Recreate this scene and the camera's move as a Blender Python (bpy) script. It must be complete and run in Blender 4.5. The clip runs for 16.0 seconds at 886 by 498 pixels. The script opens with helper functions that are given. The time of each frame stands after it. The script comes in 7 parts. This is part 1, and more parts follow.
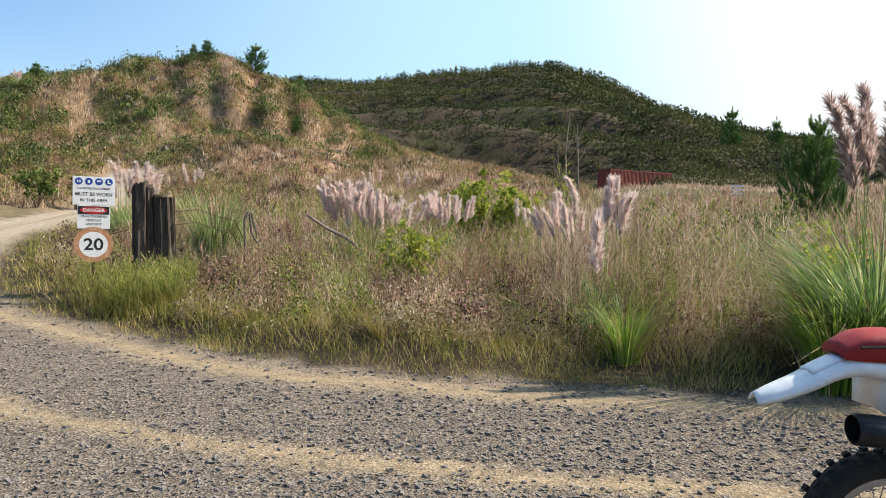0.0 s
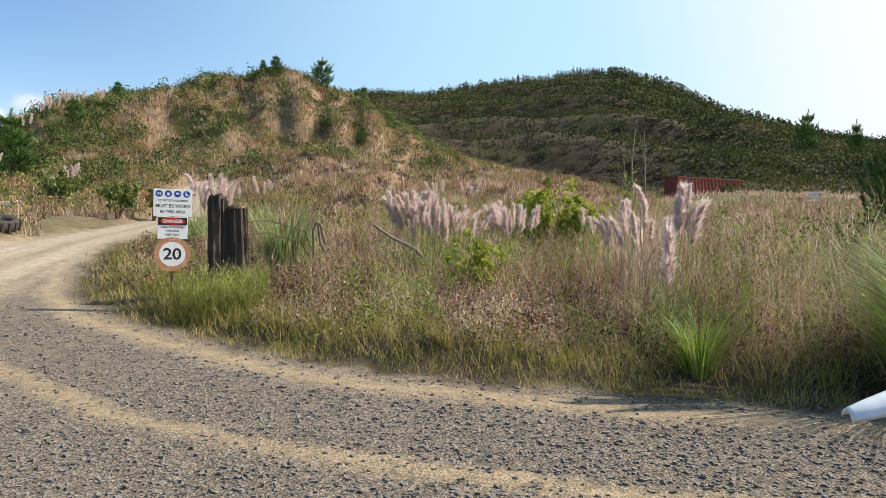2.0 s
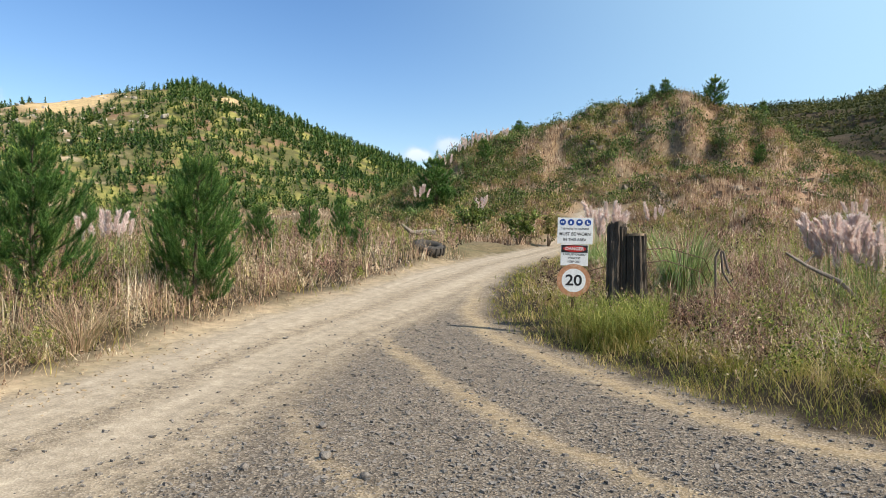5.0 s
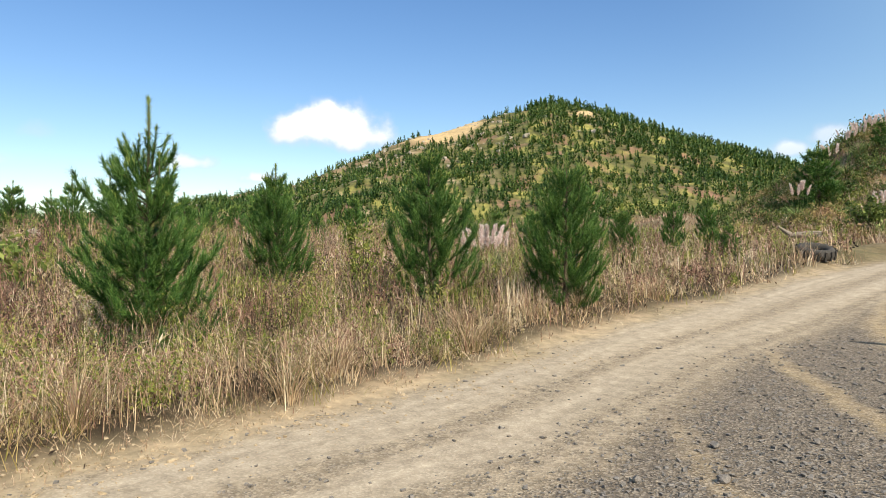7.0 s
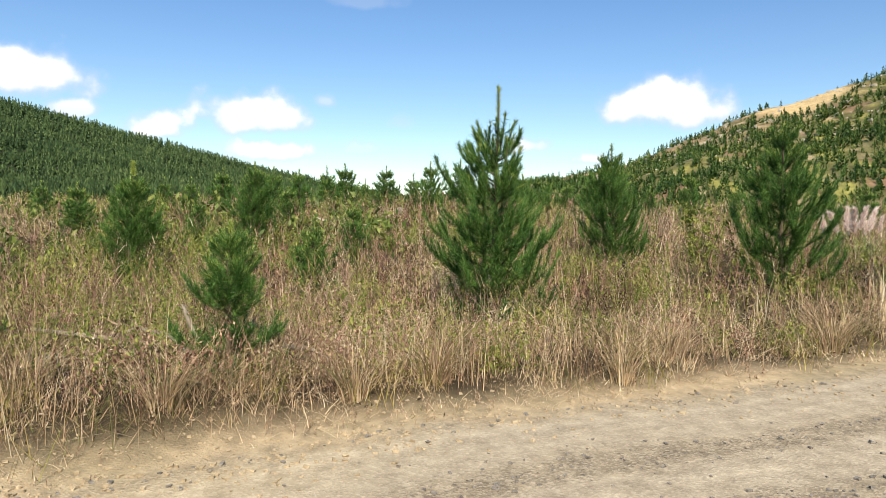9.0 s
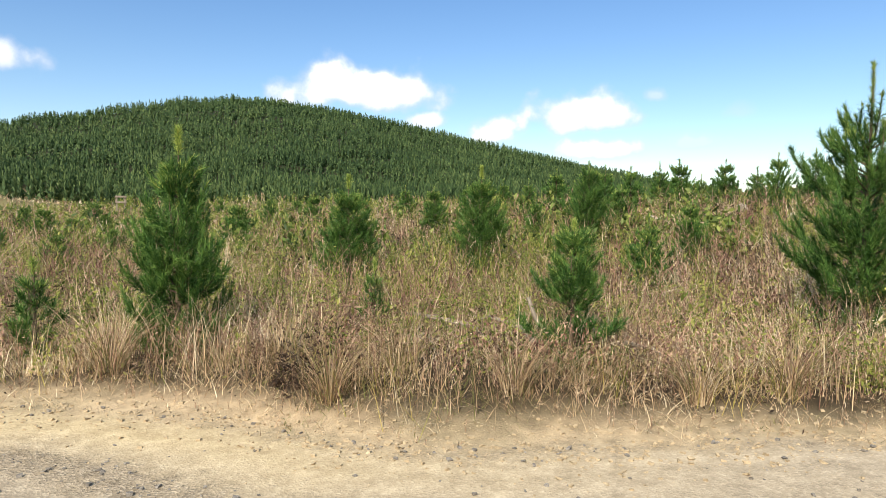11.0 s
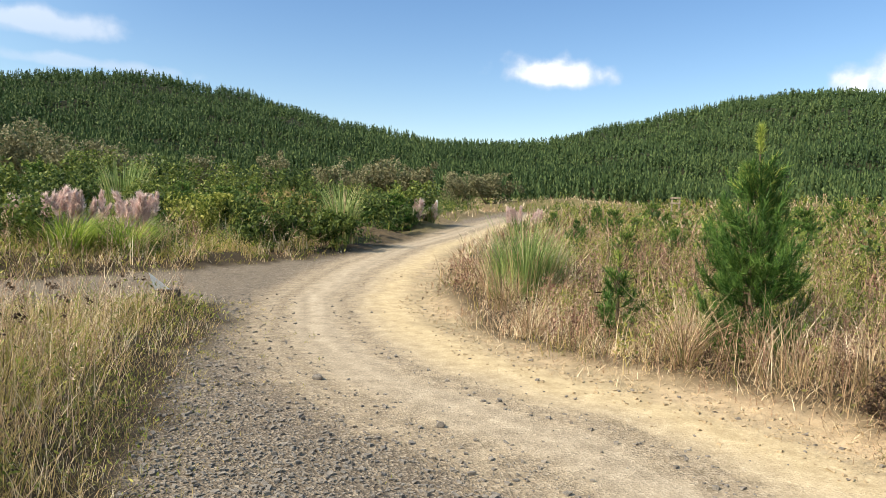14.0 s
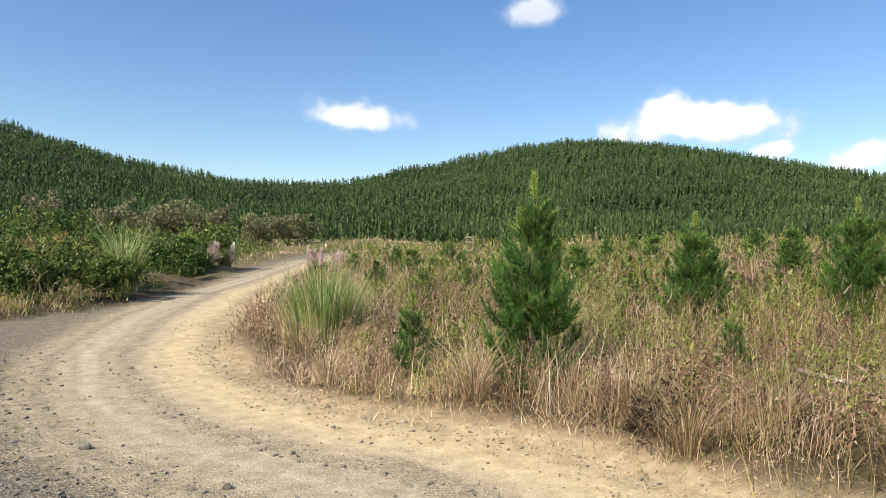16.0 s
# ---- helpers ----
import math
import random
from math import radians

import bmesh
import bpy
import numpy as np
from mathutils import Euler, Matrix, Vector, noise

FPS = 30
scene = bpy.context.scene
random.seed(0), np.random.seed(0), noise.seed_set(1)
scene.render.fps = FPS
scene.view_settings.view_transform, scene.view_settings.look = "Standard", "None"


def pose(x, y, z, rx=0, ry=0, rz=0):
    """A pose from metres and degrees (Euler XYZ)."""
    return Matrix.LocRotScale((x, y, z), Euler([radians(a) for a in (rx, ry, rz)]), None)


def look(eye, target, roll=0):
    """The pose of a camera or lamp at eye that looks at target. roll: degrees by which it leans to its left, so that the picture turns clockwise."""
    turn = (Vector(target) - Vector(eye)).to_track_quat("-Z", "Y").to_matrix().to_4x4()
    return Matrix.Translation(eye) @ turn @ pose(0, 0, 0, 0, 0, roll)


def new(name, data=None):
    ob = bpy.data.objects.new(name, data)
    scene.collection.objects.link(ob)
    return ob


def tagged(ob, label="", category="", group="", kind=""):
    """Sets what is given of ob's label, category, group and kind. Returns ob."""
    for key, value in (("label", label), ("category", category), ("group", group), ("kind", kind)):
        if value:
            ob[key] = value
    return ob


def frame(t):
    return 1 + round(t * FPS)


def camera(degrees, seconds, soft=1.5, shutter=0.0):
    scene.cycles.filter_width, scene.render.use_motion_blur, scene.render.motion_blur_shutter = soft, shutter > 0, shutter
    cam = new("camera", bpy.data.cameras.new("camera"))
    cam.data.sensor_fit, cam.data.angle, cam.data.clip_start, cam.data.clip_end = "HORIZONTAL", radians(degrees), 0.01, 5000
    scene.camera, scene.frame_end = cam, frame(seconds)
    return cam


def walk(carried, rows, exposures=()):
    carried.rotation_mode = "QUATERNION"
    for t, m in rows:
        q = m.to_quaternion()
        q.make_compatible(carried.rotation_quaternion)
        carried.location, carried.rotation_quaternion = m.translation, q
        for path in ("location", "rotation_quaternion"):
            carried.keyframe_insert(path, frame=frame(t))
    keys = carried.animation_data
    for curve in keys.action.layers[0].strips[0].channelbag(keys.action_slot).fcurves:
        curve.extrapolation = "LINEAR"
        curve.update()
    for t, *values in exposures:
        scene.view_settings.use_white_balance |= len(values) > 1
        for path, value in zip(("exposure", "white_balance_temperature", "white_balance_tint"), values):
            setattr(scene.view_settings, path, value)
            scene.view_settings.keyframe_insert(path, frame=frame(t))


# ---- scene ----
cam = camera(66.09, 16.0, soft=0.5)
PATH = [
    (0.0, 0.000, 0.000, 1.599, 86.97, -1.30, 0.07),
    (0.5, -0.002, 0.012, 1.606, 88.35, -1.88, 2.15),
    (1.0, -0.028, 0.005, 1.613, 88.54, -1.58, 2.34),
    (1.5, -0.048, -0.008, 1.609, 88.12, -1.50, 2.72),
    (2.0, -0.056, -0.012, 1.599, 87.65, -1.01, 5.28),
    (2.5, -0.060, -0.010, 1.594, 87.95, -1.39, 7.59),
    (3.0, -0.126, -0.000, 1.593, 87.46, -0.75, 11.69),
    (3.5, -0.234, 0.045, 1.597, 87.04, -0.87, 15.00),
    (4.0, -0.323, 0.046, 1.619, 88.33, -0.66, 19.13),
    (4.5, -0.311, 0.080, 1.628, 88.60, -0.32, 26.60),
    (5.0, -0.341, 0.080, 1.638, 89.19, -0.96, 36.79),
    (5.2, -0.332, 0.088, 1.634, 89.29, -1.14, 40.97),
    (7.3, -0.577, -0.009, 1.626, 89.48, 0.17, 70.17),
    (7.5, -0.560, -0.003, 1.628, 89.06, -0.37, 73.22),
    (8.0, -0.513, -0.015, 1.641, 88.21, 0.09, 81.02),
    (8.5, -0.523, -0.036, 1.634, 88.68, -0.43, 84.91),
    (9.0, -0.532, -0.113, 1.622, 88.24, -0.59, 93.26),
    (9.2, -0.520, -0.135, 1.630, 87.94, -0.40, 97.00),
    (11.3, -0.350, -0.245, 1.618, 87.99, -0.34, 123.94),
    (11.5, -0.341, -0.274, 1.622, 88.04, -0.13, 126.74),
    (12.0, -0.297, -0.317, 1.620, 87.55, 0.42, 134.87),
    (12.5, -0.267, -0.335, 1.607, 87.78, 0.13, 141.80),
    (13.0, -0.217, -0.363, 1.605, 87.53, -0.05, 150.78),
    (13.5, -0.161, -0.405, 1.604, 86.81, -0.91, 157.46),
    (14.0, -0.123, -0.409, 1.597, 87.01, -1.91, 163.88),
    (14.5, -0.113, -0.409, 1.596, 86.67, -1.99, 164.77),
    (15.0, -0.145, -0.398, 1.610, 88.36, -1.39, 161.92),
    (15.5, -0.198, -0.385, 1.629, 90.28, -0.67, 156.06),
    (16.0, -0.232, -0.373, 1.638, 90.78, -0.77, 147.49),
]
EXPOSURES = [(0.0, 0.66, 6700, 13), (1.2, 0.55, 6700, 13), (2.5, 0.53, 6650, 12), (5.0, 0.5, 6550, 11), (8.0, 0.46, 6850, 10), (12.5, 0.62, 6800, 10), (14.5, 0.65, 7150, 10), (16.0, 0.55, 6800, 10)]
walk(cam, [(t, pose(x, y, z, rx, ry, rz)) for t, x, y, z, rx, ry, rz in PATH], EXPOSURES)

# ---- world, sun ----
SUN_BEARING, SUN_HEIGHT = 81.0, 41.0   # degrees clockwise from +y, degrees above the horizon
world = bpy.data.worlds.new("sky")
scene.world = world
world.use_nodes = True
wn, wl = world.node_tree.nodes, world.node_tree.links
wn.clear()
w_out = wn.new("ShaderNodeOutputWorld")
w_bg = wn.new("ShaderNodeBackground")
w_bg.inputs["Strength"].default_value = 0.12
sky = wn.new("ShaderNodeTexSky")
sky.sky_type = "NISHITA"
sky.sun_disc = False
sky.sun_elevation, sky.sun_rotation = radians(SUN_HEIGHT), radians(SUN_BEARING)
sky.air_density, sky.dust_density, sky.ozone_density = 1.0, 0.45, 1.0
w_co = wn.new("ShaderNodeTexCoord")


def spot(bearing, distance):
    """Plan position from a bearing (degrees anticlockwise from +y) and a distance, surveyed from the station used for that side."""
    a = radians(bearing)
    ox, oy = (0, 0) if bearing < 28 else (-0.34, 0.08) if bearing < 57.2 else (-0.52, -0.05) if bearing < 104 else (-0.53, -0.11) if bearing < 120 else (-0.27, -0.34) if bearing < 159 else (-0.11, -0.41)
    return ox - distance * math.sin(a), oy + distance * math.cos(a)


def wmath(op, a, b=None, c=None):
    n = wn.new("ShaderNodeMath")
    n.operation = op
    for i, v in enumerate((a, b, c)):
        if v is None:
            continue
        if isinstance(v, (int, float)):
            n.inputs[i].default_value = v
        else:
            wl.new(v, n.inputs[i])
    return n.outputs[0]


def wdot(vec, v):
    n = wn.new("ShaderNodeVectorMath")
    n.operation = "DOT_PRODUCT"
    wl.new(vec, n.inputs[0])
    n.inputs[1].default_value = v
    return n.outputs["Value"]


cl_noise = wn.new("ShaderNodeTexNoise")
cl_noise.inputs["Scale"].default_value = 17.0
cl_noise.inputs["Detail"].default_value = 5.0
cl_noise.inputs["Roughness"].default_value = 0.5
wl.new(w_co.outputs["Generated"], cl_noise.inputs["Vector"])
ruffle = wmath("MULTIPLY", wmath("SUBTRACT", cl_noise.outputs["Fac"], 0.5), 2.6)
# fair-weather cumulus: bearing, height above the horizon, half width, half height, density
CLOUDS = [
    (124.2, 10.8, 3.9, 2.0, 1.0), (121.6, 8.4, 1.6, 0.8, 0.8), (115.7, 7.4, 3.2, 1.4, 1.0), (109.0, 8.9, 3.8, 2.1, 1.0),
    (107.6, 5.9, 4.0, 1.1, 0.95), (103.1, 10.2, 1.0, 0.7, 0.5), (100.1, 6.4, 2.6, 0.8, 0.45), (86.4, 6.8, 2.0, 0.9, 0.8),
    (75.1, 9.7, 4.5, 2.0, 1.0), (81.4, 5.7, 1.7, 0.8, 0.9), (155.4, 11.4, 3.7, 1.5, 0.85), (126.5, 10.7, 6.6, 2.2, 1.0),
    (194.3, 12.4, 5.4, 1.2, 0.5), (139.9, 19.8, 2.6, 1.5, 0.7), (39.0, 6.9, 1.3, 0.7, 0.7), (36.2, 7.7, 1.7, 0.9, 0.6),
    (97.0, 8.6, 1.6, 0.9, 0.25), (191.0, 10.0, 7.0, 0.6, 0.35), (100.0, 18.0, 2.4, 0.8, 0.2)]
cover = None
shade = None
for bearing, height, half_w, half_h, dens in CLOUDS:
    a, e = radians(bearing), radians(height)
    fwd = Vector((-math.sin(a) * math.cos(e), math.cos(a) * math.cos(e), math.sin(e)))
    right = Vector((math.cos(a), math.sin(a), 0))
    up = right.cross(fwd)
    gen = w_co.outputs["Generated"]
    u = wmath("DIVIDE", wdot(gen, right), math.sin(radians(half_w)))
    v = wmath("DIVIDE", wdot(gen, up), math.sin(radians(half_h)))
    low = wmath("MULTIPLY", wmath("MINIMUM", v, 0.0), 1.5)
    vv = wmath("ADD", wmath("MAXIMUM", v, 0.0), low)
    d = wmath("SQRT", wmath("ADD", wmath("MULTIPLY", u, u), wmath("MULTIPLY", vv, vv)))
    front = wmath("GREATER_THAN", wdot(gen, fwd), 0.5)
    n = wn.new("ShaderNodeMapRange")
    n.interpolation_type = "SMOOTHSTEP"
    wl.new(wmath("ADD", d, ruffle), n.inputs["Value"])
    n.inputs["From Min"].default_value, n.inputs["From Max"].default_value = 1.3, 0.45
    n.inputs["To Min"].default_value, n.inputs["To Max"].default_value = 0.0, dens
    m = wmath("MULTIPLY", n.outputs["Result"], front)
    belly = wmath("MULTIPLY", m, wmath("MULTIPLY_ADD", v, 0.25, 0.75))
    cover = m if cover is None else wmath("MAXIMUM", cover, m)
    shade = belly if shade is None else wmath("MAXIMUM", shade, belly)
cl_ramp = wn.new("ShaderNodeValToRGB")
cl_ramp.color_ramp.elements[0].color = (4.4, 5.0, 6.1, 1)
cl_ramp.color_ramp.elements[1].color = (7.6, 7.7, 8.0, 1)
cl_ramp.color_ramp.elements[0].position, cl_ramp.color_ramp.elements[1].position = 0.25, 0.85
wl.new(shade, cl_ramp.inputs["Fac"])
hz_dir = Vector((math.sin(radians(64)) * math.cos(radians(20)), math.cos(radians(64)) * math.cos(radians(20)), math.sin(radians(20))))
haze = wn.new("ShaderNodeMapRange")
haze.interpolation_type = "SMOOTHSTEP"
wl.new(wdot(w_co.outputs["Generated"], hz_dir), haze.inputs["Value"])
haze.inputs["From Min"].default_value, haze.inputs["From Max"].default_value = math.cos(radians(57)), math.cos(radians(26))
vivid = wn.new("ShaderNodeHueSaturation")
vivid.inputs["Saturation"].default_value = 1.28
vivid.inputs["Hue"].default_value = 0.506
wl.new(sky.outputs["Color"], vivid.inputs["Color"])
h_mix = wn.new("ShaderNodeMix")
h_mix.data_type = "RGBA"
wl.new(haze.outputs["Result"], h_mix.inputs["Factor"])
h_mix.inputs["B"].default_value = (6.0, 6.1, 6.2, 1)
glow = wn.new("ShaderNodeMapRange")
glow.interpolation_type = "SMOOTHSTEP"
wl.new(wdot(w_co.outputs["Generated"], hz_dir), glow.inputs["Value"])
glow.inputs["From Min"].default_value, glow.inputs["From Max"].default_value = math.cos(radians(105)), math.cos(radians(50))
glow.inputs["To Max"].default_value = 0.9
g_mix = wn.new("ShaderNodeMix")
g_mix.data_type = "RGBA"
wl.new(glow.outputs["Result"], g_mix.inputs["Factor"])
wl.new(vivid.outputs["Color"], g_mix.inputs["A"])
g_mix.inputs["B"].default_value = (3.3, 5.2, 6.5, 1)
wl.new(g_mix.outputs["Result"], h_mix.inputs["A"])
w_mix = wn.new("ShaderNodeMix")
w_mix.data_type = "RGBA"
wl.new(cover, w_mix.inputs["Factor"])
wl.new(h_mix.outputs["Result"], w_mix.inputs["A"])
wl.new(cl_ramp.outputs["Color"], w_mix.inputs["B"])
wl.new(w_mix.outputs["Result"], w_bg.inputs["Color"])
wl.new(w_bg.outputs["Background"], w_out.inputs["Surface"])

sun_data = bpy.data.lights.new("sun", "SUN")
sun_data.energy, sun_data.angle, sun_data.color = 5.0, radians(0.53), (1.0, 0.915, 0.78)
sun = new("sun", sun_data)
sx, sy = math.sin(radians(SUN_BEARING)) * math.cos(radians(SUN_HEIGHT)), math.cos(radians(SUN_BEARING)) * math.cos(radians(SUN_HEIGHT))
sun.matrix_world = look((sx * 50, sy * 50, math.sin(radians(SUN_HEIGHT)) * 50), (0, 0, 0))


# ---- materials ----
def shader(name, rough=0.9, metal=0.0, spec=0.3):
    m = bpy.data.materials.new(name)
    m.use_nodes = True
    t = m.node_tree
    p = t.nodes["Principled BSDF"]
    p.inputs["Roughness"].default_value, p.inputs["Metallic"].default_value = rough, metal
    p.inputs["Specular IOR Level"].default_value = spec
    return m, t, p


def ramp(t, fac, stops):
    r = t.nodes.new("ShaderNodeValToRGB")
    el = r.color_ramp.elements
    while len(el) < len(stops):
        el.new(0.5)
    for e, (pos, col) in zip(el, stops):
        e.position, e.color = pos, (*col, 1)
    t.links.new(fac, r.inputs["Fac"])
    return r.outputs["Color"]


def tex_noise(t, scale, detail=5.0, rough=0.6, vec=None):
    n = t.nodes.new("ShaderNodeTexNoise")
    n.inputs["Scale"].default_value, n.inputs["Detail"].default_value, n.inputs["Roughness"].default_value = scale, detail, rough
    if vec is None:
        vec = t.nodes.new("ShaderNodeTexCoord").outputs["Object"]
    t.links.new(vec, n.inputs["Vector"])
    return n.outputs["Fac"]


def mixc(t, fac, a, b, blend="MIX"):
    n = t.nodes.new("ShaderNodeMix")
    n.data_type, n.blend_type = "RGBA", blend
    for key, v in (("Factor", fac), ("A", a), ("B", b)):
        if isinstance(v, (int, float)):
            n.inputs[key].default_value = v
        elif isinstance(v, tuple):
            n.inputs[key].default_value = (*v, 1)
        else:
            t.links.new(v, n.inputs[key])
    return n.outputs["Result"]


def bump(t, p, height, strength=0.5, dist=0.02):
    b = t.nodes.new("ShaderNodeBump")
    b.inputs["Strength"].default_value, b.inputs["Distance"].default_value = strength, dist
    t.links.new(height, b.inputs["Height"])
    t.links.new(b.outputs["Normal"], p.inputs["Normal"])


def surface(name, dark, light, scale=8.0, rough=0.85, metal=0.0, bumps=0.4, dist=0.01, stretch=None, spec=0.3, third=None):
    """Grainy two-scale material between two colours; third is a patchy wear colour."""
    m, t, p = shader(name, rough, metal, spec)
    co = t.nodes.new("ShaderNodeTexCoord").outputs["Object"]
    if stretch:
        mp = t.nodes.new("ShaderNodeMapping")
        mp.inputs["Scale"].default_value = stretch
        t.links.new(co, mp.inputs["Vector"])
        co = mp.outputs["Vector"]
    fine = tex_noise(t, scale * 6, 6, 0.65, co)
    big = tex_noise(t, scale, 4, 0.55, co)
    col = ramp(t, big, [(0.3, dark), (0.7, light)])
    col = mixc(t, 0.35, col, ramp(t, fine, [(0.3, tuple(c * 0.5 for c in dark)), (0.7, tuple(min(1, c * 1.2) for c in light))]))
    if third:
        patch = tex_noise(t, scale * 0.5, 6, 0.7, co)
        col = mixc(t, ramp(t, patch, [(0.52, (0, 0, 0)), (0.62, (1, 1, 1))]), col, third)
    t.links.new(col, p.inputs["Base Color"])
    bump(t, p, fine, bumps, dist)
    return m


def leaf(name, stops, through_light=0.35, rough=0.6, drift=0.35, drift_scale=0.6, single=1.0):
    """Plant tissue: each blade takes its own colour; patches drift lighter and darker; light passes through."""
    m, t, p = shader(name, rough, 0.0, 0.25)
    g = t.nodes.new("ShaderNodeNewGeometry")
    n = tex_noise(t, drift_scale, 3, 0.5)
    a = t.nodes.new("ShaderNodeMath")
    a.operation = "MULTIPLY_ADD"
    t.links.new(n, a.inputs[0])
    a.inputs[1].default_value = drift * 2
    a.inputs[2].default_value = -drift
    b = t.nodes.new("ShaderNodeMath")
    b.operation = "MULTIPLY_ADD"
    t.links.new(g.outputs["Random Per Island"], b.inputs[0])
    b.inputs[1].default_value = single
    t.links.new(a.outputs[0], b.inputs[2])
    shift = t.nodes.new("ShaderNodeMath")
    t.links.new(b.outputs[0], shift.inputs[0])
    shift.inputs[1].default_value = 0.5 - 0.5 * single
    col = ramp(t, shift.outputs[0], stops)
    t.links.new(col, p.inputs["Base Color"])
    tr = t.nodes.new("ShaderNodeBsdfTranslucent")
    t.links.new(col, tr.inputs["Color"])
    mx = t.nodes.new("ShaderNodeMixShader")
    mx.inputs[0].default_value = through_light
    t.links.new(p.outputs[0], mx.inputs[1])
    t.links.new(tr.outputs[0], mx.inputs[2])
    t.links.new(mx.outputs[0], t.nodes["Material Output"].inputs["Surface"])
    return m


M_PINE = leaf("pine_needles", [(0.0, (0.008, 0.030, 0.008)), (0.45, (0.048, 0.132, 0.027)), (1.0, (0.19, 0.315, 0.075))], 0.2, 0.5, 0.55, 2.6, 0.8)
M_PINE_TIP = leaf("pine_shoots", [(0.0, (0.20, 0.31, 0.06)), (1.0, (0.58, 0.62, 0.18))], 0.35)
M_FAR_PINE = leaf("forest_foliage", [(0.0, (0.014, 0.036, 0.014)), (0.5, (0.046, 0.088, 0.030)), (1.0, (0.125, 0.175, 0.062))], 0.15, 0.7, 0.4, 0.03, 0.8)
M_HILL_PINE = leaf("young_plantation", [(0.0, (0.012, 0.036, 0.010)), (0.55, (0.046, 0.104, 0.022)), (0.85, (0.11, 0.17, 0.036)), (1.0, (0.20, 0.23, 0.06))], 0.15, 0.7, 0.4, 0.05)
M_SCRUB = leaf("scrub_leaves", [(0.0, (0.030, 0.044, 0.016)), (0.2, (0.075, 0.095, 0.028)), (0.4, (0.19, 0.185, 0.055)), (0.6, (0.34, 0.275, 0.11)), (0.8, (0.38, 0.26, 0.15)), (1.0, (0.32, 0.185, 0.11))], 0.3, 0.75, 1.5, 0.45, 0.4)
M_TERRACE = leaf("terrace_scrub", [(0.0, (0.018, 0.028, 0.010)), (0.5, (0.052, 0.066, 0.020)), (0.8, (0.105, 0.115, 0.034)), (1.0, (0.18, 0.16, 0.06))], 0.2, 0.75, 0.8, 0.035, 0.6)
M_GREEN = leaf("green_grass", [(0.0, (0.10, 0.125, 0.022)), (0.35, (0.25, 0.25, 0.05)), (0.65, (0.42, 0.33, 0.11)), (1.0, (0.62, 0.47, 0.25))], 0.35, 0.55, 0.9, 1.0, 0.7)
M_STRAW = leaf("dry_grass", [(0.0, (0.16, 0.17, 0.055)), (0.2, (0.22, 0.14, 0.09)), (0.45, (0.46, 0.325, 0.205)), (0.75, (0.70, 0.54, 0.345)), (1.0, (0.86, 0.75, 0.56))], 0.3, 0.5, 1.1, 0.9, 0.95)
M_BROWN = leaf("dead_weeds", [(0.0, (0.075, 0.042, 0.030)), (0.35, (0.27, 0.165, 0.110)), (0.65, (0.52, 0.36, 0.245)), (1.0, (0.80, 0.67, 0.51))], 0.35, 0.6, 1.0, 0.7, 0.9)
M_HERB = leaf("green_weeds", [(0.0, (0.06, 0.095, 0.018)), (0.5, (0.21, 0.255, 0.05)), (1.0, (0.46, 0.45, 0.13))], 0.4, 0.55, 0.7, 0.9)
# undergrowth colours run down to near black, painting the shade among the weeds
M_UNDER_SHADE = leaf("undergrowth", [(0.0, (0.010, 0.010, 0.006)), (0.4, (0.032, 0.026, 0.012)), (0.65, (0.085, 0.046, 0.028)), (0.85, (0.20, 0.16, 0.055)), (1.0, (0.36, 0.23, 0.14))], 0.2, 0.7, 1.2, 0.5, 0.8)
M_UNDER_DRY_SHADE = leaf("shaded_dry_undergrowth", [(0.0, (0.012, 0.010, 0.008)), (0.4, (0.050, 0.034, 0.025)), (0.66, (0.17, 0.108, 0.078)), (0.85, (0.17, 0.17, 0.05)), (1.0, (0.44, 0.33, 0.23))], 0.2, 0.7, 1.2, 0.5, 0.8)
M_SHRUB = leaf("shrub_leaves", [(0.0, (0.026, 0.052, 0.012)), (0.5, (0.105, 0.155, 0.034)), (1.0, (0.30, 0.34, 0.09))], 0.3, 0.5, 0.8, 0.35, 0.8)
M_RUSSET = leaf("russet_weeds", [(0.0, (0.090, 0.038, 0.030)), (0.5, (0.34, 0.185, 0.135)), (1.0, (0.66, 0.46, 0.35))], 0.35, 0.6, 0.6, 0.8, 0.9)
M_GORSE = leaf("dark_scrub_leaves", [(0.0, (0.020, 0.040, 0.012)), (0.5, (0.065, 0.110, 0.028)), (1.0, (0.20, 0.25, 0.065))], 0.25, 0.7, 0.6, 0.5, 0.8)
M_SEED = leaf("dark_seed_heads", [(0.0, (0.035, 0.022, 0.015)), (0.6, (0.085, 0.055, 0.035)), (1.0, (0.20, 0.14, 0.08))], 0.2, 0.8)
M_SCREE = surface("quarry_rock", (0.16, 0.125, 0.092), (0.38, 0.315, 0.245), 2, 0.95, bumps=0.8, dist=0.05)
M_TANGLE = leaf("dead_twigs", [(0.0, (0.045, 0.030, 0.022)), (0.4, (0.20, 0.132, 0.092)), (0.65, (0.40, 0.285, 0.20)), (0.85, (0.36, 0.32, 0.13)), (1.0, (0.62, 0.52, 0.38))], 0.4, 0.7, 1.6, 0.8, 0.6)
M_PAMPAS = leaf("pampas_blades", [(0.0, (0.05, 0.10, 0.03)), (0.45, (0.13, 0.22, 0.07)), (0.85, (0.28, 0.38, 0.14)), (1.0, (0.50, 0.44, 0.22))], 0.4, 0.4)
M_LIME = leaf("bright_shrub_leaves", [(0.0, (0.14, 0.19, 0.03)), (0.5, (0.30, 0.36, 0.05)), (1.0, (0.50, 0.50, 0.10))], 0.5)
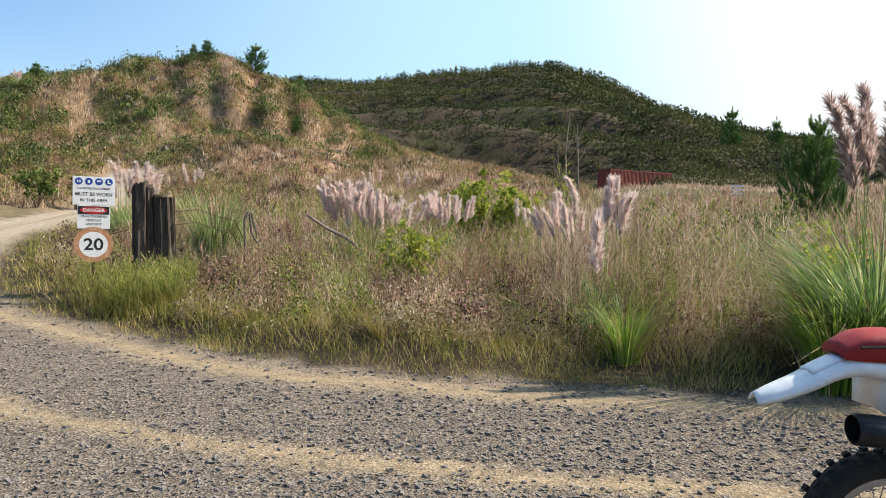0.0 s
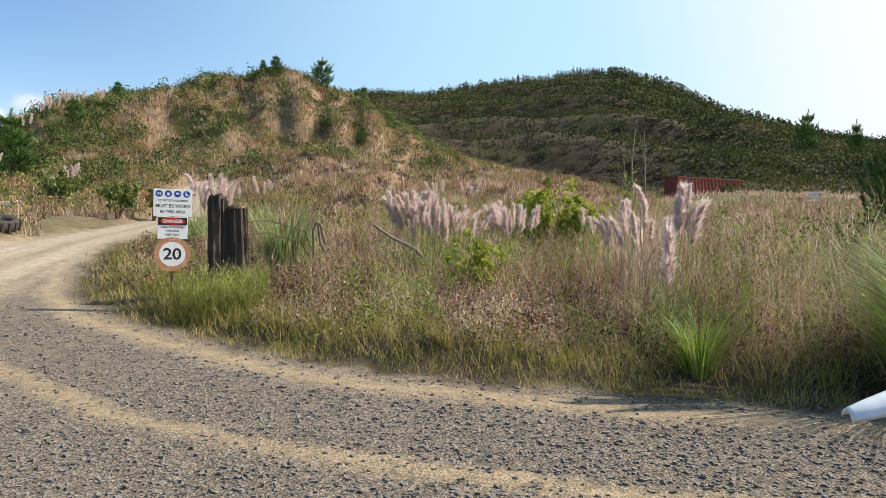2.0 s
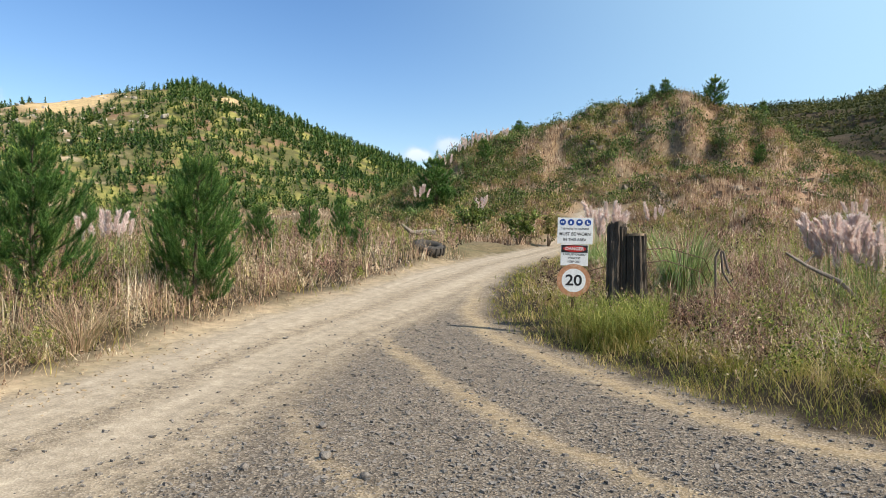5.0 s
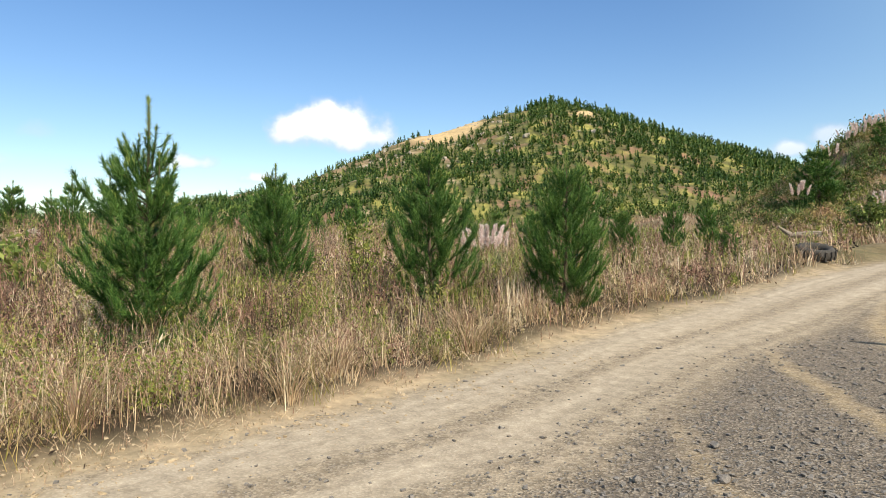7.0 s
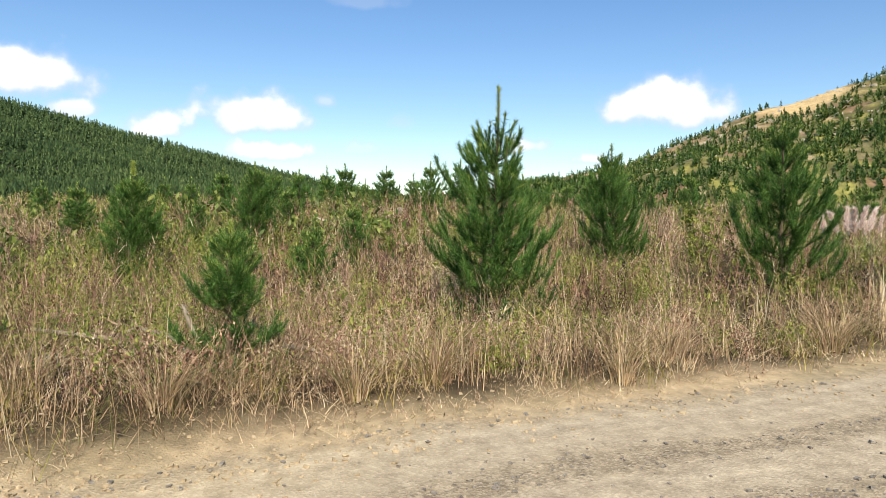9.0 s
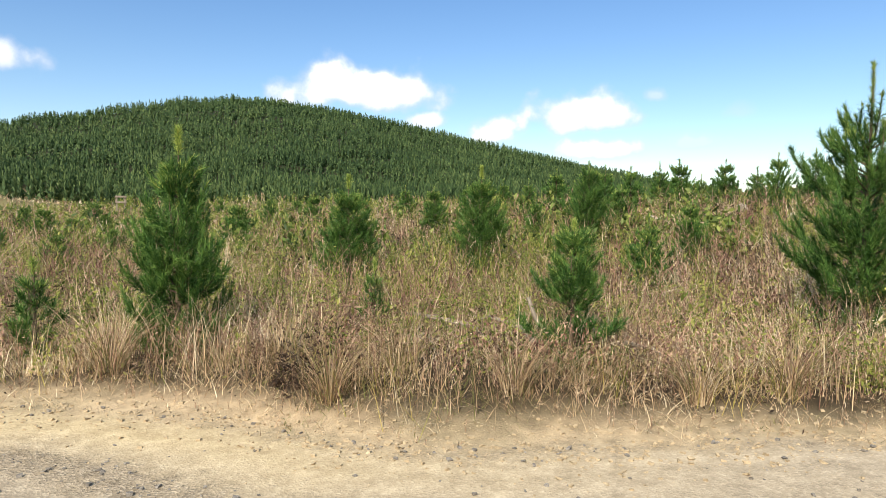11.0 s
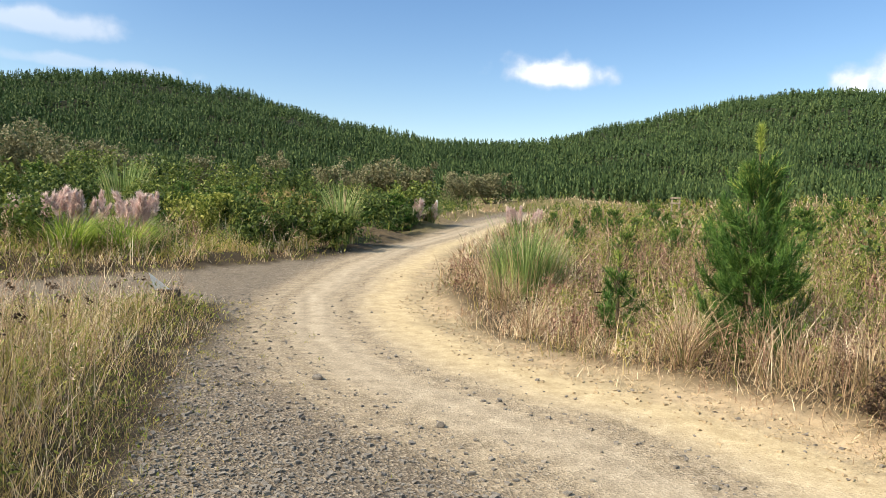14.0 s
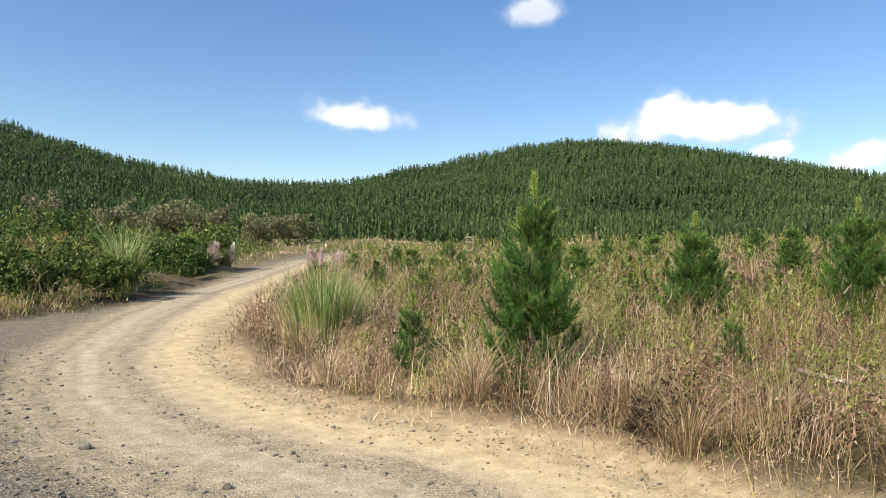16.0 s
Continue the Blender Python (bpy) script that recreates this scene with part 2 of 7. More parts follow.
M_WILLOW = leaf("willow_leaves", [(0.0, (0.070, 0.075, 0.036)), (0.5, (0.18, 0.178, 0.095)), (1.0, (0.34, 0.315, 0.20))], 0.25, 0.6, 0.8, 0.1, 0.7)
M_TUSSOCK = leaf("tussock_blades", [(0.0, (0.07, 0.125, 0.035)), (0.4, (0.20, 0.30, 0.095)), (0.8, (0.40, 0.49, 0.19)), (1.0, (0.62, 0.54, 0.28))], 0.4, 0.4)
M_FLAX = leaf("bright_tussock_blades", [(0.0, (0.09, 0.18, 0.025)), (0.5, (0.24, 0.36, 0.05)), (0.9, (0.44, 0.50, 0.13)), (1.0, (0.60, 0.50, 0.25))], 0.4, 0.4)
M_PLUME = leaf("plume_down", [(0.0, (0.60, 0.44, 0.40)), (0.4, (0.82, 0.69, 0.64)), (1.0, (0.95, 0.89, 0.85))], 0.45, 0.9, 0.5, 4.0)
M_PLUME_PINK = leaf("pink_plume_down", [(0.0, (0.50, 0.36, 0.35)), (0.5, (0.72, 0.57, 0.54)), (1.0, (0.88, 0.78, 0.74))], 0.5, 0.9, 0.5, 4.0)
M_PLUME_DARK = leaf("purple_plume_down", [(0.0, (0.32, 0.22, 0.20)), (0.5, (0.54, 0.42, 0.39)), (1.0, (0.76, 0.65, 0.61))], 0.5, 0.9)
M_BARK = surface("pine_bark", (0.07, 0.05, 0.035), (0.16, 0.12, 0.085), 14, 0.95, bumps=0.7)
M_PIPE = surface("dull_grey_pipe", (0.07, 0.06, 0.052), (0.15, 0.13, 0.115), 16, 0.8, 0.1, 0.3)
M_DEADWOOD = surface("weathered_wood", (0.13, 0.105, 0.082), (0.34, 0.29, 0.235), 9, 0.9, stretch=(1, 1, 0.15), bumps=0.6)
M_POST = surface("old_gatepost_wood", (0.016, 0.013, 0.011), (0.15, 0.122, 0.098), 12, 0.95, stretch=(1, 1, 0.12), bumps=1.0, dist=0.03)
M_POSTCUT = surface("sawn_post_wood", (0.16, 0.115, 0.075), (0.30, 0.23, 0.16), 10, 0.9, stretch=(1, 1, 0.2), bumps=0.7)
M_STONE = surface("gravel_stone", (0.060, 0.055, 0.052), (0.29, 0.262, 0.232), 30, 0.9, bumps=0.5)
M_CLOD = surface("dry_clay", (0.26, 0.20, 0.125), (0.48, 0.385, 0.26), 12, 0.95, bumps=0.5)
M_ROCK = surface("pale_rock", (0.30, 0.26, 0.21), (0.55, 0.50, 0.43), 3, 0.95, bumps=0.8, dist=0.05)
M_RED_PAINT = surface("rusty_red_paint", (0.15, 0.038, 0.030), (0.25, 0.065, 0.05), 2, 0.75, bumps=0.1, third=(0.11, 0.05, 0.03))
M_WHITE_PAINT = surface("white_sign_paint", (0.72, 0.74, 0.76), (0.82, 0.83, 0.84), 6, 0.5, bumps=0.05)
M_BLUE_PAINT = surface("blue_sign_paint", (0.012, 0.055, 0.28), (0.02, 0.08, 0.36), 6, 0.5, bumps=0.05)
M_BLACK_PAINT = surface("black_sign_paint", (0.012, 0.012, 0.014), (0.03, 0.03, 0.032), 6, 0.55, bumps=0.05)
M_SIGN_RED = surface("red_sign_paint", (0.40, 0.018, 0.018), (0.52, 0.03, 0.028), 6, 0.5, bumps=0.05)
M_ORANGE = surface("faded_orange_ring", (0.38, 0.17, 0.085), (0.52, 0.27, 0.15), 14, 0.7, bumps=0.1, third=(0.55, 0.36, 0.24))
M_RUST = surface("dark_rusted_steel", (0.05, 0.032, 0.024), (0.12, 0.075, 0.05), 20, 0.85, 0.2, 0.4)
M_RUBBER = surface("black_rubber", (0.012, 0.012, 0.012), (0.035, 0.033, 0.03), 20, 0.85, bumps=0.3)
M_OLD_RUBBER = surface("dusty_rubber", (0.03, 0.028, 0.026), (0.075, 0.068, 0.06), 10, 0.9, bumps=0.3)
M_WHITE_PLASTIC = surface("white_plastic", (0.76, 0.78, 0.80), (0.82, 0.84, 0.86), 3, 0.35, bumps=0.02, spec=0.5)
M_RED_SEAT = surface("red_seat_cover", (0.26, 0.018, 0.022), (0.36, 0.03, 0.035), 25, 0.6, bumps=0.25)
M_MUFFLER = surface("blackened_exhaust", (0.012, 0.012, 0.014), (0.05, 0.05, 0.055), 12, 0.45, 0.6, 0.1)
M_ALLOY = surface("dull_alloy", (0.28, 0.28, 0.29), (0.45, 0.45, 0.46), 10, 0.45, 0.9, 0.1)


# ---- mesh helpers ----
def mesh_np(name, verts, faces, mat, smooth=False):
    """A mesh from numpy arrays; faces is (n, 3) or (n, 4)."""
    me = bpy.data.meshes.new(name)
    verts, faces = np.asarray(verts, np.float32), np.asarray(faces, np.int32)
    k = faces.shape[1]
    me.vertices.add(len(verts))
    me.vertices.foreach_set("co", verts.ravel())
    me.loops.add(faces.size)
    me.loops.foreach_set("vertex_index", faces.ravel())
    me.polygons.add(len(faces))
    me.polygons.foreach_set("loop_start", np.arange(0, faces.size, k, dtype=np.int32))
    me.polygons.foreach_set("use_smooth", np.full(len(faces), smooth))
    me.update(calc_edges=True)
    me.materials.append(mat)
    return me


def part(name, bm, mat, parent=None, label="", smooth=False):
    """Links a bmesh as one mesh object under a thing or a part."""
    me = bpy.data.meshes.new(name)
    bm.to_mesh(me)
    bm.free()
    for f in me.polygons:
        f.use_smooth = smooth
    me.materials.append(mat)
    ob = new(name, me)
    ob.parent = parent
    if label:
        ob["label"] = label
    return ob


def part_np(name, verts, faces, mat, parent=None, label="", smooth=False):
    ob = new(name, mesh_np(name, verts, faces, mat, smooth))
    ob.parent = parent
    if label:
        ob["label"] = label
    return ob


def thing(name, m, label, category, group=""):
    ob = new(name)
    ob.empty_display_size = 0.1
    ob.matrix_world = m
    return tagged(ob, label, category, group)


def box(bm, cx, cy, cz, sx, sy, sz, bevel=0.0, m=None):
    r = bmesh.ops.create_cube(bm, size=1.0)
    vs = r["verts"]
    bmesh.ops.scale(bm, vec=(sx, sy, sz), verts=vs)
    bmesh.ops.translate(bm, vec=(cx, cy, cz), verts=vs)
    if bevel:
        es = list({e for v in vs for e in v.link_edges})
        r = bmesh.ops.bevel(bm, geom=es, offset=bevel, segments=2, affect="EDGES", profile=0.5)
        vs = list({v for f in r["faces"] for v in f.verts} | {v for v in vs if v.is_valid})
    if m is not None:
        bmesh.ops.transform(bm, matrix=m, verts=vs)
    return vs


def tube(bm, pts, radii, sides=8, cap=True, wob=0.0, seed=0):
    """A tapered tube along points."""
    rnd = random.Random(seed)
    pts = [Vector(p) for p in pts]
    rings = []
    for i, p in enumerate(pts):
        d = (pts[min(i + 1, len(pts) - 1)] - pts[max(i - 1, 0)]).normalized()
        a = d.orthogonal().normalized() if i == 0 else (a - d * a.dot(d)).normalized()
        b = d.cross(a)
        r = radii[i] if isinstance(radii, (list, tuple)) else radii
        rings.append([bm.verts.new(p + (a * math.cos(2 * math.pi * k / sides) + b * math.sin(2 * math.pi * k / sides)) * r * (1 + rnd.uniform(-wob, wob))) for k in range(sides)])
    for r0, r1 in zip(rings, rings[1:]):
        for k in range(sides):
            bm.faces.new((r0[k], r0[(k + 1) % sides], r1[(k + 1) % sides], r1[k]))
    if cap:
        bm.faces.new(rings[0][::-1])
        bm.faces.new(rings[-1])


def unit(v):
    return v / np.maximum(np.linalg.norm(v, axis=-1, keepdims=True), 1e-9)


def blades(rng, base, height, width, lean, droop, segs=2, face=None, fall=None):
    """Grass blades: each a tapering strip that leans and droops. base (n,3); height, width, lean, droop (n,). Returns verts, tris."""
    n = len(base)
    az = rng.uniform(0, 2 * np.pi, n) if face is None else face
    out = np.stack([np.cos(az), np.sin(az), np.zeros(n)], 1)
    side_a = az + np.pi / 2 + rng.uniform(-0.7, 0.7, n)
    side = np.stack([np.cos(side_a), np.sin(side_a), np.zeros(n)], 1)
    vs = []
    for k in range(segs + 1):
        s = k / segs
        p = base + out * (height * (lean * s + droop * s * s))[:, None]
        p[:, 2] += height * (s - (0.45 * droop if fall is None else fall) * s * s * s)
        w = (width * (1 - 0.85 * s) * 0.5)[:, None]
        if k == segs:
            vs.append(p)
        else:
            vs.append(p - side * w)
            vs.append(p + side * w)
    per = 2 * segs + 1
    v = np.stack(vs, 1).reshape(-1, 3)
    tr = []
    for k in range(segs):
        a, b = 2 * k, 2 * k + 1
        if k == segs - 1:
            tr.append((a, b, 2 * segs))
        else:
            tr += [(a, b, b + 2), (a, b + 2, a + 2)]
    f = (np.arange(n)[:, None, None] * per + np.array(tr)[None]).reshape(-1, 3)
    return v, f


def cards(rng, centre, size, aspect=0.45, up=0.3):
    """Small folded leaves: two triangles each, at random turns."""
    n = len(centre)
    a = unit(rng.normal(size=(n, 3)) + np.array([0, 0, up]))
    b = unit(np.cross(a, rng.normal(size=(n, 3))))
    a, b = a * size[:, None], b * (size * aspect)[:, None]
    v = np.stack([centre - a * 0.5, centre + b * 0.5, centre + a * 0.5, centre - b * 0.5], 1).reshape(-1, 3)
    f = (np.arange(n)[:, None, None] * 4 + np.array([(0, 1, 2), (0, 2, 3)])[None]).reshape(-1, 3)
    return v, f


def join(pieces):
    vs, fs, o = [], [], 0
    for v, f in pieces:
        vs.append(v)
        fs.append(f + o)
        o += len(v)
    return np.concatenate(vs), np.concatenate(fs)


# ---- lie of the land ----
# skyline heights of the four hills by bearing: (bearing, degrees above the eye)
HILL_SCRUB = np.array([(44, 0.5), (40, 4.0), (38.5, 5.2), (34.7, 7.6), (30, 8.8), (27, 9.4), (24, 10.5), (20, 10.7), (15.6, 9.9), (12.5, 9.0), (9, 7.2), (4, 5.2), (-0.5, 3.8), (-6, 2.6), (-12, 1.0)])[::-1]
HILL_TERRACE = np.array([(30, 8.8), (20, 9.8), (12.5, 9.8), (6.6, 10.2), (0.5, 11.0), (-5, 11.8), (-9, 11.8), (-12, 10.9), (-16.5, 8.8), (-22.8, 6.6), (-26.7, 5.8), (-40, 5.2), (-60, 4.6), (-90, 4.1)])[::-1]
HILL_YOUNG = np.array([(30, 1.9), (36, 4.3), (40, 5.8), (45.6, 7.8), (50, 9.5), (54.5, 11.2), (57.5, 11.4), (62, 10.4), (68, 9.0), (73, 7.3), (78, 5.1), (84, 4.0), (90, 2.8), (97, 1.4)])
HILL_FOREST = np.array([(92, 1.2), (99, 2.3), (109, 4.3), (115, 5.7), (121, 7.1), (127, 8.3), (133, 9.2), (137, 9.3), (141, 8.9), (146, 7.9), (152, 6.6), (156, 5.65), (164, 5.6), (170, 6.55), (174, 7.15), (180, 8.7), (187, 9.35), (192, 9.1), (198, 8.0), (215, 6.6), (240, 5.6), (270, 4.6)])
PLAIN = np.array([(-90, .3, .9, 3), (-30, .5, 1.6, 6), (-15, .6, 1.9, 4.9), (0, .5, 1.6, 5.5), (15, .5, 1.6, 5), (30, .7, 1.3, 3), (45, .8, 1.5, 3.4), (60, 1.0, 1.8, 4), (75, 1.3, 2, 4),
                  (90, 1.7, 1.9, 3), (105, 1.7, 2, 3), (120, 1.3, 2, 3), (135, .8, 1.6, 3.2), (150, .5, 1.2, 3), (165, .4, 1.1, 2.8), (180, .3, 1.1, 3), (200, .3, 1, 3), (270, .3, .9, 3)])


def sstep(a, b, x):
    t = np.clip((x - a) / (b - a), 0, 1)
    return t * t * (3 - 2 * t)


def wave(x, y, seed, scale, octaves=4):
    """Smooth pseudo-random relief from summed sines."""
    rng = np.random.RandomState(seed)
    out, amp = np.zeros_like(x), 1.0
    for o in range(octaves):
        for _ in range(3):
            a, ph = rng.uniform(0, 2 * np.pi), rng.uniform(0, 2 * np.pi)
            k = 2 * np.pi / scale * (2 ** o) * rng.uniform(0.7, 1.3)
            out += amp * np.sin(k * (x * np.cos(a) + y * np.sin(a)) + ph + 1.3 * np.sin(k * 0.6 * (y * np.cos(a) - x * np.sin(a)) + ph * 2)) / 3
        amp *= 0.5
    return out


# plan of the roads: outer (west) edge, northern patch, south-eastern patch, far south-eastern verge
WEST_EDGE = np.array([(-32, -64), (-25.5, -54), (-18, -42.8), (-11, -29.6), (-7.2, -22.9), (-4.2, -16), (-3.0, -12.2), (-2.75, -9.4), (-2.95, -7.6), (-3.35, -6.5), (-3.85, -5.6), (-4.15, -4.6), (-4.25, -3.2), (-4.62, -2.25), (-5.38, -1.4),
                      (-6.0, -0.55), (-6.6, 0.6), (-7.2, 2.0), (-8.2, 3.6), (-9.55, 5.9), (-10.35, 7.8), (-10.95, 9.8), (-12.0, 12.8), (-13.2, 16.3), (-15.8, 23), (-20.0, 35.7), (-23.6, 47.6), (-26, 62)])
NORTH_EDGE = np.array([(-20.5, 62), (-20.3, 47), (-17.4, 37), (-13.8, 25.5), (-11.6, 19.1), (-9.5, 14.5), (-7.9, 11.9), (-6.4, 10.25), (-5.2, 9.4), (-4.0, 8.55), (-3.0, 7.85), (-2.0, 7.25), (-1.0, 6.9), (0.1, 6.6), (1.3, 6.4), (3.0, 6.2), (8, 6.1), (16, 6.6), (60, 10)])
SE_EDGE = np.array([(60, -1), (16, -1.5), (6, -2.0), (2.4, -2.4), (0.9, -3.2), (0.45, -4.3), (0.5, -6.0), (0.45, -7.6), (0.15, -10.3), (0.2, -12.0), (0.9, -12.4), (3.7, -11.2), (12, -8), (60, 5)])
SOUTH_EDGE = np.array([(60, -1), (16, -11), (4.2, -14.2), (2.7, -15.4), (0.6, -16.9), (-2.3, -19.4), (-4.6, -22.7), (-8.6, -31), (-13.4, -42), (-20, -54), (-27, -66)])


def side(x, y, line):
    """Signed distance from a polyline: positive to its left."""
    best, sign = np.full(x.shape, 1e9), np.zeros(x.shape)
    for (x0, y0), (x1, y1) in zip(line, line[1:]):
        dx, dy = x1 - x0, y1 - y0
        t = np.clip(((x - x0) * dx + (y - y0) * dy) / (dx * dx + dy * dy), 0, 1)
        ex, ey = x - x0 - t * dx, y - y0 - t * dy
        d = np.hypot(ex, ey)
        c = dx * (y - y0) - dy * (x - x0)
        m = d < best
        best, sign = np.where(m, d, best), np.where(m, np.sign(c), sign)
    return best * sign


def off_road(x, y):
    """Distance past the road's edge: above 0 among the plants, below 0 on the road."""
    x, y = np.asarray(x, float), np.asarray(y, float)
    w = side(x, y, WEST_EDGE)          # left of the northward line lies west
    n = side(x, y, NORTH_EDGE)         # left of the eastward line lies north
    s = side(x, y, SE_EDGE)
    f = side(x, y, SOUTH_EDGE)
    s = np.where(x < 58, s, -5)
    return np.maximum.reduce([w, n, s, f, y - 50, -y - 58])


def lookup(table, b):
    return np.interp(b, table[:, 0], table[:, 1])


def land(x, y):
    """Height of the ground."""
    x, y = np.asarray(x, float), np.asarray(y, float)
    r = np.hypot(x, y)
    b = np.degrees(np.arctan2(-x, y))
    b = np.where(b < -90, b + 360, b)
    z1, z2, z3 = (np.interp(b, PLAIN[:, 0], PLAIN[:, k]) for k in (1, 2, 3))
    z = z1 * sstep(9, 24, r) + (z2 - z1) * sstep(20, 45, r) + (z3 - z2) * np.clip((r - 42) / 53, 0, 1.6)
    for table, r0, r1, warp, seed in ((HILL_SCRUB, 44, 78, 0.06, 3), (HILL_TERRACE, 92, 300, 0.0, 5), (HILL_YOUNG, 85, 270, 0.03, 7), (HILL_FOREST, 110, 380, 0.03, 9)):
        top = 1.6 + r1 * np.tan(np.radians(lookup(table, b)))
        edge = sstep(table[0, 0] - 3, table[0, 0] + 1, b) * (1 - sstep(table[-1, 0] - 1, table[-1, 0] + 3, b)) if table is not HILL_TERRACE else 1 - sstep(24, 30, b)
        if table is HILL_TERRACE:
            edge = edge * sstep(-92, -85, b)
        u = (r - r0) / (r1 - r0)
        u = u + warp * wave(x, y, seed, (r1 - r0) * 0.6, 3)
        if table is HILL_TERRACE:
            uu = np.clip(u, 0, 1)
            steps = 6.0
            st = np.floor(uu * steps + 0.12 * wave(x, y, 21, 160, 2))
            fr = uu * steps + 0.12 * wave(x, y, 21, 160, 2) - st
            prof = np.clip((st + sstep(0.48, 0.82, fr)) / steps, 0, 1)
            prof = 0.86 * prof + 0.14 * uu
        elif table is HILL_SCRUB:
            uu = np.clip(u, 0, 1)
            prof = 0.45 * uu + 0.55 * sstep(0.25, 0.95, uu)
            cliff = sstep(1, 5, b) * (1 - sstep(19, 23, b))
            prof = prof * (1 - cliff) + cliff * (0.42 * np.minimum(uu / 0.6, 1) + 0.58 * sstep(0.56 + 0.05 * np.sin(b * 2.1), 0.92, uu))
        else:
            uu = np.clip(u, 0, 1)
            prof = 0.65 * uu + 0.35 * uu * uu * (3 - 2 * uu)
            if table is HILL_FOREST:
                shelf = sstep(138, 150, b)
                prof = prof * (1 - shelf) + shelf * np.interp(uu, (0, 0.1, 0.3, 0.48, 1), (0, 0.12, 0.36, 0.35, 1))
        fall = 1 - 0.5 * sstep(1.15, 2.6, u)
        z = np.maximum(z, z + edge * (np.maximum(top - z, 0) * prof * fall))
    rough = sstep(0.0, 1.2, off_road(x, y)) * (0.10 + 0.006 * np.clip(r, 0, 200))
    rough = rough * (1 - sstep(500, 900, r) * 0.8)
    z = z + rough * wave(x, y, 11, 7.0, 3) * np.where(r < 60, 1, 0.0) + np.where(r > 30, sstep(30, 80, r) * 1.2, 0) * wave(x, y, 13, 38, 3) * sstep(0, 10, off_road(x, y))
    hill_a = sstep(46, 58, r) * (1 - sstep(90, 110, r)) * sstep(-14, -4, b) * (1 - sstep(40, 46, b))
    z = z + hill_a * (0.5 * wave(x, y, 91, 13, 4) + 0.35 * np.abs(wave(x, y, 92, 4.5, 2)))
    o = off_road(x, y)
    z = z + 0.10 * sstep(0.1, 0.9, o) * sstep(-0.5, 1.0, o)
    z = z - np.where(o < 0, 0.02 * sstep(0.0, 1.5, -o), 0)
    return z + 0.006 * wave(x, y, 17, 4.0, 1)


def z_at(x, y):
    return float(land(np.array([x]), np.array([y]))[0])


def tracks(x, y):
    """Roughly how far wheels have packed the surface to pale dust, 0 to 1."""
    w, n = -side(x, y, WEST_EDGE), -side(x, y, NORTH_EDGE)
    main = np.interp(w, *zip(*MAIN_LANES))
    return np.maximum(main, np.interp(n, *zip(*CROSS_LANES)))


# packed dust across each road, by metres from its edge
MAIN_LANES = [(0, 0.7), (0.3, 0.97), (0.9, 0.9), (1.12, 0.58), (1.3, 0.62), (1.5, 0.92), (1.95, 0.88), (2.2, 0.55), (2.4, 0.68), (2.8, 0.3), (3.2, 0.05), (3.8, 0.0), (5.5, 0.0)]
CROSS_LANES = [(0, 0.30), (0.25, 0.42), (0.5, 0.80), (0.72, 0.42), (0.95, 0.10), (2.1, 0.08), (2.28, 0.60), (2.4, 0.66), (2.6, 0.2), (3.0, 0.10), (3.9, 0.14), (4.2, 0.52), (4.45, 0.16), (5.2, 0.06)]


SPOKES = 540
rr = np.concatenate([[0.0], 0.35 * np.exp(np.linspace(0, math.log(40 / 0.35), 160)), np.linspace(41.2, 93, 44), np.linspace(94.6, 310, 128), 310 * np.exp(np.linspace(0.06, math.log(3600 / 310), 20))])
RINGS = len(rr) - 1
aa = np.linspace(0, 2 * np.pi, SPOKES, endpoint=False)
gr, ga = np.meshgrid(rr[1:], aa, indexing="ij")
gx, gy = (gr * np.cos(ga)).ravel(), (gr * np.sin(ga)).ravel()
gx, gy = np.concatenate([[0.0], gx]), np.concatenate([[0.0], gy])
gz = land(gx, gy)
idx = 1 + np.arange(RINGS * SPOKES).reshape(RINGS, SPOKES)
nxt = np.roll(idx, -1, axis=1)
quads = np.stack([idx[:-1], idx[1:], nxt[1:], nxt[:-1]], -1).reshape(-1, 4)
fan = np.stack([np.zeros(SPOKES, int), idx[0], nxt[0]], 1)
fan_q = np.concatenate([fan, fan[:, 2:]], 1)

m_ground, t, p = shader("ground", 0.95, 0.0, 0.2)
att = {}
for key in ("road", "main", "cross", "soil"):
    n = t.nodes.new("ShaderNodeAttribute")
    n.attribute_name = key
    att[key] = n.outputs["Color"] if key == "soil" else n.outputs["Fac"]
co = t.nodes.new("ShaderNodeTexCoord").outputs["Object"]
vor = t.nodes.new("ShaderNodeTexVoronoi")
vor.inputs["Scale"].default_value = 52.0
t.links.new(co, vor.inputs["Vector"])
grain, mid, coarse = tex_noise(t, 60, 6, 0.7, co), tex_noise(t, 5, 5, 0.65, co), tex_noise(t, 0.6, 4, 0.6, co)
chips = ramp(t, vor.outputs["Color"], [(0.1, (0.030, 0.027, 0.025)), (0.5, (0.155, 0.128, 0.104)), (0.9, (0.50, 0.435, 0.355))])
gravel = mixc(t, 0.55, chips, ramp(t, mid, [(0.3, (0.100, 0.081, 0.063)), (0.7, (0.245, 0.198, 0.147))]))
dust = ramp(t, mid, [(0.3, (0.30, 0.248, 0.182)), (0.7, (0.50, 0.42, 0.318))])
sep = t.nodes.new("ShaderNodeSeparateXYZ")
t.links.new(co, sep.inputs[0])
streak_v = t.nodes.new("ShaderNodeCombineXYZ")
for src, k, dst in ((att["main"], 5.0, "X"), (sep.outputs["Y"], 0.10, "Y")):
    q = t.nodes.new("ShaderNodeMath")
    q.operation = "MULTIPLY"
    t.links.new(src, q.inputs[0])
    q.inputs[1].default_value = k
    t.links.new(q.outputs[0], streak_v.inputs[dst])
streak = tex_noise(t, 1.0, 1.5, 0.5, streak_v.outputs[0])
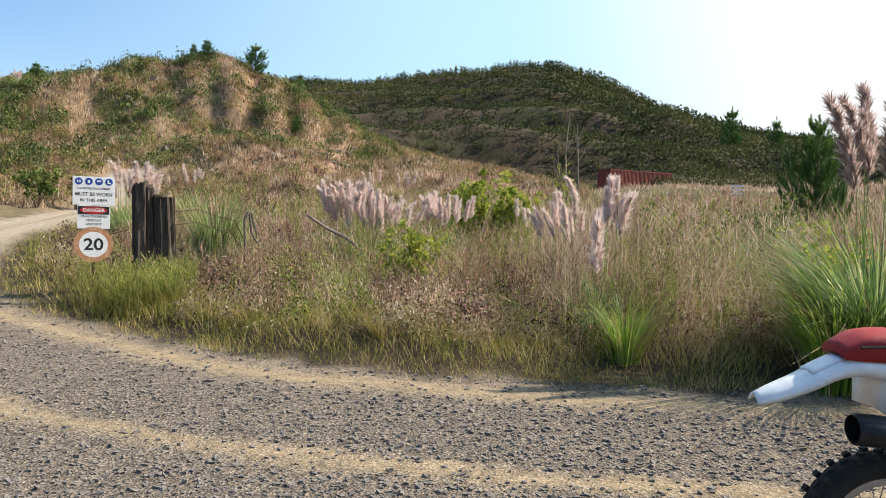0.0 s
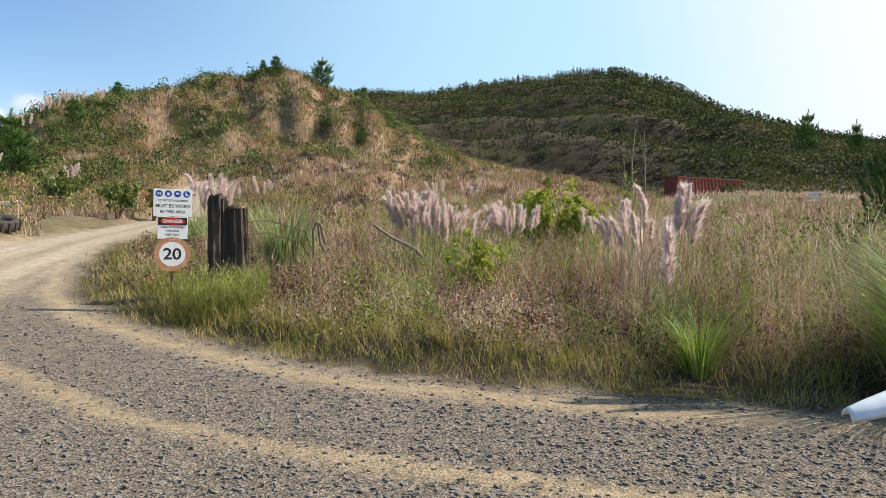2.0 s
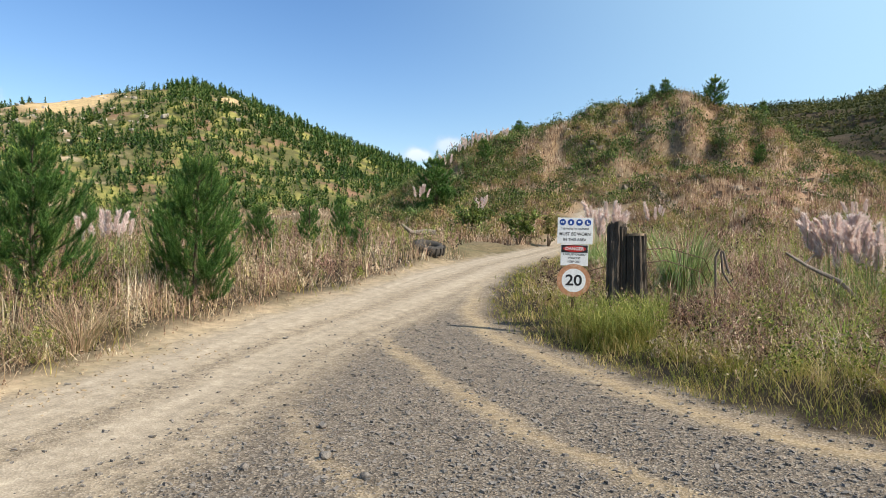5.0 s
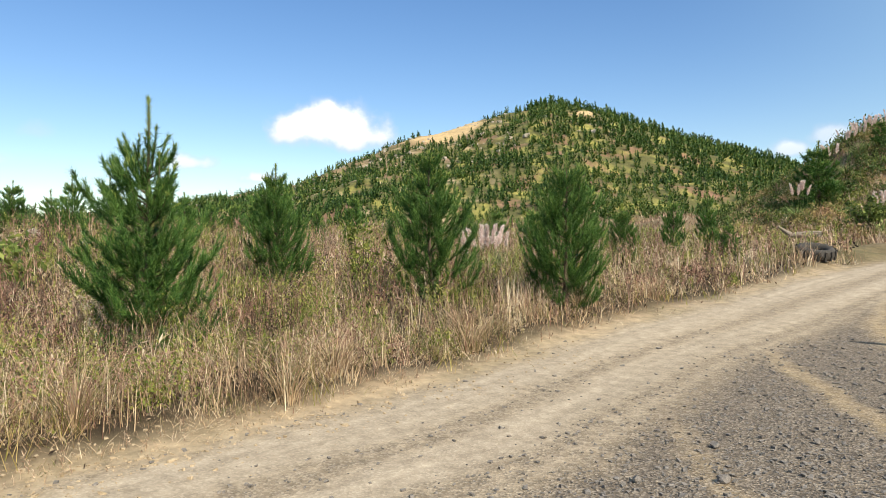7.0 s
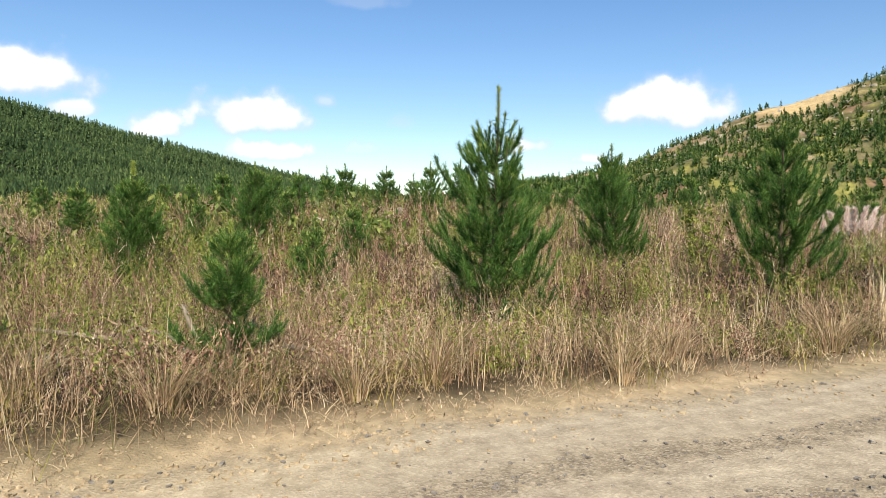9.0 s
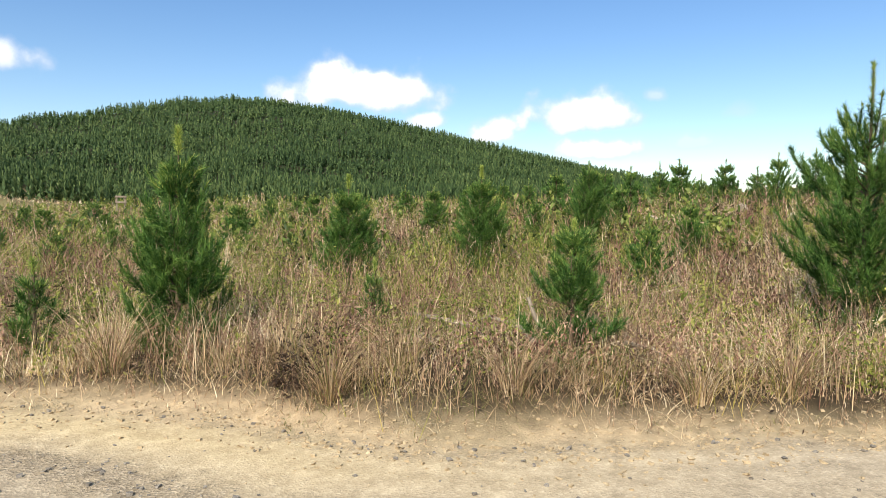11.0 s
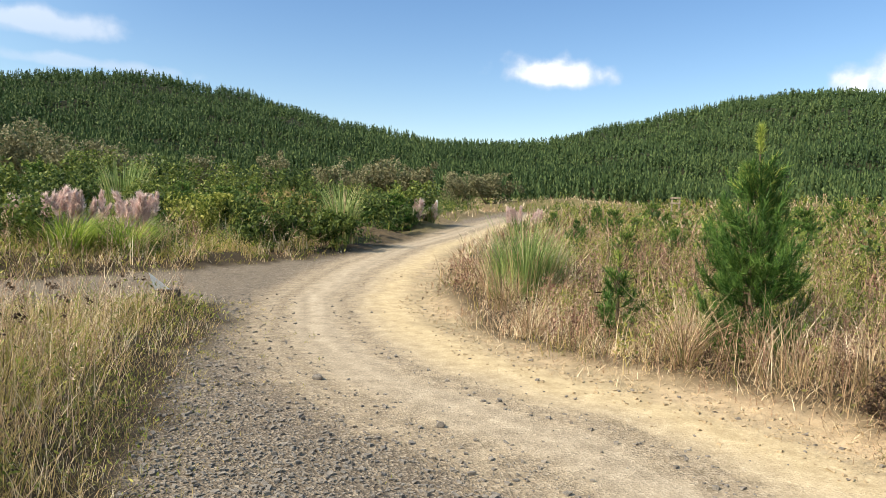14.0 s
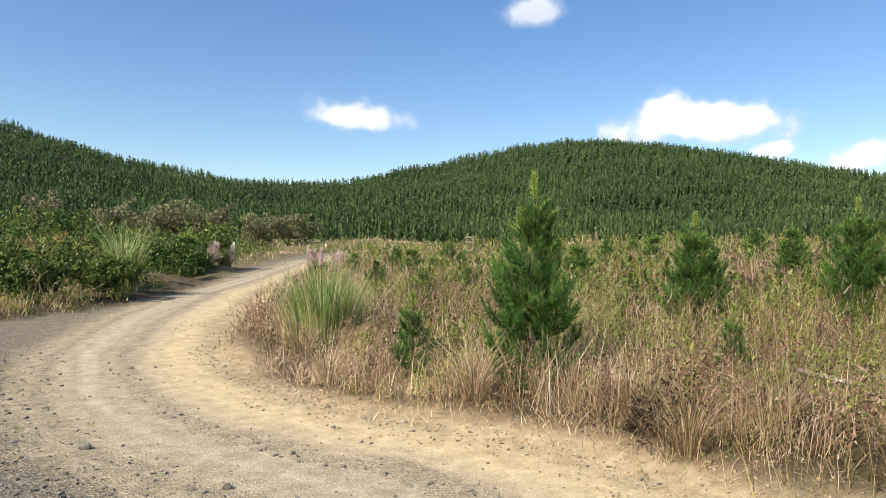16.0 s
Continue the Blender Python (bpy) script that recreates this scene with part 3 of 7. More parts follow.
dust = mixc(t, 1.0, dust, ramp(t, streak, [(0.3, (0.80, 0.80, 0.80)), (0.7, (1.10, 1.10, 1.10))]), "MULTIPLY")
dust = mixc(t, 0.22, dust, chips)
def lane_mask(dist, lanes, top):
    wob = t.nodes.new("ShaderNodeMath")
    wob.operation = "MULTIPLY_ADD"
    t.links.new(tex_noise(t, 1.1, 4, 0.6, co), wob.inputs[0])
    wob.inputs[1].default_value = 0.5
    wob.inputs[2].default_value = -0.25
    a = t.nodes.new("ShaderNodeMath")
    t.links.new(dist, a.inputs[0])
    t.links.new(wob.outputs[0], a.inputs[1])
    b = t.nodes.new("ShaderNodeMath")
    b.operation = "DIVIDE"
    t.links.new(a.outputs[0], b.inputs[0])
    b.inputs[1].default_value = top
    return ramp(t, b.outputs[0], [(d / top, (v, v, v)) for d, v in lanes])


main_lane, cross_lane = lane_mask(att["main"], MAIN_LANES, 5.5), lane_mask(att["cross"], CROSS_LANES, 5.2)
m_lane = mixc(t, 1.0, main_lane, cross_lane, "LIGHTEN")
clay = ramp(t, mid, [(0.3, (0.40, 0.305, 0.165)), (0.7, (0.62, 0.495, 0.295))])
bend = t.nodes.new("ShaderNodeMapRange")
bend.interpolation_type = "SMOOTHSTEP"
t.links.new(sep.outputs["Y"], bend.inputs["Value"])
bend.inputs["From Min"].default_value, bend.inputs["From Max"].default_value = 0.5, -5.0
clay_mask = mixc(t, 1.0, lane_mask(att["main"], [(0, 0.75), (0.5, 0.75), (0.85, 0.4), (1.15, 0.0)], 5.5), bend.outputs["Result"], "MULTIPLY")
dust = mixc(t, clay_mask, dust, mixc(t, 0.15, clay, chips))
ochre = ramp(t, mid, [(0.3, (0.27, 0.195, 0.105)), (0.7, (0.47, 0.355, 0.20))])
dust = mixc(t, main_lane, mixc(t, 0.3, ochre, chips), dust)
fleck = t.nodes.new("ShaderNodeMath")
fleck.operation = "MULTIPLY_ADD"
t.links.new(tex_noise(t, 9, 6, 0.75, co), fleck.inputs[0])
fleck.inputs[1].default_value = 1.3
fleck.inputs[2].default_value = -0.65
fsum = t.nodes.new("ShaderNodeMath")
fsum.operation = "ADD"
fsum.use_clamp = True
t.links.new(m_lane, fsum.inputs[0])
t.links.new(fleck.outputs[0], fsum.inputs[1])
road_col = mixc(t, ramp(t, fsum.outputs[0], [(0.2, (0, 0, 0)), (0.85, (1, 1, 1))]), gravel, dust)
soil_col = mixc(t, 1.0, att["soil"], ramp(t, mid, [(0.25, (0.55, 0.55, 0.55)), (0.75, (1.35, 1.35, 1.35))]), "MULTIPLY")
soil_col = mixc(t, 1.0, soil_col, ramp(t, coarse, [(0.3, (0.7, 0.72, 0.68)), (0.7, (1.25, 1.2, 1.2))]), "MULTIPLY")
col = mixc(t, att["road"], soil_col, road_col)
t.links.new(col, p.inputs["Base Color"])
hsum = t.nodes.new("ShaderNodeMath")
hsum.operation = "ADD"
t.links.new(grain, hsum.inputs[0])
t.links.new(vor.outputs["Distance"], hsum.inputs[1])
bump(t, p, hsum.outputs[0], 0.8, 0.025)
rough_bits = t.nodes.new("ShaderNodeMath")
rough_bits.operation = "MULTIPLY_ADD"
t.links.new(fsum.outputs[0], rough_bits.inputs[0])
rough_bits.inputs[1].default_value = -0.6
rough_bits.inputs[2].default_value = 0.85
t.links.new(rough_bits.outputs[0], [n for n in t.nodes if n.type == "BUMP"][0].inputs["Strength"])

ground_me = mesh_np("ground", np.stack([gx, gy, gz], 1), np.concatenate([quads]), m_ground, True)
bm = bmesh.new()
bm.from_mesh(ground_me)
bm.verts.ensure_lookup_table()
for k in range(SPOKES):
    bm.faces.new((bm.verts[0], bm.verts[int(idx[0, k])], bm.verts[int(nxt[0, k])]))
bm.to_mesh(ground_me)
bm.free()
off = off_road(gx, gy)
g_r = np.hypot(gx, gy)
g_b = np.degrees(np.arctan2(-gx, gy))
g_b = np.where(g_b < -90, g_b + 360, g_b)
patch = wave(gx, gy, 41, 30, 4)
patch2 = wave(gx, gy, 43, 9, 4)
# base soil, darkened to stand in for shade beneath the plants
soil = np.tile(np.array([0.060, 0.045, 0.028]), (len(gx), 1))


def blend(col, weight):
    global soil
    w = np.clip(weight, 0, 1)[:, None]
    soil = soil * (1 - w) + np.array(col) * w


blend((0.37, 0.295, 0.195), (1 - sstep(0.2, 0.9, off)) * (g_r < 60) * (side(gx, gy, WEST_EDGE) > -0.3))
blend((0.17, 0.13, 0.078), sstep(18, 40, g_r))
blend((0.14, 0.125, 0.06), sstep(18, 40, g_r) * sstep(-0.2, 0.6, patch))
scrub_hill = sstep(34, 42, g_r) * (1 - sstep(88, 100, g_r)) * sstep(-14, -6, g_b) * (1 - sstep(40, 46, g_b))
blend((0.26, 0.19, 0.122), scrub_hill)
blend((0.30, 0.235, 0.16), scrub_hill * sstep(0.5, 0.9, wave(gx, gy, 93, 6, 3)) * sstep(6, 12, g_b) * (1 - sstep(22, 26, g_b)))
blend((0.10, 0.095, 0.042), scrub_hill * sstep(0.0, 0.6, patch2))
scar = np.exp(-((g_b - 27.9 + (g_r - 66) * 0.12) / 0.9) ** 2 - ((g_r - 66) / 6) ** 2)
blend((0.36, 0.25, 0.145), scrub_hill * sstep(0.3, 0.6, scar))
bare = sstep(34, 42, g_r) * (1 - sstep(84, 96, g_r)) * sstep(-12, -4, g_b) * (1 - sstep(14, 20, g_b))
blend((0.30, 0.200, 0.130), bare * sstep(-0.9, 0.2, patch2))
blend((0.38, 0.28, 0.195), bare * sstep(0.3, 0.9, wave(gx, gy, 94, 5, 3)))
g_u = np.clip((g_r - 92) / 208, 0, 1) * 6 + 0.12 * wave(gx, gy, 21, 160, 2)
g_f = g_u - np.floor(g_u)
terr = sstep(92, 104, g_r) * sstep(-80, -50, g_b) * (1 - sstep(24, 30, g_b))
blend((0.072, 0.055, 0.036), terr)
blend((0.055, 0.058, 0.024), terr * sstep(-0.3, 0.5, patch))
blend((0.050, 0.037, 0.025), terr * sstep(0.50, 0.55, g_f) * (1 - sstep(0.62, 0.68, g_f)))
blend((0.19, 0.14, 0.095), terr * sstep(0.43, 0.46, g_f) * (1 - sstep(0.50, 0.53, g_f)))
# brown bank at the foot, with the bench's shadows painted into its colour
blend((0.060, 0.044, 0.030), terr * (1 - sstep(120, 135, g_r)) * (1 - sstep(-4, 3, g_b)) * sstep(-0.6, 0.3, patch2))
blend((0.055, 0.045, 0.028), terr * sstep(-28, -24, g_b) * (1 - sstep(-17, -13, g_b)) * (1 - sstep(170, 220, g_r)))
young = sstep(84, 100, g_r) * sstep(36, 42, g_b) * (1 - sstep(90, 100, g_b))
blend((0.105, 0.105, 0.040), young)
blend((0.26, 0.25, 0.07), young * sstep(0.1, 0.5, patch2))
blend((0.22, 0.135, 0.085), young * sstep(0.2, 0.7, wave(gx, gy, 96, 17, 3)))
blend((0.27, 0.20, 0.115), young * sstep(59, 66, g_b) * sstep(150, 215, g_r) * sstep(-0.5, 0.3, patch2))
blend((0.42, 0.33, 0.22), young * sstep(59, 66, g_b) * sstep(0.55, 0.9, wave(gx, gy, 95, 11, 3)))
clear = np.exp(-((g_b - 64.8) / 3.0) ** 2 - ((g_r - 242) / 42) ** 2) + np.exp(-((g_b - 54.4) / 1.0) ** 2 - ((g_r - 218) / 22) ** 2) + np.exp(-((g_b - 68.2) / 1.6) ** 2 - ((g_r - 236) / 16) ** 2) + 0.9 * np.exp(-((g_b - 82) / 3.6) ** 2 - ((g_r - 236) / 18) ** 2) + 0.8 * np.exp(-((g_b - 75) / 2.5) ** 2 - ((g_r - 256) / 12) ** 2)
blend((0.50, 0.37, 0.20), young * sstep(0.35, 0.6, clear))
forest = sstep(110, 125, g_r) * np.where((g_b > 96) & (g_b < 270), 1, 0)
# near-black floor: the shade under the dense pines, put into the soil colour
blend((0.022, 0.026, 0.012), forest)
for key, val in (("road", 1 - sstep(-0.25, 0.25, off + 0.22 * wave(gx, gy, 45, 1.1, 3))), ("main", -side(gx, gy, WEST_EDGE)), ("cross", -side(gx, gy, NORTH_EDGE))):
    a = ground_me.attributes.new(key, "FLOAT", "POINT")
    a.data.foreach_set("value", val.astype(np.float32))
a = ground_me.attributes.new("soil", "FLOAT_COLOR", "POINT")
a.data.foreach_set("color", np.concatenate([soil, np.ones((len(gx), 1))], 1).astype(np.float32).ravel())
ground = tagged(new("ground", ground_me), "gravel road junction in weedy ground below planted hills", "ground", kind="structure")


# ---- plants of the far and middle distance ----
def scatter(rng, n, b0, b1, r0, r1, power=1.0):
    """Random plan points in a sector, evenly by area (power 2) or thicker towards the near side."""
    b = np.radians(rng.uniform(b0, b1, n))
    u = rng.uniform(0, 1, n)
    r = (r0 ** power + u * (r1 ** power - r0 ** power)) ** (1 / power)
    return -r * np.sin(b), r * np.cos(b)


def conifers(rng, x, y, h, w, lobes=12, slim=0.75):
    """Many small conifers, each of upswept ragged branch sprays round its axis and a pointed tip."""
    n = len(x)
    base = np.stack([x, y, land(x, y) - 0.1], -1)[:, None]
    s = (np.arange(lobes) + rng.uniform(0, 0.9, (n, lobes))) / lobes
    a = np.arange(lobes) * 2.4 + rng.uniform(0, 6.28, (n, 1)) + rng.uniform(-0.5, 0.5, (n, lobes))
    rad = w[:, None] * np.maximum(1 - s, 0.1) ** slim * rng.uniform(0.65, 1.2, (n, lobes))
    hh = h[:, None]

    def point(ang, k, z):
        return base + np.stack([rad * k * np.cos(ang), rad * k * np.sin(ang), z], -1)
    foot = point(a, -0.15, hh * (s * 0.9 - 0.10))
    left = point(a + rng.uniform(0.35, 0.75, (n, lobes)), 1.0, hh * (s * 0.9 + rng.uniform(0.0, 0.06, (n, lobes))))
    tip = point(a - rng.uniform(0.1, 0.5, (n, lobes)), 0.85, hh * (s * 0.88 + rng.uniform(0.10, 0.20, (n, lobes))))
    v = np.stack([foot, left, tip], 2).reshape(n, -1, 3)
    ta = rng.uniform(0, 6.28, (n, 1))
    t0 = base + np.stack([w[:, None] * 0.22 * np.cos(ta), w[:, None] * 0.22 * np.sin(ta), hh * 0.82], -1)
    t1 = base + np.stack([-w[:, None] * 0.22 * np.cos(ta), -w[:, None] * 0.22 * np.sin(ta), hh * 0.82], -1)
    t2 = base + np.stack([w[:, None] * rng.uniform(-0.12, 0.12, (n, 1)), ta * 0, hh * rng.uniform(1.0, 1.12, (n, 1))], -1)
    v = np.concatenate([v, t0, t1, t2], 1).reshape(-1, 3)
    return v, np.arange(len(v)).reshape(-1, 3)


def stuff(name, v, f, mat, label, category):
    return tagged(part_np(name, v, f, mat), label, category, kind="stuff")


rng = np.random.RandomState(5)
u = rng.uniform(0, 1, 46000)
a, r = np.radians(rng.uniform(97, 222, len(u))), 112 * (405 / 112) ** u
x, y = -r * np.sin(a), r * np.cos(a)
h = (2.3 + 0.0065 * r) * rng.uniform(0.72, 1.15, len(x)) * (0.9 + 0.1 * wave(x, y, 61, 90, 2))
v, f = conifers(rng, x, y, h, (0.30 + 0.0032 * r) * rng.uniform(0.75, 1.25, len(x)), 12)
a = np.radians(np.arange(97, 210, 0.30))
a = a + rng.normal(size=len(a)) * 0.002
r = 111 + rng.uniform(0, 6, len(a))
edge_v, edge_f = conifers(rng, -r * np.sin(a), r * np.cos(a), rng.uniform(3.4, 4.6, len(a)), rng.uniform(0.6, 0.95, len(a)), 18, 0.45)
v, f = join([(v, f), (edge_v, edge_f)])
stuff("pine_forest", v, f, M_FAR_PINE, "dense dark green pine plantation covering the rounded hills", "forest")

u = rng.uniform(0, 1, 11000)
a, r = np.radians(rng.uniform(36, 98, len(u))), 92 * (285 / 92) ** u
x, y = -r * np.sin(a), r * np.cos(a)
b = np.degrees(np.arctan2(-x, y))
r = np.hypot(x, y)
cl = np.exp(-((b - 64.8) / 3.0) ** 2 - ((r - 242) / 42) ** 2) + np.exp(-((b - 54.4) / 1.0) ** 2 - ((r - 218) / 22) ** 2) + np.exp(-((b - 68.2) / 1.6) ** 2 - ((r - 236) / 16) ** 2) + 0.9 * np.exp(-((b - 82) / 3.6) ** 2 - ((r - 236) / 18) ** 2) + 0.8 * np.exp(-((b - 75) / 2.5) ** 2 - ((r - 256) / 12) ** 2)
keep = (cl < 0.42) & (rng.uniform(0, 1, len(x)) < np.where((b > 60) & (r > 190), 0.42, np.where(wave(x, y, 22, 40, 3) > -0.15, 1.0, 0.5)))
x, y = x[keep], y[keep]
h = 0.0125 * r[keep] * rng.uniform(0.5, 1.35, len(x)) * np.where((b[keep] > 59) & (r[keep] > 190), 0.75, 1.0)
v, f = conifers(rng, x, y, h, h * rng.uniform(0.28, 0.44, len(x)), 17, 0.5)
stuff("young_pine_plantation", v, f, M_HILL_PINE, "young green pines planted over a hillside with bare tan patches", "young trees")

# terraced hill: rows of low scrub on the benches, pines along the crest
u = rng.uniform(0, 1, 52000)
b, r = rng.uniform(-36, 26, len(u)), 98 * (306 / 98) ** u
r = np.round(r / 2.2) * 2.2 + rng.normal(size=len(u)) * 0.6
x, y = -r * np.sin(np.radians(b)), r * np.cos(np.radians(b))
uu = np.clip((r - 92) / 208, 0, 1) * 6 + 0.12 * wave(x, y, 21, 160, 2)
fr = uu - np.floor(uu)
dense = np.where((fr > 0.38) & (fr < 0.49), 0.03, 1.0) * np.where((r < 158) & (b > -14), 0.5, 1.0)
keep = (rng.uniform(0, 1, len(x)) < dense) & (wave(x, y, 23, 45, 3) > -1.0)
x, y, b, r = x[keep], y[keep], b[keep], r[keep]
h = 0.0088 * r * rng.uniform(0.5, 1.3, len(x)) * np.where((b < -8) & (b > -28), 1.25, 1.0)
v, f = conifers(rng, x, y, h, h * rng.uniform(0.32, 0.55, len(x)), 6, 0.45)
stuff("terrace_scrub", v, f, M_TERRACE, "low olive-green scrub in bands along a terraced hill", "scrub")
b = np.radians(np.concatenate([np.arange(-10.5, 22, 0.30), np.arange(-30, -10.5, 1.1)]))
b = b + rng.normal(size=len(b)) * 0.005
r = rng.uniform(292, 300, len(b))
x, y = -r * np.sin(b), r * np.cos(b)
h = rng.uniform(1.8, 4.0, len(x))
v, f = conifers(rng, x, y, h, h * 0.32, 16)
stuff("crest_pines", v, f, M_FAR_PINE, "row of small dark pines along the hill crest", "trees")


def bushes(rng, x, y, size, per, leaf_size, flat=0.7):
    """Leafy clumps of loose leaves round each point."""
    n = len(x)
    z = land(x, y)
    d = unit(rng.normal(size=(n, per, 3)))
    d[..., 2] = np.abs(d[..., 2])
    rad = rng.uniform(0.45, 1.0, (n, per, 1)) ** 0.6
    lump = 1 + 0.35 * np.sin(d[..., :1] * 5 + x[:, None, None]) * np.cos(d[..., 1:2] * 4 + y[:, None, None])
    c = np.stack([x, y, z], -1)[:, None] + d * rad * lump * size[:, None, None] * np.array([1, 1, flat * 1.4])
    c = c.reshape(-1, 3)
    return cards(rng, c, np.repeat(leaf_size, per) * rng.uniform(0.6, 1.3, len(c)), 0.42, 0.9)


def scrub_layer(n, b0, b1, r0, r1, seed, lo, size, per, mat, leaf_k, label, flat=0.7):
    x, y = scatter(rng, n, b0, b1, r0, r1, 1.4)
    b, r = np.degrees(np.arctan2(-x, y)), np.hypot(x, y)
    scar = np.exp(-((b - 27.9 + (r - 66) * 0.12) / 0.9) ** 2 - ((r - 66) / 6) ** 2)
    face = sstep(2, 9, b) * (1 - sstep(19, 24, b)) * (1 - sstep(66, 73, r)) * sstep(46, 50, r)
    low = (1 - sstep(10, 17, b)) * (1 - sstep(56, 70, r))
    keep = (wave(x, y, seed, 9, 3) > lo) & (scar < 0.4) & (rng.uniform(0, 1, len(x)) > np.maximum(face * 0.35, low * 0.75)) & (off_road(x, y) > 1.0)
    x, y = x[keep], y[keep]
    s = rng.uniform(size[0], size[1], len(x)) * (0.6 + 0.4 * rng.uniform(0, 1, len(x)))
    v, f = bushes(rng, x, y, s, per, s * leaf_k, flat)
    return stuff("hillside_scrub", v, f, mat, label, "scrub")


scrub_layer(6200, -12, 45, 43, 82, 31, -0.5, (0.4, 1.0), 84, M_SCRUB, 0.26, "olive, tawny and rust-brown scrub over the quarry hill")
scrub_layer(1700, 4, 45, 54, 80, 32, -0.2, (0.5, 1.3), 110, M_GORSE, 0.24, "dark green bushes dotted over the quarry hill", 0.85)
scrub_layer(1200, 3, 45, 53, 82, 33, 0.0, (0.4, 0.9), 90, M_HERB, 0.22, "yellow-green broom on the quarry hill")
x, y = scatter(rng, 9500, -9, 45, 41, 80, 1.3)
k = off_road(x, y) > 1.0
x, y = x[k], y[k]
n = 7
bx, by = np.repeat(x, n) + rng.normal(size=len(x) * n) * 0.28, np.repeat(y, n) + rng.normal(size=len(x) * n) * 0.28
v, f = blades(rng, np.stack([bx, by, land(bx, by) - 0.05], 1), rng.uniform(0.3, 0.9, len(bx)), np.full(len(bx), 0.06), rng.uniform(0, 0.5, len(bx)), rng.uniform(0, 0.5, len(bx)), 1)
stuff("hillside_grass", v, f, M_BROWN, "tawny dead grass between the bushes of the quarry hill", "grass")
# ---- trees ----
def pine_mesh(seed, tall, per_metre=430, whorls=10, spread=0.25, needle=0.10, width=0.0036, gap=0.0, leader=0.2, leaders=3, reach=0.24, candle=150, sides=(6, 8), upswept=0.75):
    """A young pine at the origin: whorls of upswept limbs, each a spray of bottle-brush shoots. Trunk bmesh, needle verts and faces, shoot verts and faces."""
    rng = np.random.RandomState(seed)
    rnd = random.Random(seed)
    bm = bmesh.new()
    axis = [Vector((0.012 * tall * math.sin(4 * s + seed) * (1 - s), 0.012 * tall * math.sin(3 * s + seed) * (1 - s), tall * s)) for s in np.linspace(0, 1, 9)]
    tube(bm, axis, [tall * 0.015 * (1.05 - s) + 0.004 for s in np.linspace(0, 1, 9)], 7)

    def on_axis(s):
        k = min(int(s * 8), 7)
        return axis[k].lerp(axis[k + 1], s * 8 - k)
    shoots = []      # (points, first share that carries needles, bright end)

    def curve(p0, a, length, lift, curl):
        d = Vector((math.cos(a), math.sin(a), 0))
        return [p0 + d * length * (q ** 0.9) * (1 - 0.15 * q) + Vector((0, 0, length * (lift * q + curl * q * q))) for q in (0, 0.33, 0.66, 1.0)]
    for w in range(whorls):
        s = 0.05 + (1 - leader - 0.05) * (w / (whorls - 1)) ** 0.92 + rnd.uniform(-0.015, 0.015)
        if gap and gap < s < gap + 0.13:
            continue
        prof = 0.88 + 0.12 * s / 0.28 if s < 0.28 else (1 - (s - 0.28) / 0.80) ** 1.2
        turn = rnd.uniform(0, 6.28)
        count = rnd.randint(*sides)
        for k in range(count):
            a = turn + 2 * math.pi * k / count + rnd.uniform(-0.35, 0.35)
            length = tall * spread * max(prof, 0.16) * rnd.uniform(0.62, 1.18)
            pts = curve(on_axis(max(0.01, s + rnd.uniform(-0.03, 0.03))), a, length, rnd.uniform(-0.16, 0.14) + 0.75 * s, upswept * rnd.uniform(0.4, 0.9) * (0.35 + 0.65 * min(1, s / 0.4)))
            tube(bm, pts, [0.011 * tall / 3 + 0.002, 0.008 * tall / 3 + 0.002, 0.005 * tall / 3 + 0.001, 0.002], 3, cap=False)
            shoots.append((pts, 0.10, s > 0.5))
            for _ in range(max(3, int(2 + 6 * length / (tall * spread)))):
                q = rnd.uniform(0.12, 0.92)
                base = pts[0].lerp(pts[1], q * 3) if q < 0.33 else pts[1].lerp(pts[2], q * 3 - 1) if q < 0.66 else pts[2].lerp(pts[3], q * 3 - 2)
                shoots.append((curve(base, a + rnd.choice((-1, 1)) * rnd.uniform(0.35, 1.0), length * rnd.uniform(0.22, 0.42) * (1.25 - 0.5 * q) + 0.03 * tall, rnd.uniform(0.1, 0.6), rnd.uniform(0.4, 0.9)), 0.0, s > 0.6))
    for k in range(leaders):
        a, s0 = 2 * math.pi * k / max(1, leaders) + rnd.uniform(-0.5, 0.5), rnd.uniform(0.40, 0.62)
        ln, outw, p0 = tall * reach * rnd.uniform(0.55, 1.0), tall * spread * rnd.uniform(0.22, 0.5) * (1.3 - s0), on_axis(s0)
        pts = [p0 + Vector((math.cos(a) * outw * o, math.sin(a) * outw * o, ln * q)) for q, o in ((0, 0), (0.3, 0.75), (0.65, 1.0), (1.0, 1.05))]
        tube(bm, pts, [0.016, 0.012, 0.009, 0.004], 5, cap=False)
        shoots.append((pts, 0.1, True))
    shoots.append(([on_axis(1 - leader * k) for k in (1.15, 0.75, 0.35, 0.0)], 0.0, True))
    cs, ds, tips_c, tips_d = [], [], [], []
    for pts, first, bright in shoots:
        arr = np.array([list(q) for q in pts])
        ln = np.linalg.norm(arr[3] - arr[0])
        n = max(5, int(per_metre * ln * (1 - first)))
        e = rng.uniform(first, 1.0, n) ** 0.85
        seg = np.clip((e * 3).astype(int), 0, 2)
        fr = (e * 3 - seg)[:, None]
        along = unit(arr[seg + 1] - arr[seg])
        cs.append(arr[seg] * (1 - fr) + arr[seg + 1] * fr)
        ds.append(unit(along * 0.85 + rng.normal(size=(n, 3)) * 0.46 + np.array([0, 0, 0.10])))
        if bright:
            m = max(3, n // 9)
            tips_c.append(arr[3:] - along[-1:] * rng.uniform(0, 0.07, m)[:, None])
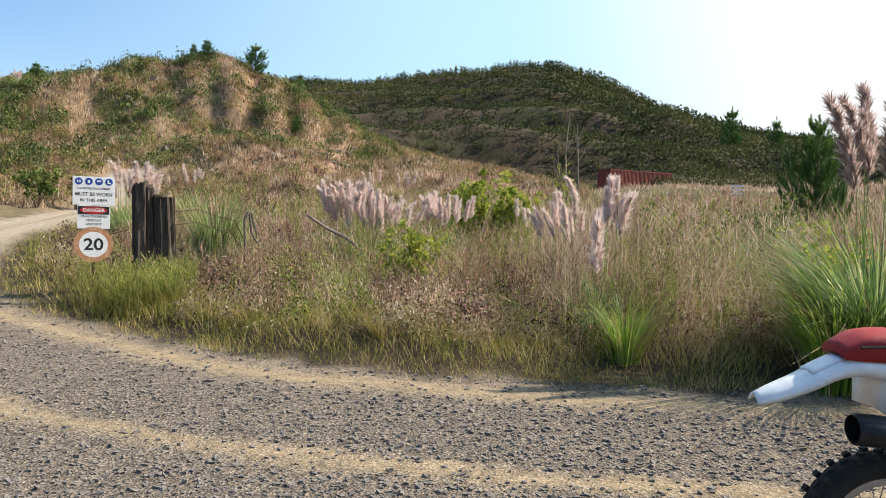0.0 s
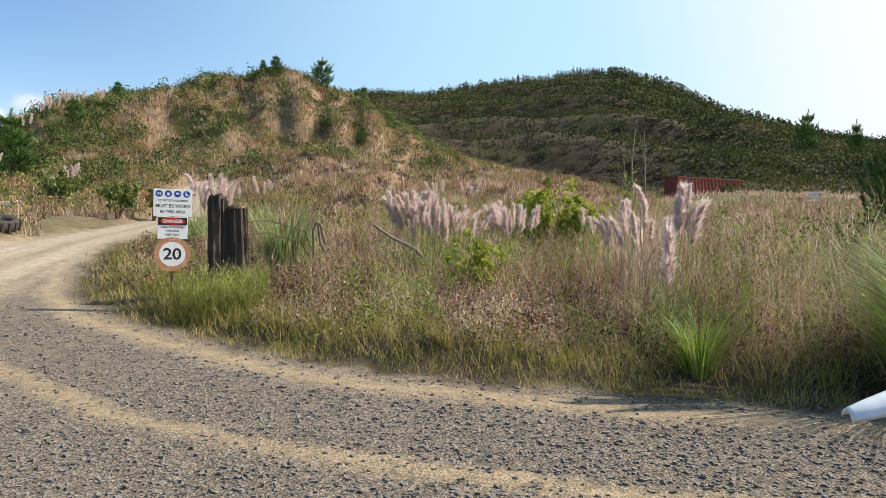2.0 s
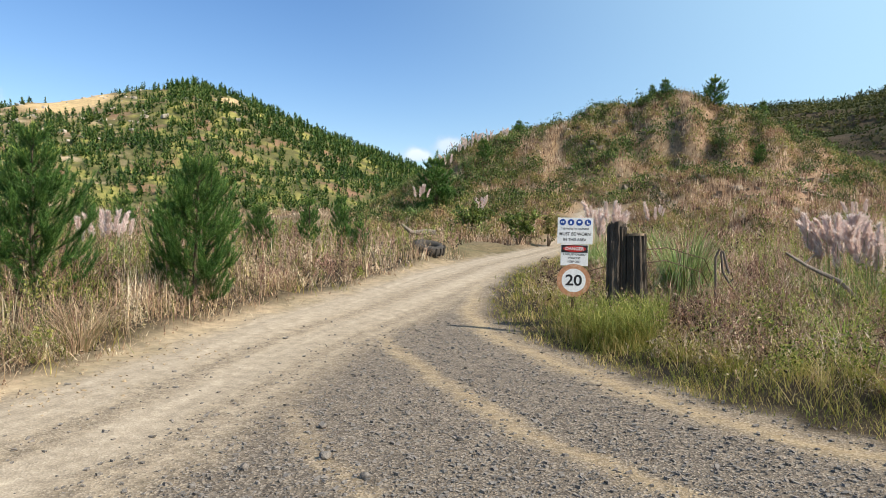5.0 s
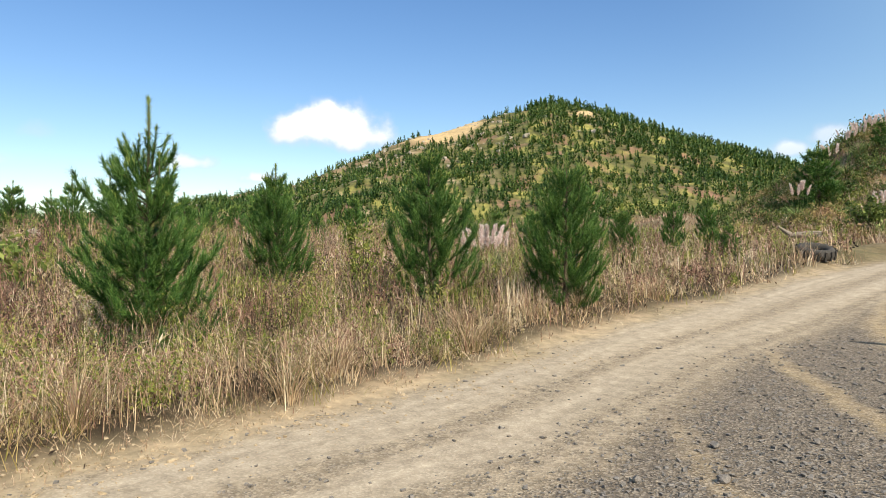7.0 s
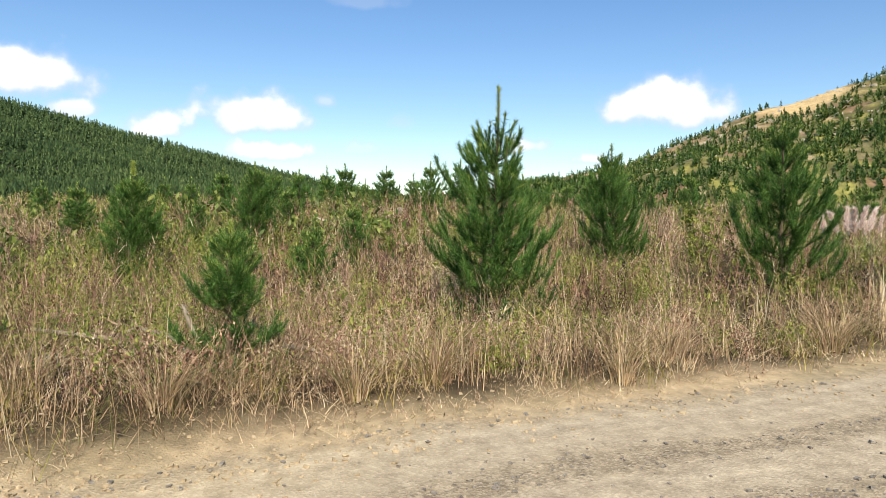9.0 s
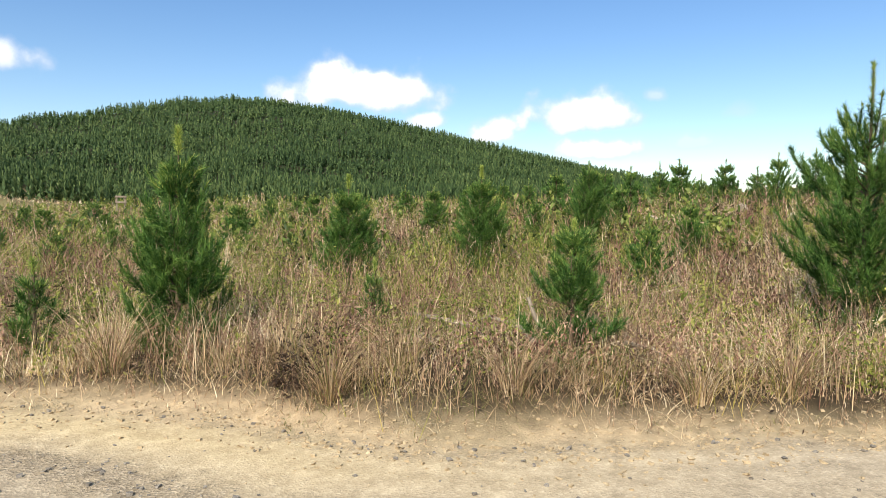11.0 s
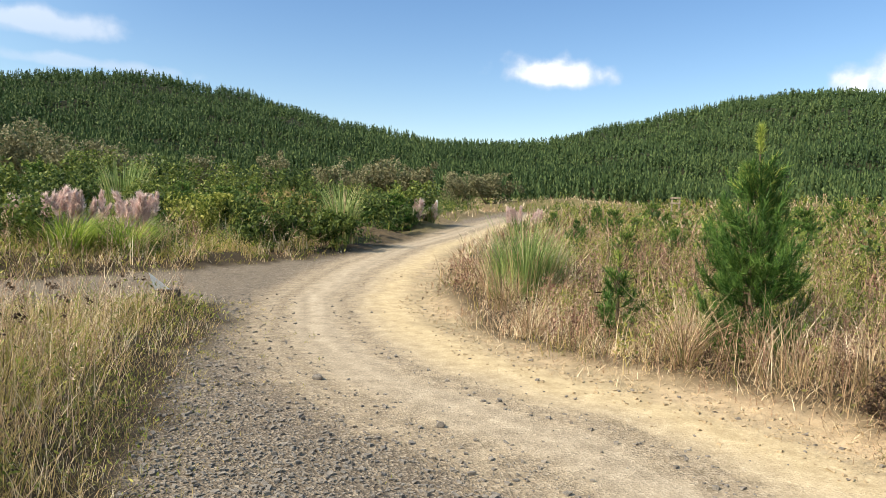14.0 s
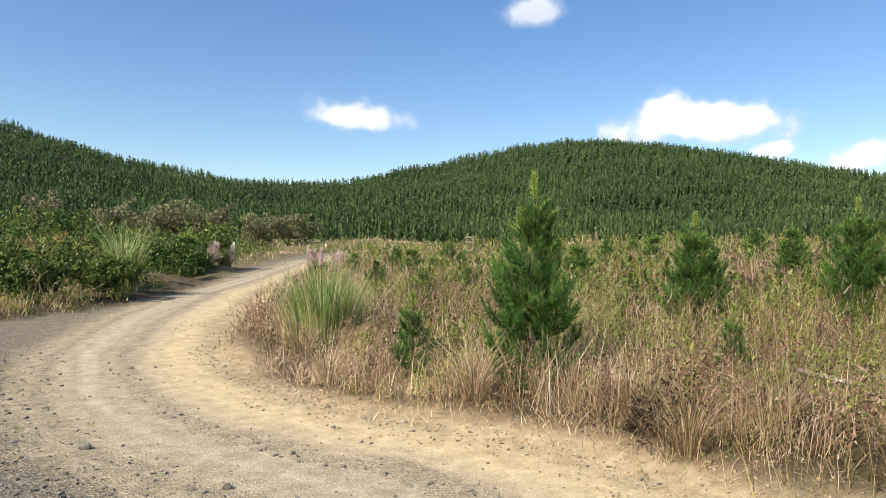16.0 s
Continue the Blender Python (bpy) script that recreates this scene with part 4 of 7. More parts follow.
            tips_d.append(unit(along[-1:] + rng.normal(size=(m, 3)) * 0.28 + np.array([0, 0, 0.3])))
    tips_c.append(np.repeat(np.array([list(axis[-1])]), candle, 0) - np.array([0, 0, 1.0]) * rng.uniform(0, leader * tall * 0.5, candle)[:, None])
    tips_d.append(unit(rng.normal(size=(candle, 3)) * 0.4 + np.array([0, 0, 0.9])))

    def tri(c, d, ln, wd):
        n = len(c)
        sd = unit(np.cross(d, rng.normal(size=(n, 3)))) * wd
        l = ln * rng.uniform(0.7, 1.2, (n, 1))
        v = np.stack([c - sd, c + sd, c + d * l], 1).reshape(-1, 3)
        return v, np.arange(3 * n).reshape(-1, 3)
    return bm, tri(np.concatenate(cs), np.concatenate(ds), needle, width), tri(np.concatenate(tips_c), np.concatenate(tips_d), needle * 0.9, width)


LABEL_PINE = "young dark green pine with upswept needled branches among dry weeds"
PINE_KINDS = {}


def pine_kind(key, **kw):
    bm, (nv, nf), (tv, tf) = pine_mesh(**kw)
    tr = bpy.data.meshes.new("trunk")
    bm.to_mesh(tr)
    bm.free()
    tr.materials.append(M_BARK)
    PINE_KINDS[key] = (kw["tall"], tr, mesh_np("crown", nv, nf, M_PINE), mesh_np("growing_tip", tv, tf, M_PINE_TIP))


pine_kind("full_a", seed=1, tall=3.0, whorls=11, spread=0.33, leader=0.18, leaders=4)
pine_kind("full_b", seed=2, tall=3.0, whorls=10, spread=0.35, leader=0.15, leaders=5)
pine_kind("tall", seed=3, tall=3.4, whorls=10, spread=0.27, leader=0.30, leaders=3, reach=0.22)
pine_kind("gappy", seed=4, tall=1.7, whorls=8, per_metre=420, spread=0.29, leader=0.14, gap=0.24, needle=0.09, width=0.0028, leaders=3)
pine_kind("slim", seed=5, tall=2.2, whorls=10, per_metre=360, spread=0.235, leader=0.22, candle=800, needle=0.09, width=0.0032, leaders=3)
pine_kind("seedling", seed=6, tall=0.9, whorls=6, per_metre=260, spread=0.20, leader=0.3, needle=0.08, width=0.0028, leaders=1, sides=(3, 5))
pine_kind("mid", seed=7, tall=3.0, whorls=9, per_metre=70, spread=0.27, leader=0.2, needle=0.15, width=0.012, candle=24, leaders=3)
pine_kind("mid_b", seed=8, tall=3.0, whorls=8, per_metre=70, spread=0.25, leader=0.24, needle=0.15, width=0.012, candle=24, leaders=4)


def pine(key, bearing, distance, top=None, tall=None, turn=0, wide=1.0, label=LABEL_PINE):
    """A pine of a kind; its height from the level of its top above the eye (degrees) or given."""
    px, py = spot(bearing, distance)
    z = z_at(px, py)
    if tall is None:
        tall = 1.6 + distance * math.tan(radians(top)) - z
    t0, tr, cr, sh = PINE_KINDS[key]
    s = tall / t0
    e = thing("pine_tree", pose(px, py, z - 0.03, 0, 0, turn) @ Matrix.Diagonal((s * wide, s * wide, s, 1)), label, "pine tree", "young pines")
    for name, me in (("trunk", tr), ("crown", cr), ("growing_tip", sh)):
        o = new(name, me)
        o.parent = e
        if name != "trunk":
            o["kind"] = "stuff"
    return e


pine("tall", 89.1, 10.0, top=11.7, turn=20, wide=0.95, label="tall young pine with a long bare leader above a dense skirt")
pine("full_a", 79.7, 15.5, top=7.0, turn=70, wide=0.9)
pine("full_b", 67.1, 13.6, top=8.1, turn=10, wide=0.95)
pine("full_a", 56.6, 13.8, top=7.6, turn=200, wide=0.95)
pine("slim", 51.9, 22, top=3.4, turn=30, wide=1.25)
pine("mid", 47.9, 25, top=3.9, turn=140, wide=0.8)
pine("mid", 45.3, 28, top=4.2, turn=80, wide=0.75)
pine("mid_b", 43.8, 27, top=2.0, turn=10, wide=1.1)
pine("slim", 117.7, 13.5, top=4.9, turn=100, wide=1.15)
pine("full_a", 108.7, 16.5, top=5.3, turn=310, wide=1.0)
pine("gappy", 110.6, 6.6, top=0.6, turn=120, wide=1.15, label="small bushy pine with a bare gap low on its stem")
pine("seedling", 124.7, 7.7, top=-2.9, turn=0, wide=0.9, label="knee-high pine seedling among dry grass")
pine("slim", 140.3, 8.0, top=7.4, turn=40, wide=0.95, label="young pine with pale green growing tip beside the road")
pine("slim", 127.4, 13.4, top=4.0, turn=210, wide=1.2)
pine("seedling", 150.3, 8.6, top=-2.6, turn=50, wide=1.25, label="waist-high pine seedling in dry grass")
pine("full_b", 153.2, 19.5, top=0.0, turn=15, wide=1.0)
for bearing, dist, top in ((150.2, 25, 1.2), (148.4, 24, 0.5), (146.2, 23, 0.8), (144.6, 24, 0.4)):
    pine("mid", bearing, dist, top=top, turn=bearing * 7 % 360, wide=1.2)
for k, (bearing, dist, top) in enumerate(((113.5, 21, 3.9), (111.2, 22, 4.6), (107.2, 24, 4.9), (105.2, 23, 4.8), (103.1, 24, 5.1), (101.6, 25, 5.3), (99.9, 26, 4.1), (98.2, 23, 5.2), (95.9, 26, 4.6),
                                           (94.5, 24, 5.6), (92.0, 25, 5.8), (86.8, 30, 4.6), (84.8, 34, 4.2), (83.0, 38, 3.9), (115.5, 26, 3.8), (73.5, 34, 4.6), (76.5, 28, 3.6), (61.5, 30, 3.2), (70.2, 26, 3.6))):
    pine("mid" if k % 2 else "mid_b", bearing, dist, top=top, turn=k * 67 % 360, wide=1.0 + 0.1 * (k % 3))
for k, (bearing, dist, top) in enumerate(((101, 15, 2.2), (104, 12, 1.0), (106, 19, 3.4), (113, 17, 2.6), (120.5, 19, 3.2), (123, 25, 3.2), (130.5, 21, 2.6), (134, 25, 2.4), (136.5, 19, 1.8), (143, 17, 0.6), (141.8, 30, 1.8), (147, 33, 1.8), (145.5, 18, -0.2), (151.5, 31, 1.4), (149.3, 17, -0.6), (155, 26, 0.8),
                                          (127, 30, 2.8), (118.5, 31, 3.3), (138, 34, 2.0), (132, 32, 2.2), (81.5, 24, 4.0), (64, 26, 3.6), (58.5, 24, 3.3), (54, 30, 2.8))):
    pine("mid_b" if k % 2 else "mid", bearing, dist, top=top, turn=k * 83 % 360, wide=1.0 + 0.15 * (k % 3))
for k, (bearing, dist, top) in enumerate(((197, 30, 3.0), (194.5, 34, 3.2), (190.2, 31, 2.6), (188, 36, 3.0), (184.8, 33, 2.4), (181.8, 30, 2.0), (179.2, 34, 2.4), (176.8, 31, 1.8), (174.4, 33, 2.0), (172, 36, 2.0), (170.6, 29, 1.2), (168, 33, 1.9), (187, 24, 0.8), (178.8, 23, 0.4), (199.5, 26, 2.6), (173, 26, 0.6))):
    pine("mid" if k % 2 else "mid_b", bearing, dist, top=top, turn=k * 71 % 360, wide=1.5 + 0.2 * (k % 3), label="dark bushy young pine in the thicket beyond the side road")
# lone trees on the scrub hill and on the far crest
for bearing, dist, top, wide in ((15.5, 73, 13.0, 1.5), (19.2, 72, 13.0, 1.4), (20.2, 72, 12.6, 1.1), (30.6, 74, 10.1, 1.2), (12.1, 78, 11.0, 1.1), (12.2, 64, 7.8, 1.2), (-22.6, 132, 8.6, 1.0), (-25.7, 140, 7.7, 0.8), (33.5, 66, 8.6, 1.3), (37.4, 60, 7.4, 1.4)):
    pine("mid", bearing, dist, top=top, turn=bearing * 31 % 360, wide=wide, label="dark green pine standing on the scrubby hill")
pine("full_b", -28.5, 21, top=7.7, turn=77, wide=0.75)


# ---- weeds, grasses and stones round the junction ----
def polar_points(rng, n, b0, b1, r0, r1, want):
    """Points thinning out with distance; want(x, y, off) gives the chance that one is kept."""
    b = np.radians(rng.uniform(b0, b1, n))
    r = r0 * (r1 / r0) ** (rng.uniform(0, 1, n) ** 0.85)
    x, y = -r * np.sin(b), r * np.cos(b)
    o = off_road(x, y)
    k = (o > 0) & (rng.uniform(0, 1, n) < want(x, y, o))
    return x[k], y[k], o[k]


def tufts(rng, x, y, height, per, width, lean=0.25, droop=0.5, spread=0.10, segs=2):
    n = len(x)
    r = np.hypot(x, y)
    cx = np.repeat(x, per) + rng.normal(size=n * per) * np.repeat(spread * (1 + r * 0.02), per)
    cy = np.repeat(y, per) + rng.normal(size=n * per) * np.repeat(spread * (1 + r * 0.02), per)
    base = np.stack([cx, cy, land(cx, cy) - 0.02], 1)
    h = np.repeat(height, per) * rng.uniform(0.45, 1.15, n * per)
    w = np.repeat(np.maximum(width * 0.8, 0.0009 * r), per) * rng.uniform(0.7, 1.4, n * per)
    return blades(rng, base, h, w, rng.uniform(0, lean * 2, n * per), rng.uniform(0.1, droop * 2, n * per) * 0.6, segs)


def stalks(rng, x, y, height, twigs=6, leaves=10, leaf_size=0.05, width=0.006, heads=0):
    """Upright weeds: a stem, branching twigs and small leaves up the stem. Returns stem pieces and leaf pieces."""
    n = len(x)
    r = np.hypot(x, y)
    w = np.maximum(width, 0.0009 * r)
    base = np.stack([x, y, land(x, y) - 0.02], 1)
    az = rng.uniform(0, 2 * np.pi, n)
    lean = rng.uniform(0, 0.22, n)
    pieces = [blades(rng, base, height, w, lean, np.full(n, 0.08), 2, az)]
    out = np.stack([np.cos(az), np.sin(az), np.zeros(n)], 1)

    def up(k):
        s = rng.uniform(0.3, 0.98, (n, k))
        p = base[:, None] + out[:, None] * (height[:, None] * (lean[:, None] * s + 0.08 * s * s))[..., None]
        p[..., 2] += height[:, None] * s * 0.97
        return p.reshape(-1, 3)
    if twigs:
        p = up(twigs)
        pieces.append(blades(rng, p, np.repeat(height, twigs) * rng.uniform(0.12, 0.34, n * twigs), np.repeat(w, twigs) * 0.8, rng.uniform(0.3, 1.0, n * twigs), rng.uniform(0, 0.3, n * twigs), 1))
    lv = None
    if leaves:
        p = up(leaves) + rng.normal(size=(n * leaves, 3)) * np.repeat(height, leaves)[:, None] * 0.06
        lv = cards(rng, p, np.repeat(np.maximum(leaf_size * 0.75, 0.0028 * r), leaves) * rng.uniform(0.5, 1.3, n * leaves), 0.4)
    return join(pieces), lv


grow = np.random.RandomState(77)


def hmod(x, y, seed, lo=0.6, hi=1.25, scale=3.0):
    return lo + (hi - lo) * (0.5 + 0.5 * np.clip(wave(x, y, seed, scale, 2), -1, 1))


def front(x, y):
    """1 in the northern patch, 0 elsewhere."""
    return (side(x, y, NORTH_EDGE) > 0).astype(float)


def westside(x, y):
    return (side(x, y, WEST_EDGE) > 0).astype(float)


# green verge grass along the northern patch and on the south-eastern patch
x, y, o = polar_points(grow, 21000, -50, 42, 5.5, 45, lambda x, y, o: front(x, y) * np.where(o < 1.6, 0.85, 0.12 + 0.4 * (wave(x, y, 51, 5, 2) > 0.35)))
v, f = tufts(grow, x, y, np.where(o < 0.5, 0.15, np.where(o < 1.6, 0.34, 0.45)) * hmod(x, y, 52, 0.4, 1.5, 1.4), 8, 0.007, 0.4, 0.7)
stuff("verge_grass", v, f, M_GREEN, "yellow-green grass along the gravel road's verge", "grass")
# brown dead weeds of the northern patch
x, y, o = polar_points(grow, 10000, -50, 42, 6.2, 60, lambda x, y, o: front(x, y) * sstep(0.3, 1.6, o) * (0.45 + 0.45 * (wave(x, y, 53, 6, 2) > -0.2)))
hh = (0.30 + 0.62 * sstep(0.3, 4.5, o)) * hmod(x, y, 54, 0.45, 1.4, 2.0)
st, lv = stalks(grow, x, y, hh, 5, 6, 0.035)
v, f = join([st, lv])
stuff("dead_weeds", v, f, M_BROWN, "tall brown dead weeds filling the ground behind the verge", "weeds")
x, y, o = polar_points(grow, 10500, -50, 42, 6.6, 60, lambda x, y, o: front(x, y) * sstep(1.0, 3.0, o) * np.where(wave(x, y, 59, 7, 2) > -0.3, 0.75, 0.08))
st, lv = stalks(grow, x, y, (0.35 + 0.55 * sstep(0.8, 5, o)) * hmod(x, y, 60, 0.6, 1.3, 1.5), 7, 8, 0.04)
v, f = join([st, lv])
stuff("dead_weeds", v, f, M_RUSSET, "red-brown dead weeds in drifts behind the verge", "weeds")
x, y, o = polar_points(grow, 2600, -34, -8, 7.2, 24, lambda x, y, o: front(x, y) * sstep(0.7, 2.0, o) * np.where(wave(x, y, 49, 4, 2) > -0.2, 0.8, 0.2))
st, lv = stalks(grow, x, y, grow.uniform(0.85, 1.55, len(x)), 9, 12, 0.035, 0.007)
v, f = join([st, lv])
stuff("dead_weeds", v, f, M_BROWN, "chest-high brown stalks standing behind the verge", "weeds")
x, y, o = polar_points(grow, 8000, -50, 42, 6.2, 60, lambda x, y, o: front(x, y) * sstep(0.5, 2.0, o) * (0.4 + 0.6 * (wave(x, y, 55, 4, 2) > -0.1)))
v, f = tufts(grow, x, y, (0.3 + 0.35 * sstep(0.5, 4, o)) * hmod(x, y, 56, 0.4, 1.5, 1.6), 7, 0.006, 0.45, 0.6)
stuff("brown_grass", v, f, M_BROWN, "matted brown grass under the weeds", "grass")
# green upright herbs
x, y, o = polar_points(grow, 9500, -50, 42, 6.6, 50, lambda x, y, o: front(x, y) * sstep(0.8, 2.5, o) * np.where(wave(x, y, 57, 7, 2) > 0.15, 0.75, 0.12))
st, lv = stalks(grow, x, y, (0.40 + 0.75 * sstep(0.8, 5, o)) * hmod(x, y, 58), 5, 16, 0.08)
v, f = join([st, lv])
stuff("green_weeds", v, f, M_HERB, "green leafy weeds standing among the dead stalks", "weeds")

# rounded mounds of fine dead weeds and leafy herbs, with shade between them
for mat, seed, num, size, tint in ((M_RUSSET, 24, 420, (0.22, 0.50), "red-brown"), (M_TANGLE, 25, 420, (0.22, 0.55), "grey-brown"), (M_HERB, 26, 320, (0.18, 0.42), "yellow-green")):
    x, y, o = polar_points(grow, num, -42, 30, 6.8, 24, lambda x, y, o: front(x, y) * sstep(0.5, 1.4, o) * np.where(wave(x, y, seed, 3.5, 2) > 0.0, 0.9, 0.12))
    s = grow.uniform(size[0], size[1], len(x))
    v, f = bushes(grow, x, y, s, 420, np.full(len(x), 0.034) + 0.0016 * np.hypot(x, y), 0.95)
    stuff("weed_mounds", v, f, mat, "rounded " + tint + " weed mounds behind the verge", "weeds")
x, y, o = polar_points(grow, 900, -34, -14, 7.4, 17, lambda x, y, o: front(x, y) * sstep(1.0, 2.0, o) * np.where(wave(x, y, 27, 3, 2) > 0.1, 0.9, 0.05))
st, lv = stalks(grow, x, y, grow.uniform(0.9, 1.45, len(x)), 4, 34, 0.05)
v, f = join([st, lv])
stuff("green_weeds", v, f, M_HERB, "tall leafy green stalks among the dead weeds", "weeds")
for mat, seed, num, tint in ((M_TANGLE, 28, 420, "grey-brown"), (M_HERB, 29, 260, "yellow-green"), (M_RUSSET, 33, 300, "red-brown")):
    x, y, o = polar_points(grow, num, 44, 168, 6.0, 26, lambda x, y, o: westside(x, y) * sstep(0.5, 1.5, o) * np.where(wave(x, y, seed, 3.5, 2) > 0.0, 0.9, 0.12))
    s = grow.uniform(0.2, 0.5, len(x))
    v, f = bushes(grow, x, y, s, 380, np.full(len(x), 0.034) + 0.0016 * np.hypot(x, y), 0.95)
    stuff("weed_mounds", v, f, mat, "rounded " + tint + " weed mounds between the pines", "weeds")

# west side: straw-coloured grass, then brown and green weeds
x, y, o = polar_points(grow, 17000, 36, 172, 4.0, 48, lambda x, y, o: westside(x, y) * np.where(o < 2.0, 0.12 + 0.75 * (wave(x, y, 62, 2.6, 2) > -0.05), 0.10 + 0.25 * (wave(x, y, 62, 2.6, 2) > 0.3)) * (0.08 + 0.92 * sstep(0.3, 0.9, o)))
hh = (0.10 + 0.42 * sstep(0.2, 1.5, o)) * hmod(x, y, 63, 0.4, 1.6, 1.5)
v, f = tufts(grow, x, y, hh * 1.15, 11, 0.0055, 0.65, 1.05, 0.10, 3)
stuff("straw_grass", v, f, M_STRAW, "long straw-coloured dry grass along the dusty road", "grass")
x, y, o = polar_points(grow, 5200, 36, 172, 5.0, 34, lambda x, y, o: westside(x, y) * sstep(0.4, 0.9, o) * (1 - 0.8 * sstep(3.0, 6.0, o)) * np.where(wave(x, y, 45, 3.2, 2) > 0.05, 0.9, 0.08))
v, f = tufts(grow, x, y, grow.uniform(0.6, 1.05, len(x)), 9, 0.006, 0.16, 0.35, 0.12)
stuff("seeding_grass", v, f, M_STRAW, "upright bleached seed stems of dry grass", "grass")
x, y, o = polar_points(grow, 2600, 36, 172, 4.6, 26, lambda x, y, o: westside(x, y) * sstep(0.25, 0.7, o) * np.where(wave(x, y, 44, 3.6, 2) > 0.2, 0.9, 0.05))
v, f = tufts(grow, x, y, grow.uniform(0.3, 0.7, len(x)), 10, 0.006, 0.4, 0.6, 0.10)
stuff("green_grass", v, f, M_GREEN, "tufts of still-green grass among the straw", "grass")
x, y, o = polar_points(grow, 12500, 36, 172, 5.0, 62, lambda x, y, o: westside(x, y) * sstep(0.2, 1.6, o) * (0.5 + 0.5 * (wave(x, y, 64, 6, 2) > -0.3)))
st, lv = stalks(grow, x, y, (0.35 + 0.4 * sstep(0.7, 4, o)) * hmod(x, y, 65, 0.45, 1.4, 2.0), 5, 6, 0.035)
v, f = join([st, lv])
stuff("dead_weeds", v, f, M_BROWN, "brown dead weeds between young pines", "weeds")
x, y, o = polar_points(grow, 14000, 36, 172, 5.2, 62, lambda x, y, o: westside(x, y) * sstep(0.8, 2.6, o) * np.where(wave(x, y, 66, 8, 2) + 0.5 * sstep(100, 135, np.degrees(np.arctan2(-x, y))) > 0.0, 0.9, 0.2))
st, lv = stalks(grow, x, y, (0.42 + 0.50 * sstep(0.8, 4, o)) * hmod(x, y, 67), 5, 20, 0.06)
v, f = join([st, lv])
stuff("green_weeds", v, f, M_HERB, "yellow-green leafy weeds between young pines", "weeds")
x, y, o = polar_points(grow, 8200, 36, 172, 5.0, 40, lambda x, y, o: westside(x, y) * sstep(0.35, 1.3, o) * np.where(wave(x, y, 48, 5, 2) > -0.2, 0.85, 0.2))
st, lv = stalks(grow, x, y, (0.5 + 0.45 * sstep(0.8, 4, o)) * hmod(x, y, 47), 8, 8, 0.04)
v, f = join([st, lv])
stuff("dead_weeds", v, f, M_RUSSET, "red-brown dead stalks between the pines", "weeds")
x, y, o = polar_points(grow, 1700, 60, 168, 7.5, 44, lambda x, y, o: westside(x, y) * sstep(2.0, 4.0, o) * np.where(wave(x, y, 46, 8, 2) + 0.4 * sstep(95, 130, np.degrees(np.arctan2(-x, y))) > 0.25, 0.8, 0.12))
s = grow.uniform(0.2, 0.55, len(x))
v, f = bushes(grow, x, y, s, 110, s * 0.16 + 0.02, 1.0)
stuff("low_scrub", v, f, M_HERB, "low yellow-green bushes between the pines", "scrub")

# low dead growth and litter that frays the road's edge
x, y, o = polar_points(grow, 16000, 40, 172, 3.6, 24, lambda x, y, o: westside(x, y) * (1 - sstep(0.5, 1.5, o)) * (0.25 + 0.75 * sstep(0.05, 0.5, o)) * np.where(wave(x, y, 34, 1.3, 3) > -0.3, 0.9, 0.25))
hh = (0.05 + 0.17 * sstep(0.1, 0.9, o)) * hmod(x, y, 35, 0.5, 1.6, 0.9)
k = grow.uniform(0, 1, len(x)) < 0.5
v, f = tufts(grow, x[k], y[k], hh[k], 9, 0.005, 0.9, 1.1, 0.07)
stuff("low_dry_grass", v, f, M_STRAW, "short trampled straw along the road's edge", "grass")
st, lv = stalks(grow, x[~k], y[~k], hh[~k] * 1.3, 6, 7, 0.022, 0.004)
v, f = join([st, lv])
stuff("low_weeds", v, f, M_BROWN, "ankle-high brown weeds along the road's edge", "weeds")
x, y, o = polar_points(grow, 7000, -48, 36, 5.2, 22, lambda x, y, o: front(x, y) * (1 - sstep(0.4, 1.2, o)) * np.where(wave(x, y, 36, 1.2, 3) > -0.2, 0.9, 0.2))
st, lv = stalks(grow, x, y, (0.05 + 0.16 * sstep(0.05, 0.7, o)) * hmod(x, y, 30, 0.5, 1.5, 0.9), 6, 9, 0.022, 0.004)
v, f = join([st, lv])
stuff("low_weeds", v, f, M_HERB, "ankle-high green and yellow weeds along the gravel's edge", "weeds")

# south-eastern patch by the gravel, and the verge beyond the side road
x, y, o = polar_points(grow, 9500, 172, 262, 3.4, 40, lambda x, y, o: (1 - westside(x, y)) * 0.9)
v, f = tufts(grow, x, y, (0.10 + 0.42 * sstep(0.1, 1.2, o)) * hmod(x, y, 71, 0.3, 1.5, 1.2), 9, 0.006, 0.4, 0.7)
stuff("verge_grass", v, f, M_GREEN, "rank green and yellow grass beside the gravel", "grass")
x, y, o = polar_points(grow, 6000, 172, 262, 3.4, 40, lambda x, y, o: (1 - westside(x, y)) * 0.8)
v, f = tufts(grow, x, y, (0.15 + 0.55 * sstep(0.1, 1.2, o)) * hmod(x, y, 72, 0.4, 1.5, 1.2), 9, 0.006, 0.3, 0.5)
stuff("straw_grass", v, f, M_STRAW, "dry seeding grass beside the gravel", "grass")
x, y, o = polar_points(grow, 4200, 172, 262, 3.6, 45, lambda x, y, o: (1 - westside(x, y)) * sstep(0.2, 1.0, o) * 0.8)
st, lv = stalks(grow, x, y, (0.5 + 0.45 * sstep(0.2, 1.5, o)) * hmod(x, y, 73), 7, 12, 0.035, 0.006)
v, f = join([st, lv])
stuff("dead_weeds", v, f, M_BROWN, "brown wild-carrot stalks with dark seed heads", "weeds")
x, y, o = polar_points(grow, 2600, 150, 225, 14, 75, lambda x, y, o: (1 - westside(x, y)) * sstep(0.2, 2.0, o))
